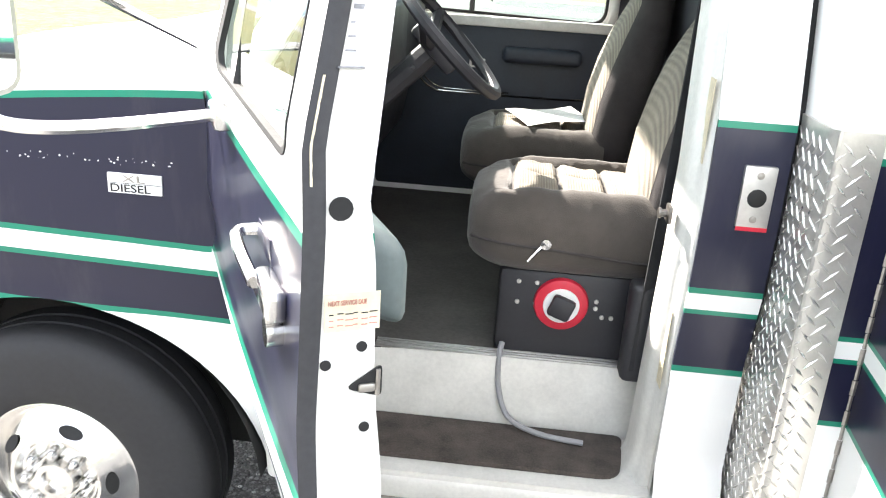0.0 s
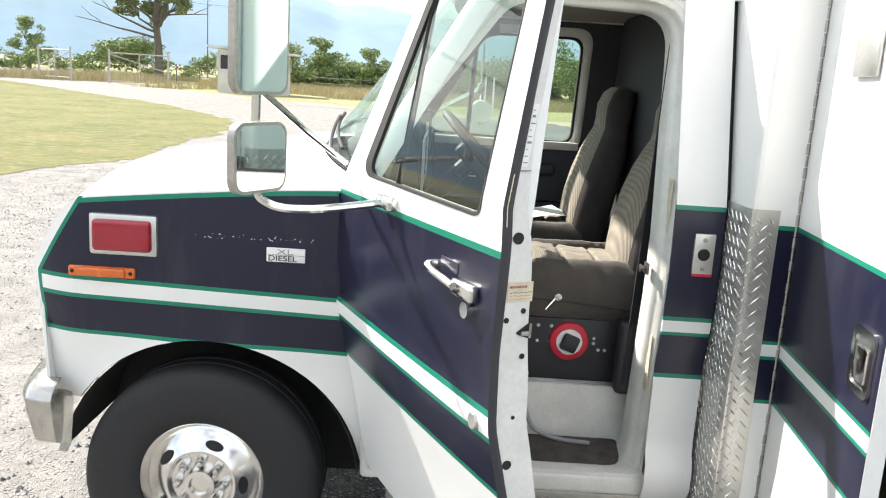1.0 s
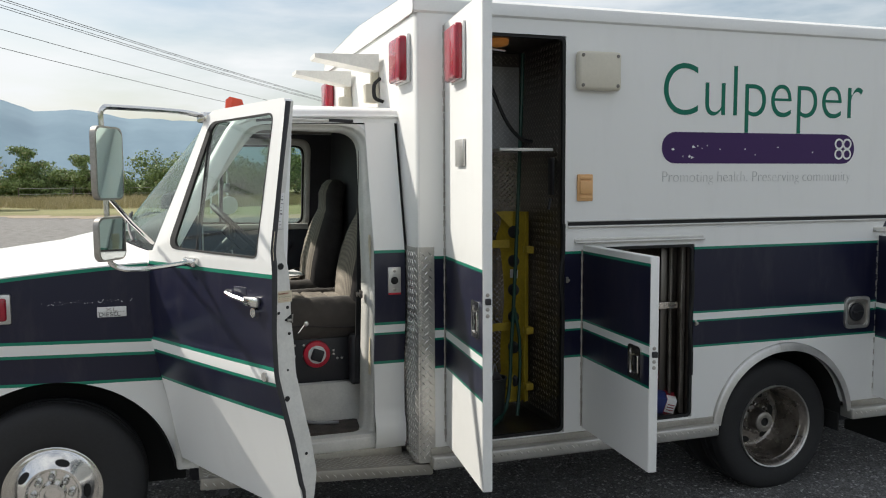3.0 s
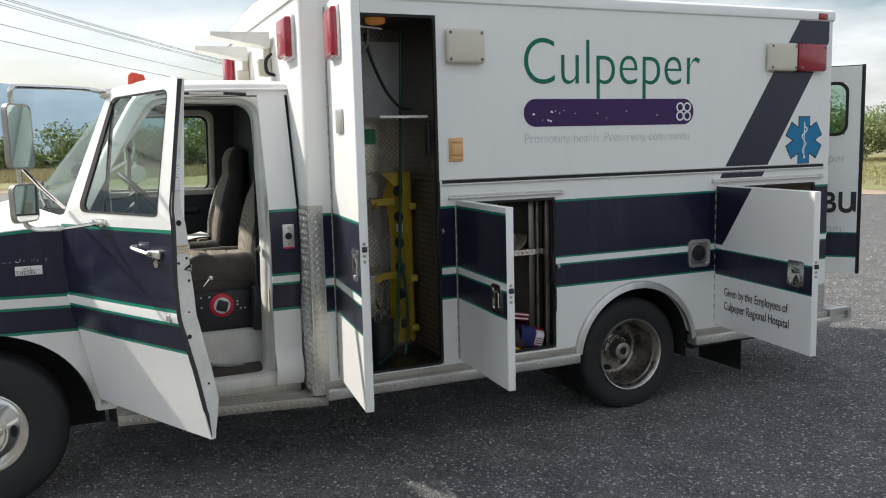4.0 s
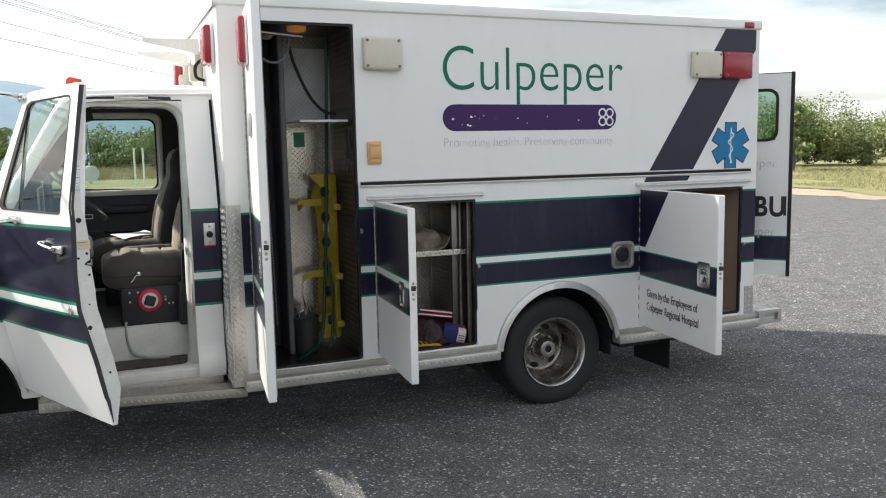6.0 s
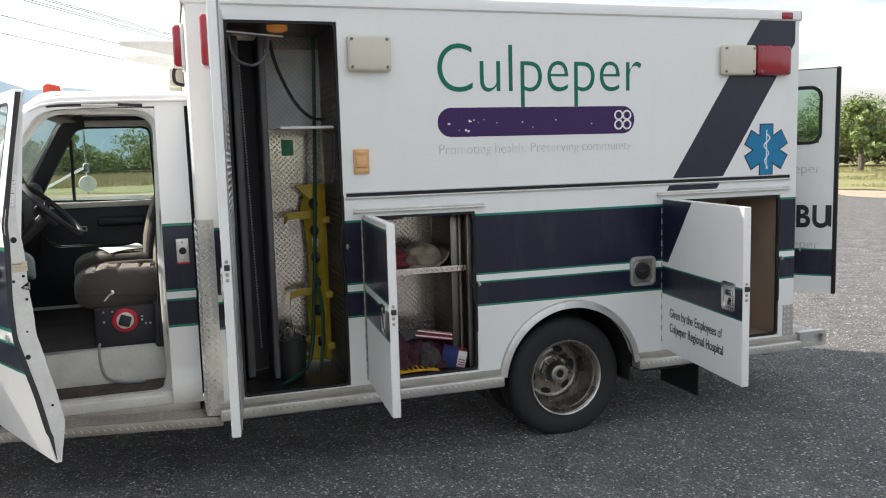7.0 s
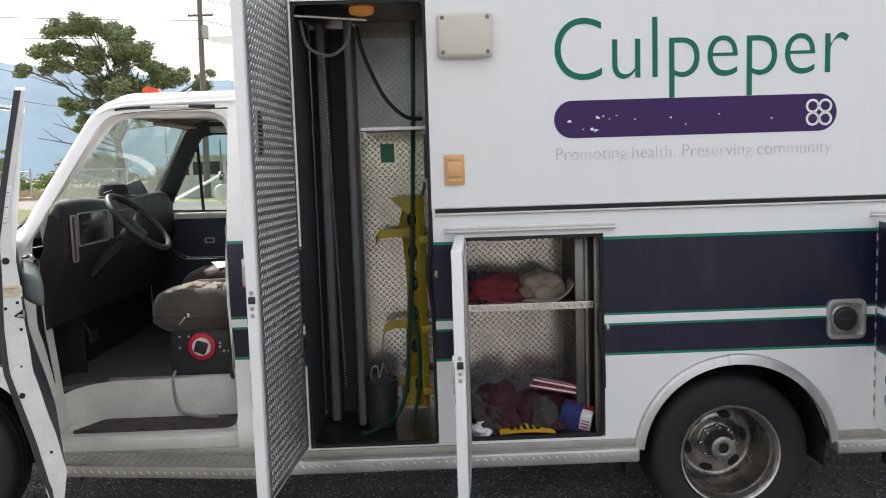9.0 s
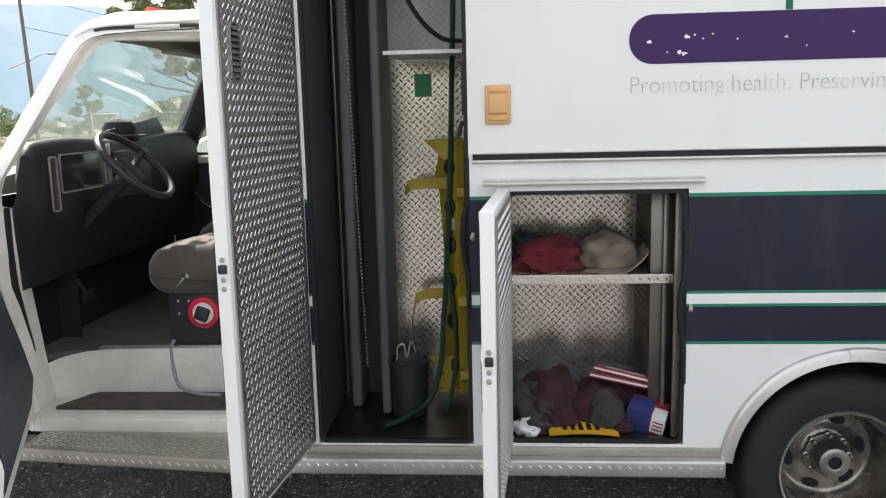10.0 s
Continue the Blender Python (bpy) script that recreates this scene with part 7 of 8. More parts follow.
def cloth(name, centre, size, seed, material, label, category="cloth", fold=0.35):
    return tagged(quick(name, material, None, lambda bm: rumple(bm, centre, size, seed, fold), angle=70), label, category)


# the low locker's shelf and posts
shelf = quick("locker_shelf", "sheet_bright", low_locker, lambda bm: [box(bm, (2.702, 0.105, 1.135), (3.346, 0.112, 1.172), 0.002), box(bm, (2.702, 0.112, 1.160), (3.266, 0.55, 1.166))], "treadplate shelf", smooth=False)
lugs(shelf, (2.705, 0.1045, 1.137), (1, 0, 0), (0, 0, 1), 0.635, 0.033, "lug_door", 0.0235, 0.022)
# Boxing uses the shade-toned sheet; its own dirt smears lie on top.
boxing = quick("side_boxing", "sheet_dim", low_locker, lambda bm: box(bm, (3.268, 0.165, 0.518), (3.374, 0.558, 1.513), 0.002), "dirty treadplate boxing darkened to stand for shade")
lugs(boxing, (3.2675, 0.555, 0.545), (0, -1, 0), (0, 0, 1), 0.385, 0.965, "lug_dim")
for x0, x1, y in ((3.312, 3.328, 0.135), (3.345, 3.373, 0.075)):
    quick("channel_post", "channel", low_locker, lambda bm: box(bm, (x0, y, 0.518), (x1, y + 0.02, 1.512), 0.003), "aluminium shelf channel")
quick("top_rack", "steel", low_locker, lambda bm: [tube(bm, [(2.705, 0.54, 1.47), (3.02, 0.54, 1.47)], 0.005, 6), tube(bm, [(2.85, 0.53, 1.47), (2.85, 0.53, 1.45), (3.06, 0.53, 1.45), (3.06, 0.53, 1.49)], 0.005, 6)])
M["greyfilm"] = plain("grey_plastic_film", (0.13, 0.13, 0.135), 0.35, vary=0.3, scale=10, bump=0.2)
cloth("red_cloth", (2.86, 0.33, 1.166), (0.16, 0.13, 0.075), 3.1, "redcloth", "faded red cloth bundled on the locker shelf", fold=0.5)
cloth("teal_cloth", (2.79, 0.38, 1.166), (0.07, 0.10, 0.085), 9.4, "teal", "dull teal cloth beside the red bundle", fold=0.5)
cap = thing("canvas_cap", "worn tan canvas cap lying on the shelf", "cap")
quick("crown", "tancloth", cap, lambda bm: rumple(bm, (3.12, 0.33, 1.166), (0.115, 0.11, 0.085), 5.7, 0.42), angle=70)


def build_brim(bm):
    def at(u, v):
        a = -2.2 + 3.1 * u
        r = 0.085 + 0.115 * v
        curl = max(0.0, math.cos(a)) ** 2
        return Vector((3.125 + r * math.cos(a) * (1 - 0.22 * curl * v), 0.27 + r * 0.75 * math.sin(a), 1.171 + 0.105 * curl * v ** 1.7 + 0.006 * math.sin(5 * a) * v))
    sheet(bm, at, 26, 8, 0.006)


quick("brim", "tancloth", cap, build_brim)
cloth("dark_bag", (2.88, 0.27, 0.518), (0.14, 0.13, 0.13), 12.3, "maroon", "dark maroon nylon bag slumped on the floor", "bag", 0.45)
cloth("dark_jacket", (3.06, 0.27, 0.518), (0.13, 0.13, 0.10), 17.9, "maroon", "dark maroon jacket heaped in the locker", "jacket", 0.5)
cloth("black_bag", (2.81, 0.22, 0.518), (0.10, 0.10, 0.10), 21.5, "seat_dark", "black cloth bag on the locker floor", "bag", 0.5)
cloth("grey_sheet", (2.86, 0.46, 0.518), (0.17, 0.06, 0.135), 25.0, "greyfilm", "dull grey plastic sheet bunched at the back", "plastic sheet", 0.3)
cloth("grey_sheet", (3.12, 0.47, 0.518), (0.15, 0.05, 0.125), 28.0, "greyfilm", "dull grey plastic sheet bunched at the back", "plastic sheet", 0.3)
for k, (cx, cy, sx, mat) in enumerate(((2.80, 0.13, 0.06, "seat_dark"), (2.90, 0.15, 0.07, "maroon"), (3.10, 0.15, 0.06, "seat_dark"), (3.16, 0.16, 0.05, "maroon"), (2.77, 0.30, 0.06, "darkcloth"))):
    cloth("old_rag", (cx, cy, 0.518), (sx, 0.05, 0.045 + 0.02 * (k % 3)), 50.0 + 7 * k, mat, "dark crumpled rag on the locker floor", "rag", 0.6)
cloth("white_rag", (2.77, 0.11, 0.518), (0.05, 0.05, 0.035), 31.0, "paper", "crumpled white rag on the locker floor", "rag", 0.6)
M["boxred"] = plain("printed_red_card", (0.30, 0.02, 0.035), 0.5, vary=0.15, bump=0.03)
M["boxblue"] = plain("printed_blue_card", (0.03, 0.045, 0.17), 0.5, vary=0.15, bump=0.03)
M["tubplastic"] = plain("dark_green_grey_plastic", (0.022, 0.025, 0.024), 0.55, vary=0.25, scale=8, bump=0.1)
M["blockpaint"] = plain("faded_yellow_concrete", (0.50, 0.36, 0.10), 0.85, vary=0.3, scale=3, bump=0.3)
M["signyellow"] = plain("yellow_sign_paint", (0.66, 0.36, 0.02), 0.45, vary=0.15, bump=0.03)
carton = thing("carton", "red and blue printed card box lying tilted", "box", m=pose(3.265, 0.15, 0.575, 18, 12, -20))
quick("carton_body", "boxred", carton, lambda bm: box(bm, (-0.075, -0.05, -0.05), (0.075, 0.05, 0.055), 0.002))
quick("blue_face", "boxblue", carton, lambda bm: box(bm, (-0.077, -0.0515, -0.051), (0.02, 0.04, 0.0562), 0.002), "blue printed face")
quick("white_panel", "paper", carton, lambda bm: [box(bm, (0.022, -0.052, -0.03), (0.077, 0.0, 0.057), 0.001)], "white printed panel")
quick("print_bar", "boxred", carton, lambda bm: [box(bm, (0.03, -0.053, -0.015 + 0.018 * k), (0.07, -0.0521, -0.009 + 0.018 * k)) for k in range(3)], smooth=False)
for k, (dx, dz, rz) in enumerate(((0, 0, -14), (0.02, 0.026, -20))):
    flat = thing("flat_carton", "flat red and white card box on the pile", "box", "flat cartons", pose(3.17 + dx, 0.27, 0.69 + dz, -14, 8, rz))
    quick("carton_body", "boxred", flat, lambda bm: box(bm, (-0.12, -0.06, -0.011), (0.12, 0.06, 0.011), 0.002))
    quick("white_band", "paper", flat, lambda bm: [box(bm, (-0.121, -0.0612, -0.005), (0.121, 0.0, 0.0035), 0.001), box(bm, (-0.08, -0.04, 0.0112), (0.09, 0.0, 0.012))], "white printed band")
quick("carton_prop", "maroon", None, lambda bm: rumple(bm, (3.20, 0.33, 0.518), (0.13, 0.09, 0.10), 41.0, 0.3), angle=70)
bpy.data.objects["carton_prop"].name = "folded_blanket"
tagged(bpy.data.objects["folded_blanket"], "dark folded blanket under the card boxes", "blanket")
sign = thing("yellow_plate", "bent yellow sign plate with dark worn print", "sign", m=pose(3.00, 0.10, 0.535, 12, 3, 6))
quick("plate", "signyellow", sign, lambda bm: sheet(bm, lambda u, v: Vector((-0.14 + 0.28 * u, -0.045 + 0.11 * v * (1 - 0.5 * abs(2 * u - 1) ** 3), 0.012 * math.sin(3 * u))), 12, 4, 0.003))
quick("print_bars", "black_text", sign, lambda bm: [box(bm, (-0.085 + 0.033 * k, -0.02, 0.0125), (-0.068 + 0.033 * k, 0.025, 0.0155)) for k in range(5)], "dark worn print", smooth=False)
# canister and rags in the tall locker
can = thing("grey_canister", "dark grey plastic tub with rags and wire in it", "tub", m=Matrix.Translation((-0.025, 0.07, -0.029)))
quick("tub", "tubplastic", can, lambda bm: lathe(bm, [(0.0, 0.543), (0.075, 0.543), (0.088, 0.78), (0.094, 0.785), (0.094, 0.79), (0.084, 0.79), (0.074, 0.70), (0.0, 0.70)], (2.295, 0.27, 0), "z", 24))
quick("wire", "alu", can, lambda bm: tube(bm, smooth_path([(2.25, 0.25, 0.72), (2.25, 0.24, 0.84), (2.28, 0.24, 0.86), (2.29, 0.24, 0.80), (2.31, 0.25, 0.87), (2.33, 0.26, 0.82)]), 0.004, 5))
quick("rag", "seat_dark", can, lambda bm: rumple(bm, (2.30, 0.28, 0.74), (0.07, 0.07, 0.05), 6.0, 0.25), angle=70)
paper_m = pose(1.27, 1.55, 1.262, 4, -4, 24)
tagged(quick("paper_sheet", "paper", None, lambda bm: sheet(bm, lambda u, v: Vector((-0.14 + 0.28 * u, -0.11 + 0.22 * v, 0.008 * math.sin(4 * u + 2 * v))), 8, 6, 0.002), m=paper_m), "sheet of white paper lying on the passenger seat", "paper")
hose2 = thing("grey_flex", "grey flexible tube hanging over the sill into the step well", "tube")
quick("flex_run", "flex", hose2, lambda bm: tube(bm, smooth_path([(1.155, 0.50, 0.80), (1.15, 0.476, 0.77), (1.155, 0.468, 0.68), (1.19, 0.44, 0.60), (1.28, 0.41, 0.574), (1.40, 0.39, 0.572)]), 0.0085, 8))

belt = thing("seat_belt", "dark grey seat belt hanging beside the driver's seat", "seat belt")
quick("strap", "darkcloth", belt, lambda bm: sheet(bm, lambda u, v: Vector((1.535 - 0.045 * v + 0.04 * u, 0.40 - 0.02 * v + 0.015 * u, 2.06 - 1.25 * v)), 1, 12, 0.004))
quick("belt_cover", "darkplastic", belt, lambda bm: box(bm, (1.47, 0.385, 0.77), (1.545, 0.46, 1.05), 0.02, 3), "black belt reel cover")
# cab jamb and pedestal details
quick("striker", "greasy", door_jamb, lambda bm: [tube(bm, [(1.505, 0.235, 1.29), (1.478, 0.235, 1.29)], 0.009, 10), lathe(bm, [(0.0, 0.0), (0.013, 0.001), (0.013, 0.006), (0.0, 0.007)], (1.474, 0.235, 1.29), "x", 12), box(bm, (1.494, 0.212, 1.270), (1.503, 0.256, 1.310), 0.003)], "steel door striker")
for x, y, z0, z1 in ((1.541, 0.19, 1.42, 1.60), (1.536, 0.205, 0.86, 1.06)):
    quick("worn_label", "oldpaper", door_jamb, lambda bm: box(bm, (x, y, z0), (x + 0.002, y + 0.044, z1)), "yellowed peeling label", smooth=False)
for x, z in ((1.185, 0.985), (1.235, 0.985), (1.185, 0.925), (1.235, 0.925), (1.40, 0.945), (1.40, 0.925), (1.42, 0.90), (1.445, 0.90)):
    quick("pedestal_bolt", "alu", driver_seat, lambda bm: lathe(bm, [(0.007, 0.0), (0.006, -0.005), (0.0, -0.006)], (x, 0.509, z), "y", 8))
for y0, d in ((0.56, 1), (1.45, 1)):
    wiper = quick("wiper", "darkplastic", ambulance, lambda bm: tube(bm, smooth_path([screen_point((y0 - 0.35 + 0.12 * k) / 1.7, 0.02 + 0.05 * k) + Vector((-0.025, 0, 0.012)) for k in range(4)]), 0.008, 6), "black wiper arm")
    quick("wiper_blade", "rubber", wiper, lambda bm: tube(bm, [screen_point((y0 - 0.38 + 0.1 * k) / 1.7, 0.07 + 0.022 * k) + Vector((-0.014, 0, 0.01)) for k in range(6)], 0.007, 6))
quick("mud_flap", "rubber", ambulance, lambda bm: box(bm, (5.09, 0.14, 0.10), (5.10, 0.60, 0.46)), "black rubber mud flap")
# Rails and axles; the low boxes are unseen, added to block light underneath.
quick("chassis_and_blockers", "darkboard", ambulance, lambda bm: [box(bm, (-0.2, 0.75, 0.42), (5.75, 0.83, 0.58)), box(bm, (-0.4, 1.57, 0.42), (5.8, 1.65, 0.58)), tube(bm, [(4.01, 0.4, 0.39), (4.01, 2.0, 0.39)], 0.06, 10), tube(bm, [(0, 0.4, 0.36), (0, 2.0, 0.36)], 0.05, 8), box(bm, (2.3, 0.9, 0.30), (3.2, 1.5, 0.5), 0.03), box(bm, (1.0, 0.25, 0.30), (1.6, 0.6, 0.40), 0.02), box(bm, (1.75, 0.30, 0.27), (2.25, 1.5, 0.46), 0.03), box(bm, (2.4, 0.18, 0.30), (3.35, 0.74, 0.44), 0.04), box(bm, (4.7, 0.25, 0.28), (5.5, 1.6, 0.44), 0.04), box(bm, (0.62, 0.55, 0.27), (1.7, 1.9, 0.45), 0.03), tube(bm, [(0.4, 1.2, 0.42), (4.0, 1.2, 0.40)], 0.05, 10)], "dark chassis rails and axles with added light-blocking boxes", smooth=False)
for x in (0.75, 1.6, 2.6, 3.4, 4.7, 5.6):
    quick("step_bracket", "darkboard", ambulance, lambda bm: box(bm, (x, 0.07, 0.36), (x + 0.04, 0.7, 0.40)), smooth=False)

# the far mirror
far_mirror = quick("far_mirror", "chrome", ambulance, lambda bm: [tube(bm, smooth_path([(0.56, 2.27, 1.60), (0.72, 2.38, 1.70), (0.97, 2.50, 1.84)]), 0.011, 8), tube(bm, [(0.98, 2.50, 1.62), (0.98, 2.50, 2.28)], 0.008, 8), box(bm, (0.955, 2.485, 1.80), (1.0, 2.515, 1.87), 0.006)], "chrome mirror bracket")
# White colour stands in for the bright reflection in the mirror.
quick("mirror_disc", "old_white", far_mirror, lambda bm: lathe(bm, [(0.0, -0.030), (0.040, -0.026), (0.062, -0.014), (0.068, 0.0), (0.060, 0.006), (0.0, 0.008)], (0.985, 2.47, 1.705), "y", 24), "round mirror with its bright reflection put in as white")


# ---- trees, poles and buildings beyond ----
def leaf_material(name, dark, light, dry):
    n = Nodes(name)
    info = n.add("ShaderNodeNewGeometry")
    r = info.outputs["Random Per Island"]
    col = n.mix(r, rgb(dark), rgb(light))
    col = n.mix(n.math("GREATER_THAN", r, 0.93), col, rgb(dry))
    n.set(Base_Color=col, Roughness=0.6)
    n.set(Subsurface_Weight=0.0)
    return n.mat


M["leaf_far"] = leaf_material("hazy_far_leaves", (0.12, 0.175, 0.06), (0.27, 0.35, 0.12), (0.37, 0.36, 0.18))
M["leaf_tree"] = leaf_material("olive_summer_leaves", (0.10, 0.14, 0.06), (0.25, 0.30, 0.12), (0.36, 0.33, 0.16))
M["leaf_wood"] = leaf_material("yellow_green_leaves", (0.085, 0.115, 0.04), (0.23, 0.27, 0.09), (0.30, 0.29, 0.13))
M["straw"] = leaf_material("dry_grass_blades", (0.24, 0.21, 0.09), (0.46, 0.39, 0.22), (0.52, 0.43, 0.28))
M["verge"] = leaf_material("yellow_green_grass_blades", (0.17, 0.18, 0.06), (0.34, 0.31, 0.13), (0.42, 0.36, 0.20))
M["bark"] = plain("grey_brown_bark", (0.13, 0.115, 0.095), 0.95, vary=0.35, scale=3, bump=0.5, fine=20)
M["polewood"] = plain("weathered_pole_timber", (0.16, 0.13, 0.11), 0.9, vary=0.25, scale=2, bump=0.3, fine=30)
M["shedwall"] = plain("weathered_white_boards", (0.56, 0.55, 0.52), 0.8, vary=0.2, scale=1.5, bump=0.15, fine=12)
M["shedroof"] = plain("pale_metal_roof", (0.50, 0.52, 0.53), 0.5, 0.3, vary=0.15, scale=2, bump=0.1)
M["darkglass"] = plain("dark_window", (0.03, 0.035, 0.04), 0.15, vary=0.2, bump=0)
rng = np.random.default_rng(7)


def leaves_mesh(name, blobs, count, size, material, parent=None, flat=0.75):
    """Many small leaf clumps over lumpy crowns; blobs: (x, y, z, rx, ry, rz)."""
    blobs = np.array(blobs, float)
    w = blobs[:, 3] * blobs[:, 4] + blobs[:, 3] * blobs[:, 5]
    pick = rng.choice(len(blobs), count, p=w / w.sum())
    d = rng.normal(size=(count, 3))
    d /= np.linalg.norm(d, axis=1)[:, None]
    rad = 1 - 0.55 * rng.random(count) ** 2.2
    lump = 1 + 0.22 * np.sin(d[:, 0] * 5 + pick) * np.cos(d[:, 1] * 6 + pick * 2.0) + 0.15 * np.sin(d[:, 2] * 9 + pick)
    c = blobs[pick, :3] + d * blobs[pick, 3:] * (rad * lump)[:, None]
    c[:, 2] = np.maximum(c[:, 2], 0.15)
    n = d + rng.normal(scale=0.6, size=d.shape)
    n /= np.linalg.norm(n, axis=1)[:, None]
    a = np.cross(n, rng.normal(size=d.shape))
    a /= np.linalg.norm(a, axis=1)[:, None]
    b = np.cross(n, a)
    s = size * (0.6 + 0.8 * rng.random(count))[:, None]
    corners = np.stack([c - a * s, c - b * s * flat + n * s * 0.25, c + a * s, c + b * s * flat + n * s * 0.2], 1).reshape(-1, 3)
    me = bpy.data.meshes.new(name)
    me.from_pydata(corners.tolist(), [], np.arange(count * 4).reshape(-1, 4).tolist())
    me.materials.append(M[material])
    ob = new(name, me)
    if parent is not None:
        ob.parent = parent
    return ob


def branch(bm, p, q, r0, r1, wob, seed):
    pts = []
    for i in range(7):
        t = i / 6
        o = Vector((noise.noise((t * 3, seed, 0)), noise.noise((0, t * 3, seed)), 0)) * wob * math.sin(math.pi * min(1, t * 1.2) * 0.8)
        pts.append(Vector(p).lerp(Vector(q), t) + o)
    tube(bm, pts, r0, 8, taper=r1 / r0)


def tree(name, x, y, h, spread, label, count, seed, bare=0.25, size=0.3, limbs=9, kind="leaf_far"):
    """A broad tree: trunk, limbs and many leaf clumps with gaps."""
    t = thing(name, label, "tree")
    rr = random.Random(seed)
    crowns = []
    def wood(bm):
        branch(bm, (x, y, 0), (x + 0.3, y, h * 0.66), h * 0.045, h * 0.016, 0.25, seed)
        for k in range(limbs):
            f = k / limbs
            z0 = h * (bare + 0.45 * f)
            a = k * 2.4 + rr.uniform(-0.5, 0.5)
            reach = spread * (0.6 + 0.4 * rr.random()) * (1.0 - 0.45 * f ** 2)
            end = Vector((x + reach * math.cos(a), y + reach * math.sin(a), z0 + h * (0.06 + 0.20 * rr.random()) * (0.4 + f)))
            base = Vector((x + 0.2, y, z0))
            branch(bm, base, end, h * 0.015, h * 0.004, 0.7, seed + k)
            for s in range(4):
                c = base.lerp(end, 0.45 + 0.18 * s) + Vector([rr.uniform(-1, 1) * spread * 0.14 for _ in range(3)])
                r = spread * rr.uniform(0.10, 0.235)
                if k > 1 or s > 2:
                    crowns.append((c.x, c.y, c.z + h * 0.03, r, r, r * 0.62))
                if s % 2:
                    branch(bm, base.lerp(end, 0.5), c, h * 0.005, h * 0.002, 0.3, seed + k + s)
        for s in range(6):
            r = spread * rr.uniform(0.16, 0.26)
            crowns.append((x + rr.uniform(-0.35, 0.35) * spread, y + rr.uniform(-0.35, 0.35) * spread, h * rr.uniform(0.72, 0.92), r, r, r * 0.6))
    quick("trunk", "bark", t, wood, "grey-brown trunk and limbs")
    leaves_mesh("crown", crowns, count, size, kind, t)["label"] = "green leaf crown with gaps"
    return t


def polar(az, dist):
    return dist * math.sin(radians(az)), dist * math.cos(radians(az))


tx, ty = polar(-19.3, 100)
# lobes of the big tree's crown: sideways, height, radius
LOBES = ((-6.1, 19.0, 1.7), (-2.4, 18.9, 1.7), (-0.4, 19.0, 1.5), (2.4, 17.5, 1.9), (-7.8, 15.7, 1.8), (-9.4, 13.9, 1.4), (-4.9, 16.0, 1.8), (-1.0, 15.8, 2.2), (2.1, 15.3, 2.0), (-1.3, 13.0, 2.1), (4.9, 13.9, 1.8),
         (7.5, 13.4, 1.5), (9.8, 12.8, 1.2), (2.3, 12.8, 2.0), (-3.5, 10.8, 1.5), (-5.4, 9.7, 1.2), (0.5, 10.8, 1.8), (-4.0, 8.2, 1.2), (-1.0, 7.6, 1.5), (2.0, 8.4, 1.4))


def big_tree(x, y):
    """A broad tree with open lobes of foliage on long limbs, some of them bare."""
    t = thing("roadside_tree", "large broad-leaved tree with bare lower limbs beside the fence", "tree")
    rr = random.Random(7)
    side, deep = Vector((0.944, 0.330, 0)), Vector((-0.330, 0.944, 0))
    crowns = []
    def wood(bm):
        foot = Vector((x, y, 0))
        branch(bm, foot, foot + Vector((-0.3, 0, 12.5)), 0.56, 0.18, 0.4, 3)
        branch(bm, foot + Vector((0, 0, 6)), foot + side * 2.6 + Vector((0, 0, 14)), 0.34, 0.10, 0.5, 4)
        for k, (a, z, r) in enumerate(LOBES):
            a *= 0.86 if a < 0 else 0.96
            tip = foot + side * a + deep * rr.uniform(-4.5, 4.5) + Vector((0, 0, z))
            root = foot + Vector((0, 0, max(4.0, min(11.5, z - 1.5 - 0.45 * abs(a)))))
            branch(bm, root, tip, 0.16, 0.04, 0.9, 20 + k)
            for q in range(6):
                c = tip + side * rr.uniform(-1, 1) * r * 0.95 + deep * rr.uniform(-1, 1) * r + Vector((0, 0, rr.uniform(-0.7, 0.6) * r))
                g = r * rr.uniform(0.42, 0.74)
                crowns.append((c.x, c.y, c.z, g, g, g * 0.72))
                branch(bm, root.lerp(tip, 0.6), c, 0.06, 0.02, 0.3, 60 + 5 * k + q)
        for a, z, rise in ((-7.2, 7.2, 2.0), (-8.6, 5.8, 1.2), (5.4, 7.6, 0.4), (-6.0, 11.6, 2.4)):
            tip = foot + side * a + deep * rr.uniform(-2, 2) + Vector((0, 0, z + rise * 0.5))
            branch(bm, foot + Vector((0, 0, z - rise)), tip, 0.15, 0.03, 1.2, 90 + z)
            branch(bm, (foot + Vector((0, 0, z - rise))).lerp(tip, 0.7), tip + Vector((0.6, 0, 1.1)), 0.05, 0.02, 0.4, 95 + z)
    quick("trunk", "bark", t, wood, "grey-brown trunk and limbs")
    leaves_mesh("crown", crowns, 62000, 0.125, "leaf_tree", t)["label"] = "green leaf crown with gaps"


big_tree(tx, ty)
for az, dist, h, sp, n in ((-27, 120, 7, 3.5, 5000), (-8.6, 96, 6.0, 3.4, 5000), (-4.8, 92, 5.0, 3.2, 5000), (50.0, 54, 4.4, 2.0, 9000)):
    bx, by = polar(az, dist)
    tree("small_tree", bx, by, h, sp, "small green tree at the edge of the field", n, int(az * 10) % 97, 0.12, 0.11)


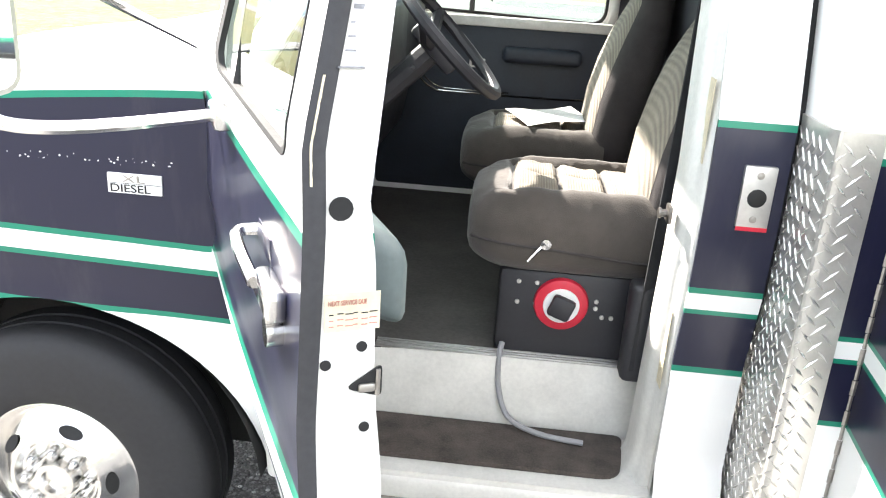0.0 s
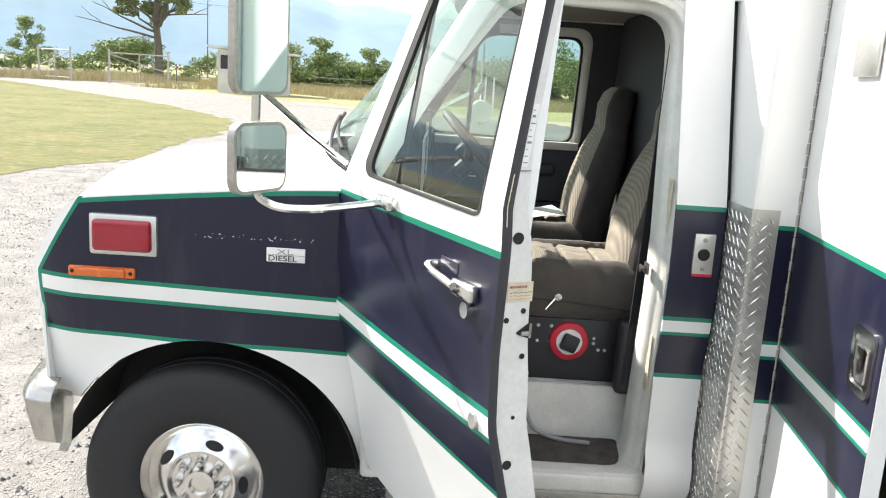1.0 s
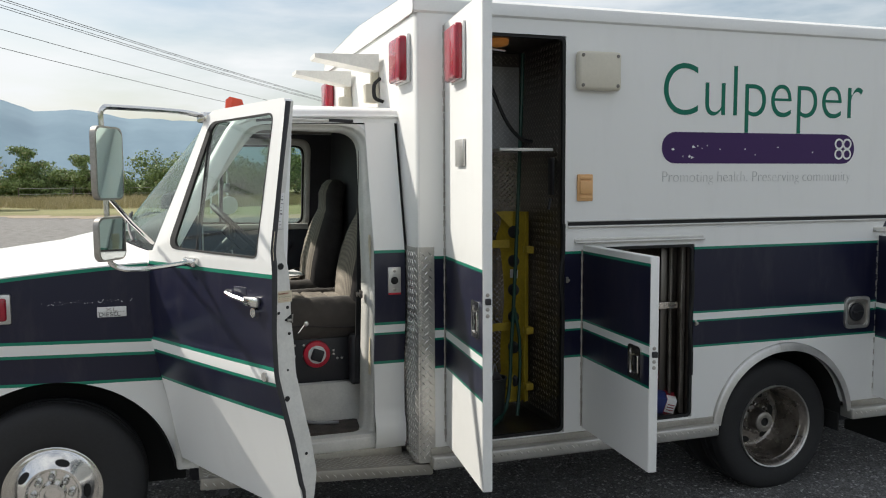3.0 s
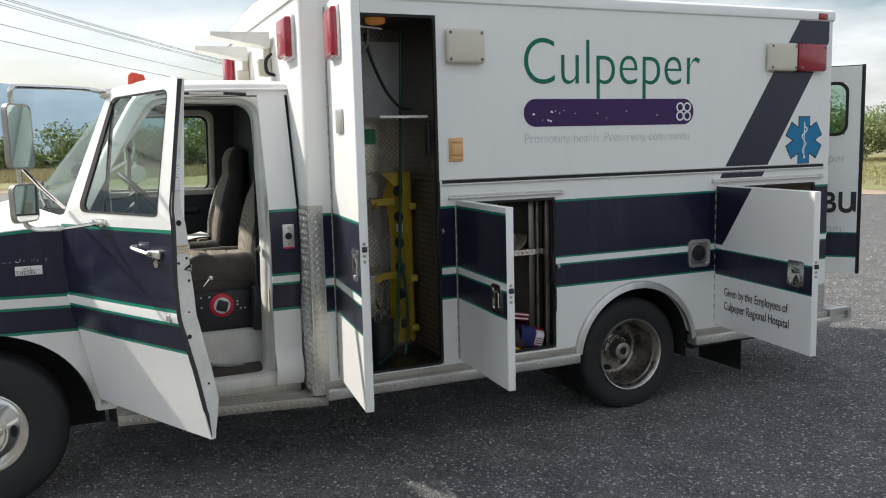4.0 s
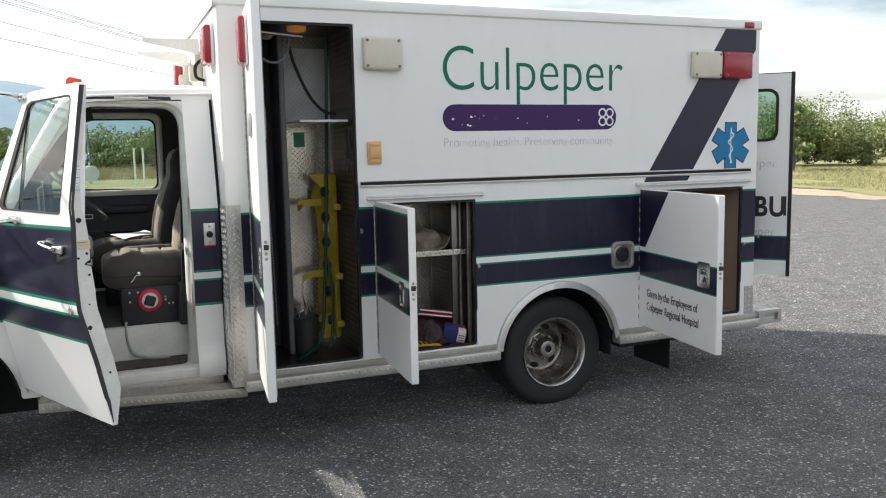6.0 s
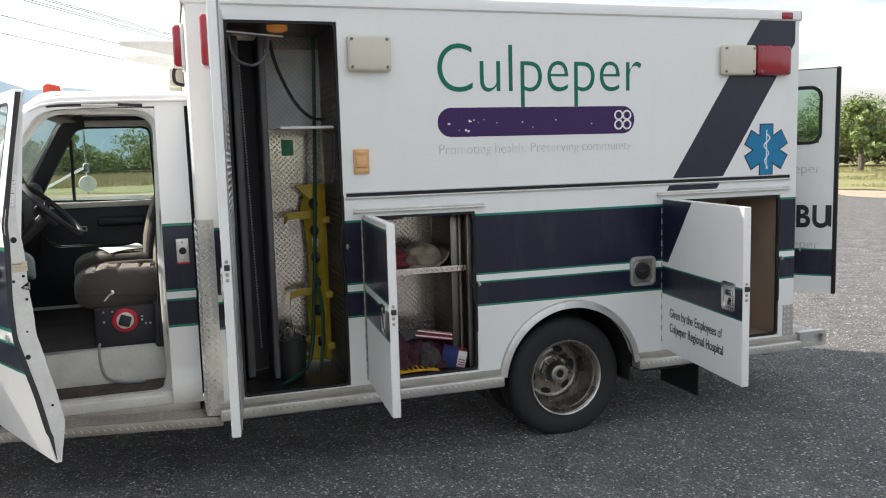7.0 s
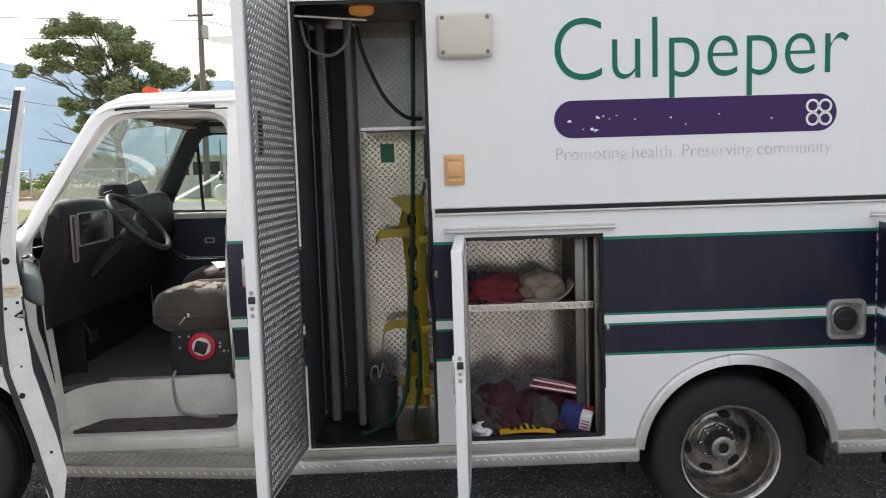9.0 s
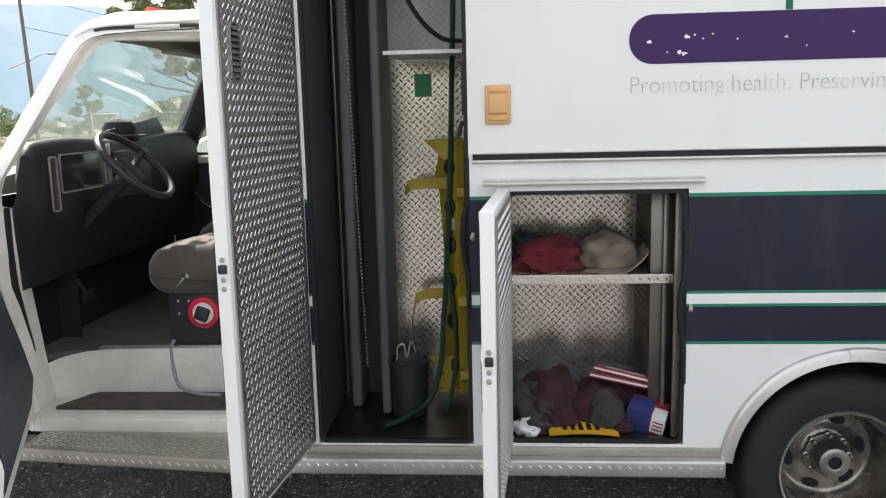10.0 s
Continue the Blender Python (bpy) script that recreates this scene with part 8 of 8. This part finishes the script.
def hedge(name, az0, az1, d0, d1, h0, h1, count, size, material, label, step=1.3):
    blobs = []
    r = random.Random(int(az0 * 7) + count)
    az = az0
    while az < az1:
        t = (az - az0) / (az1 - az0)
        d = d0 + (d1 - d0) * t + r.uniform(-3, 5)
        h = (h0 + (h1 - h0) * t) * (r.uniform(0.5, 1.0) if r.random() < 0.8 else r.uniform(1.1, 1.5))
        bx, by = polar(az, d)
        w = h * r.uniform(0.55, 0.9)
        for _ in range(5):
            blobs.append((bx + r.uniform(-0.6, 0.6) * w, by + r.uniform(-0.6, 0.6) * w, h * r.uniform(0.25, 0.85), w * r.uniform(0.3, 0.6), w * r.uniform(0.3, 0.6), h * r.uniform(0.14, 0.28)))
        az += step * r.uniform(0.5, 1.2) * 40 / d
    ob = leaves_mesh(name, blobs, count, size, material)
    return tagged(ob, label, "bushes", kind="stuff")


hedge("field_bushes", -32, 36, 108, 84, 3.0, 4.6, 110000, 0.12, "leaf_far", "green scrub and bushes along the far side of the field", 2.6)
hedge("low_woods", 30, 47, 88, 84, 4.2, 3.8, 60000, 0.11, "leaf_wood", "grey-green trees along the far side of the yard", 1.2)
hedge("far_woods", 46.5, 75, 66, 62, 3.6, 2.8, 150000, 0.075, "leaf_wood", "dense green bushes and young trees behind the yard", 1.2)
hedge("gate_scrub", -12, 1, 96, 92, 3.4, 3.8, 40000, 0.12, "leaf_far", "green scrub and saplings behind the gatehouse", 1.1)
hedge("tall_scrub", 3, 16, 86, 82, 5.2, 4.8, 45000, 0.12, "leaf_far", "taller green scrub and saplings across the field", 1.6)
hedge("distant_woods", 36, 80, 130, 140, 6.5, 5.0, 60000, 0.16, "leaf_far", "hazy row of distant woods", 1.6)


# Trees added out of view so the polished plates mirror something dark.
hedge("unseen_woods", 130, 250, 62, 66, 6.0, 6.5, 60000, 0.22, "leaf_far", "unseen green woods added to darken what the plates mirror", 1.5)


def blades(name, spots, height, material, label, width=0.02):
    """Upright grass blades in tufts."""
    spots = np.array(spots)
    k = len(spots)
    a = rng.random(k) * 2 * math.pi
    h = height * (0.5 + rng.random(k))
    lean = rng.normal(scale=0.35, size=(k, 2)) * h[:, None]
    dx, dy = np.cos(a) * width, np.sin(a) * width
    z = np.full(k, 0.01)
    p0 = np.stack([spots[:, 0] - dx, spots[:, 1] - dy, z], 1)
    p1 = np.stack([spots[:, 0] + dx, spots[:, 1] + dy, z], 1)
    p2 = np.stack([spots[:, 0] + lean[:, 0], spots[:, 1] + lean[:, 1], h], 1)
    me = bpy.data.meshes.new(name)
    me.from_pydata(np.stack([p0, p1, p2], 1).reshape(-1, 3).tolist(), [], np.arange(k * 3).reshape(-1, 3).tolist())
    me.materials.append(M[material])
    return tagged(new(name, me), label, "grass", kind="stuff")


def scatter(count, x0, x1, y0, y1, keep):
    pts = np.stack([x0 + (x1 - x0) * rng.random(count * 3), y0 + (y1 - y0) * rng.random(count * 3)], 1)
    return pts[[keep(x, y) for x, y in pts]][:count]


blades("field_grass", scatter(110000, -40, 60, 60, 100, lambda x, y: noise.noise((x * 0.06, y * 0.06, 2)) > -0.25 and (x + 14) ** 2 + (y - 61) ** 2 > 30), 0.62, "straw", "tall dry grass in front of the bushes", 0.018)
blades("verge_grass", scatter(60000, 25.5, 60, 6, 42, lambda x, y: x > 27 + abs(y - 16) * 0.2 and noise.noise((x * 0.15, y * 0.15, 5)) > -0.2), 0.12, "verge", "dry verge grass behind the gravel", 0.012)


def stones(name, count, x0, x1, y0, y1, lo, hi, label):
    """Loose angular stones lying on the ground."""
    c = np.stack([x0 + (x1 - x0) * rng.random(count), y0 + (y1 - y0) * rng.random(count)], 1)
    s = lo + (hi - lo) * rng.random(count) ** 3
    base = np.array([(1, 0, 0), (0, 1, 0), (-1, 0, 0), (0, -1, 0), (0, 0, 0.8), (0, 0, -0.3)], float)
    spin = rng.random(count) * 2 * math.pi
    v = base[None] * (s[:, None] * rng.uniform(0.55, 1.2, (count, 6)))[:, :, None]
    x = v[:, :, 0] * np.cos(spin)[:, None] - v[:, :, 1] * np.sin(spin)[:, None] + c[:, :1]
    y = v[:, :, 0] * np.sin(spin)[:, None] + v[:, :, 1] * np.cos(spin)[:, None] + c[:, 1:]
    co = np.stack([x, y, v[:, :, 2] + 0.001], 2).reshape(-1, 3)
    tri = np.array([(0, 1, 4), (1, 2, 4), (2, 3, 4), (3, 0, 4), (1, 0, 5), (2, 1, 5), (3, 2, 5), (0, 3, 5)])
    faces = (tri[None] + 6 * np.arange(count)[:, None, None]).reshape(-1, 3)
    me = bpy.data.meshes.new(name)
    me.from_pydata(co.tolist(), [], faces.tolist())
    me.materials.append(M["stone"])
    return tagged(new(name, me), label, "gravel", kind="stuff")


M["stone"] = leaf_material("grey_gravel", (0.075, 0.077, 0.082), (0.235, 0.235, 0.235), (0.40, 0.39, 0.375))
stones("yard_gravel", 50000, 0.0, 9.5, -3.4, 2.0, 0.003, 0.014, "loose grey gravel on the asphalt beside the ambulance")
stones("drive_gravel", 40000, 5.5, 20.0, -3.0, 11.0, 0.005, 0.022, "loose pale gravel across the yard")
stones("front_gravel", 26000, -8.0, 0.2, -1.5, 12.0, 0.004, 0.018, "loose pale gravel on the drive")


def pole(name, x, y, h, r, label, lean=0.0, arms=()):
    t = thing(name, label, "pole")
    quick("shaft", "polewood", t, lambda bm: tube(bm, [(x, y, -0.1), (x + lean * 0.5, y, h / 2), (x + lean, y, h)], r, 12, taper=0.7))
    for z, half in arms:
        quick("crossarm", "polewood", t, lambda bm: box(bm, (x + lean - half, y - 0.08, z), (x + lean + half, y + 0.06, z + 0.14), 0.02))
        for s in (-0.95, -0.5, 0.5, 0.95):
            quick("insulator", "alu", t, lambda bm: lathe(bm, [(0.05, 0.14), (0.06, 0.2), (0.03, 0.3), (0, 0.3)], (x + lean + half * s, y, z), "z", 8))
    return t


PX, PY = polar(-13.2, 59)
main_pole = pole("utility_pole", PX, PY, 15.6, 0.245, "tall weathered timber utility pole with crossarms", 0.25, ((14.4, 1.2), (13.2, 0.9)))
quick("transformer", "steel", main_pole, lambda bm: lathe(bm, [(0, 11.6), (0.25, 11.6), (0.28, 12.5), (0.1, 12.6), (0, 12.6)], (PX + 0.5, PY, 0), "z", 14), "grey can transformer")
QX, QY = polar(-13.9, 112)
pole("utility_pole", QX, QY, 14.0, 0.2, "thin timber utility pole further off", 0, ((13.2, 0.8),))
LX, LY = polar(-29.8, 64)
lamp_pole = pole("lamp_pole", LX, LY, 12.5, 0.16, "timber pole carrying a street lamp", -0.4)
quick("lamp_arm", "steel", lamp_pole, lambda bm: [tube(bm, smooth_path([(LX - 0.2, LY, 6.2), (LX + 0.8, LY, 6.7), (LX + 1.5, LY, 6.8)]), 0.04, 6), box(bm, (LX + 1.4, LY - 0.12, 6.68), (LX + 2.0, LY + 0.12, 6.85), 0.04), tube(bm, [(LX - 0.2, LY, 6.3), (LX - 1.6, LY, 5.8)], 0.04, 6)])
GX, GY = polar(-16.2, 84)
pole("thin_mast", GX, GY, 9.0, 0.06, "thin grey mast by the gate")
block = thing("barrier_block", "low faded yellow concrete block at the foot of the mast", "barrier")
quick("block_body", "blockpaint", block, lambda bm: prism(bm, fillet([(GX - 0.65, 0.0), (GX + 0.55, 0.0), (GX + 0.48, 0.55), (GX - 0.58, 0.55)], 0.06, 3), GY - 0.75, GY - 0.3))
quick("block_top", "old_white", block, lambda bm: box(bm, (GX - 0.35, GY - 0.65, 0.55), (GX + 0.3, GY - 0.4, 0.68), 0.03, 2), "pale cap")


def wire(bm, p, q, sag, r=0.025):
    tube(bm, [Vector(p).lerp(Vector(q), t) - Vector((0, 0, 4 * sag * t * (1 - t))) for t in np.linspace(0, 1, 14)], r, 4)


FXX, FYY = polar(20, 190)
for k, (dx, z) in enumerate(((-1.1, 14.8), (-0.5, 14.8), (0.6, 14.8), (1.1, 14.8), (0.2, 12.9), (0.2, 11.6))):
    w = thing("overhead_wire", "dark overhead wire strung between poles", "wire", "overhead wires")
    quick("span", "rubber", w, lambda bm: [wire(bm, (PX + 0.25 + dx, PY, z), (FXX + dx, FYY, z - 0.6), 1.3), wire(bm, (PX + 0.25 + dx, PY, z), (PX - 60 + dx, PY - 34, z), 1.0)])
for z in (9.3, 11.6):
    w = thing("service_wire", "thin service wire running to the far pole", "wire", "service wires")
    quick("span", "rubber", w, lambda bm: wire(bm, (LX - 0.3, LY, z - 0.6), (QX, QY, z + 0.4), 0.8, 0.02))

# the small gatehouse
SX, SY = polar(-13.0, 63)
shed = thing("gatehouse", "small weathered white gatehouse with a flat overhanging roof", "shed", m=Matrix.Translation((SX, SY, 0)) @ Matrix.Rotation(radians(8), 4, "Z"))


def build_shed(bm):
    w, d, h = 2.5, 1.7, 3.1
    for y in (-d, d):
        box(bm, (-w, y - 0.06, 0), (w, y + 0.06, 1.75))
        box(bm, (-w, y - 0.06, 2.75), (w, y + 0.06, h))
        for k in range(5):
            x = -w + 2 * w * k / 4
            box(bm, (x - 0.14, y - 0.06, 1.75), (x + 0.14, y + 0.06, 2.75))
    for x in (-w, w):
        box(bm, (x - 0.06, -d, 0), (x + 0.06, d, 1.75))
        box(bm, (x - 0.06, -d, 2.75), (x + 0.06, d, h))
        for y in (-d, 0, d):
            box(bm, (x - 0.06, y - 0.12, 1.75), (x + 0.06, y + 0.12, 2.75))


quick("shed_shell", "shedwall", shed, build_shed, smooth=False)
quick("shed_roof", "shedroof", shed, lambda bm: [prism(bm, [(-3.3, 3.25), (3.4, 2.98), (3.4, 3.12), (-3.3, 3.42)], -2.2, 2.2)], "pale overhanging metal roof", smooth=False)
for k in range(4):
    quick("shed_window", "darkglass", shed, lambda bm: box(bm, (-2.36 + 1.25 * k, -1.68, 1.75), (-1.39 + 1.25 * k, -1.64, 2.75)), smooth=False)


def fence(name, az0, az1, dist, h, bays, label):
    f = thing(name, label, "fence")
    pts = [polar(az0 + (az1 - az0) * k / bays, dist + 3 * math.sin(k)) for k in range(bays + 1)]
    for fx, fy in pts:
        quick("fence_post", "polewood", f, lambda bm: tube(bm, [(fx, fy, 0), (fx, fy, h)], 0.06, 6))
    for (ax, ay), (bx, by) in zip(pts, pts[1:]):
        quick("fence_rail", "steel", f, lambda bm: [tube(bm, [(ax, ay, z), (bx, by, z)], 0.03, 4) for z in (h - 0.1, h * 0.55)])
    return f


def pipe_gate(label, p, q, h):
    """A tall pipe gate: posts, rails, a mid upright, a brace and thin wires."""
    g = thing("field_gate", label, "gate", "field gates")
    p, q = Vector((*p, 0)), Vector((*q, 0))
    up = Vector((0, 0, 1))
    for a in (p, q):
        quick("gate_post", "galvanised", g, lambda bm: tube(bm, [a, a + up * (h + 0.25)], 0.085, 8))
    for z in (0.25, h):
        quick("gate_rail", "galvanised", g, lambda bm: tube(bm, [p + up * z, q + up * z], 0.05, 6))
    quick("gate_upright", "galvanised", g, lambda bm: tube(bm, [p.lerp(q, 0.5) + up * 0.25, p.lerp(q, 0.5) + up * h], 0.045, 6))
    quick("gate_brace", "galvanised", g, lambda bm: tube(bm, [p + up * (h - 0.1), q + up * (0.45 * h)], 0.04, 6))
    for k in range(5):
        quick("gate_wire", "galvanised", g, lambda bm: tube(bm, [p + up * (0.25 + (h - 0.25) * (k + 1) / 6), q + up * (0.25 + (h - 0.25) * (k + 1) / 6)], 0.008, 4))


M["galvanised"] = plain("weathered_galvanised_pipe", (0.40, 0.39, 0.36), 0.6, 0.2, vary=0.25, bump=0.1)
pipe_gate("tall galvanised pipe gate standing open by the drive", (-26.4, 64.0), (-22.2, 65.5), 2.45)
pipe_gate("tall galvanised pipe gate on leaning posts", (-30.3, 65.8), (-33.6, 67.2), 2.45)
fence("field_fence", -15.2, -18.2, 84, 1.9, 2, "pipe fence beside the drive")
fence("far_fence", -9, 30, 88, 1.5, 12, "wire fence along the far field")
for px in (2.9, 3.4):
    post = thing("white_post", "thin white pipe post standing in the field", "post", "white posts")
    quick("pipe", "white", post, lambda bm: tube(bm, [(px, 48.0, 0), (px, 48.0, 2.25)], 0.055, 8))
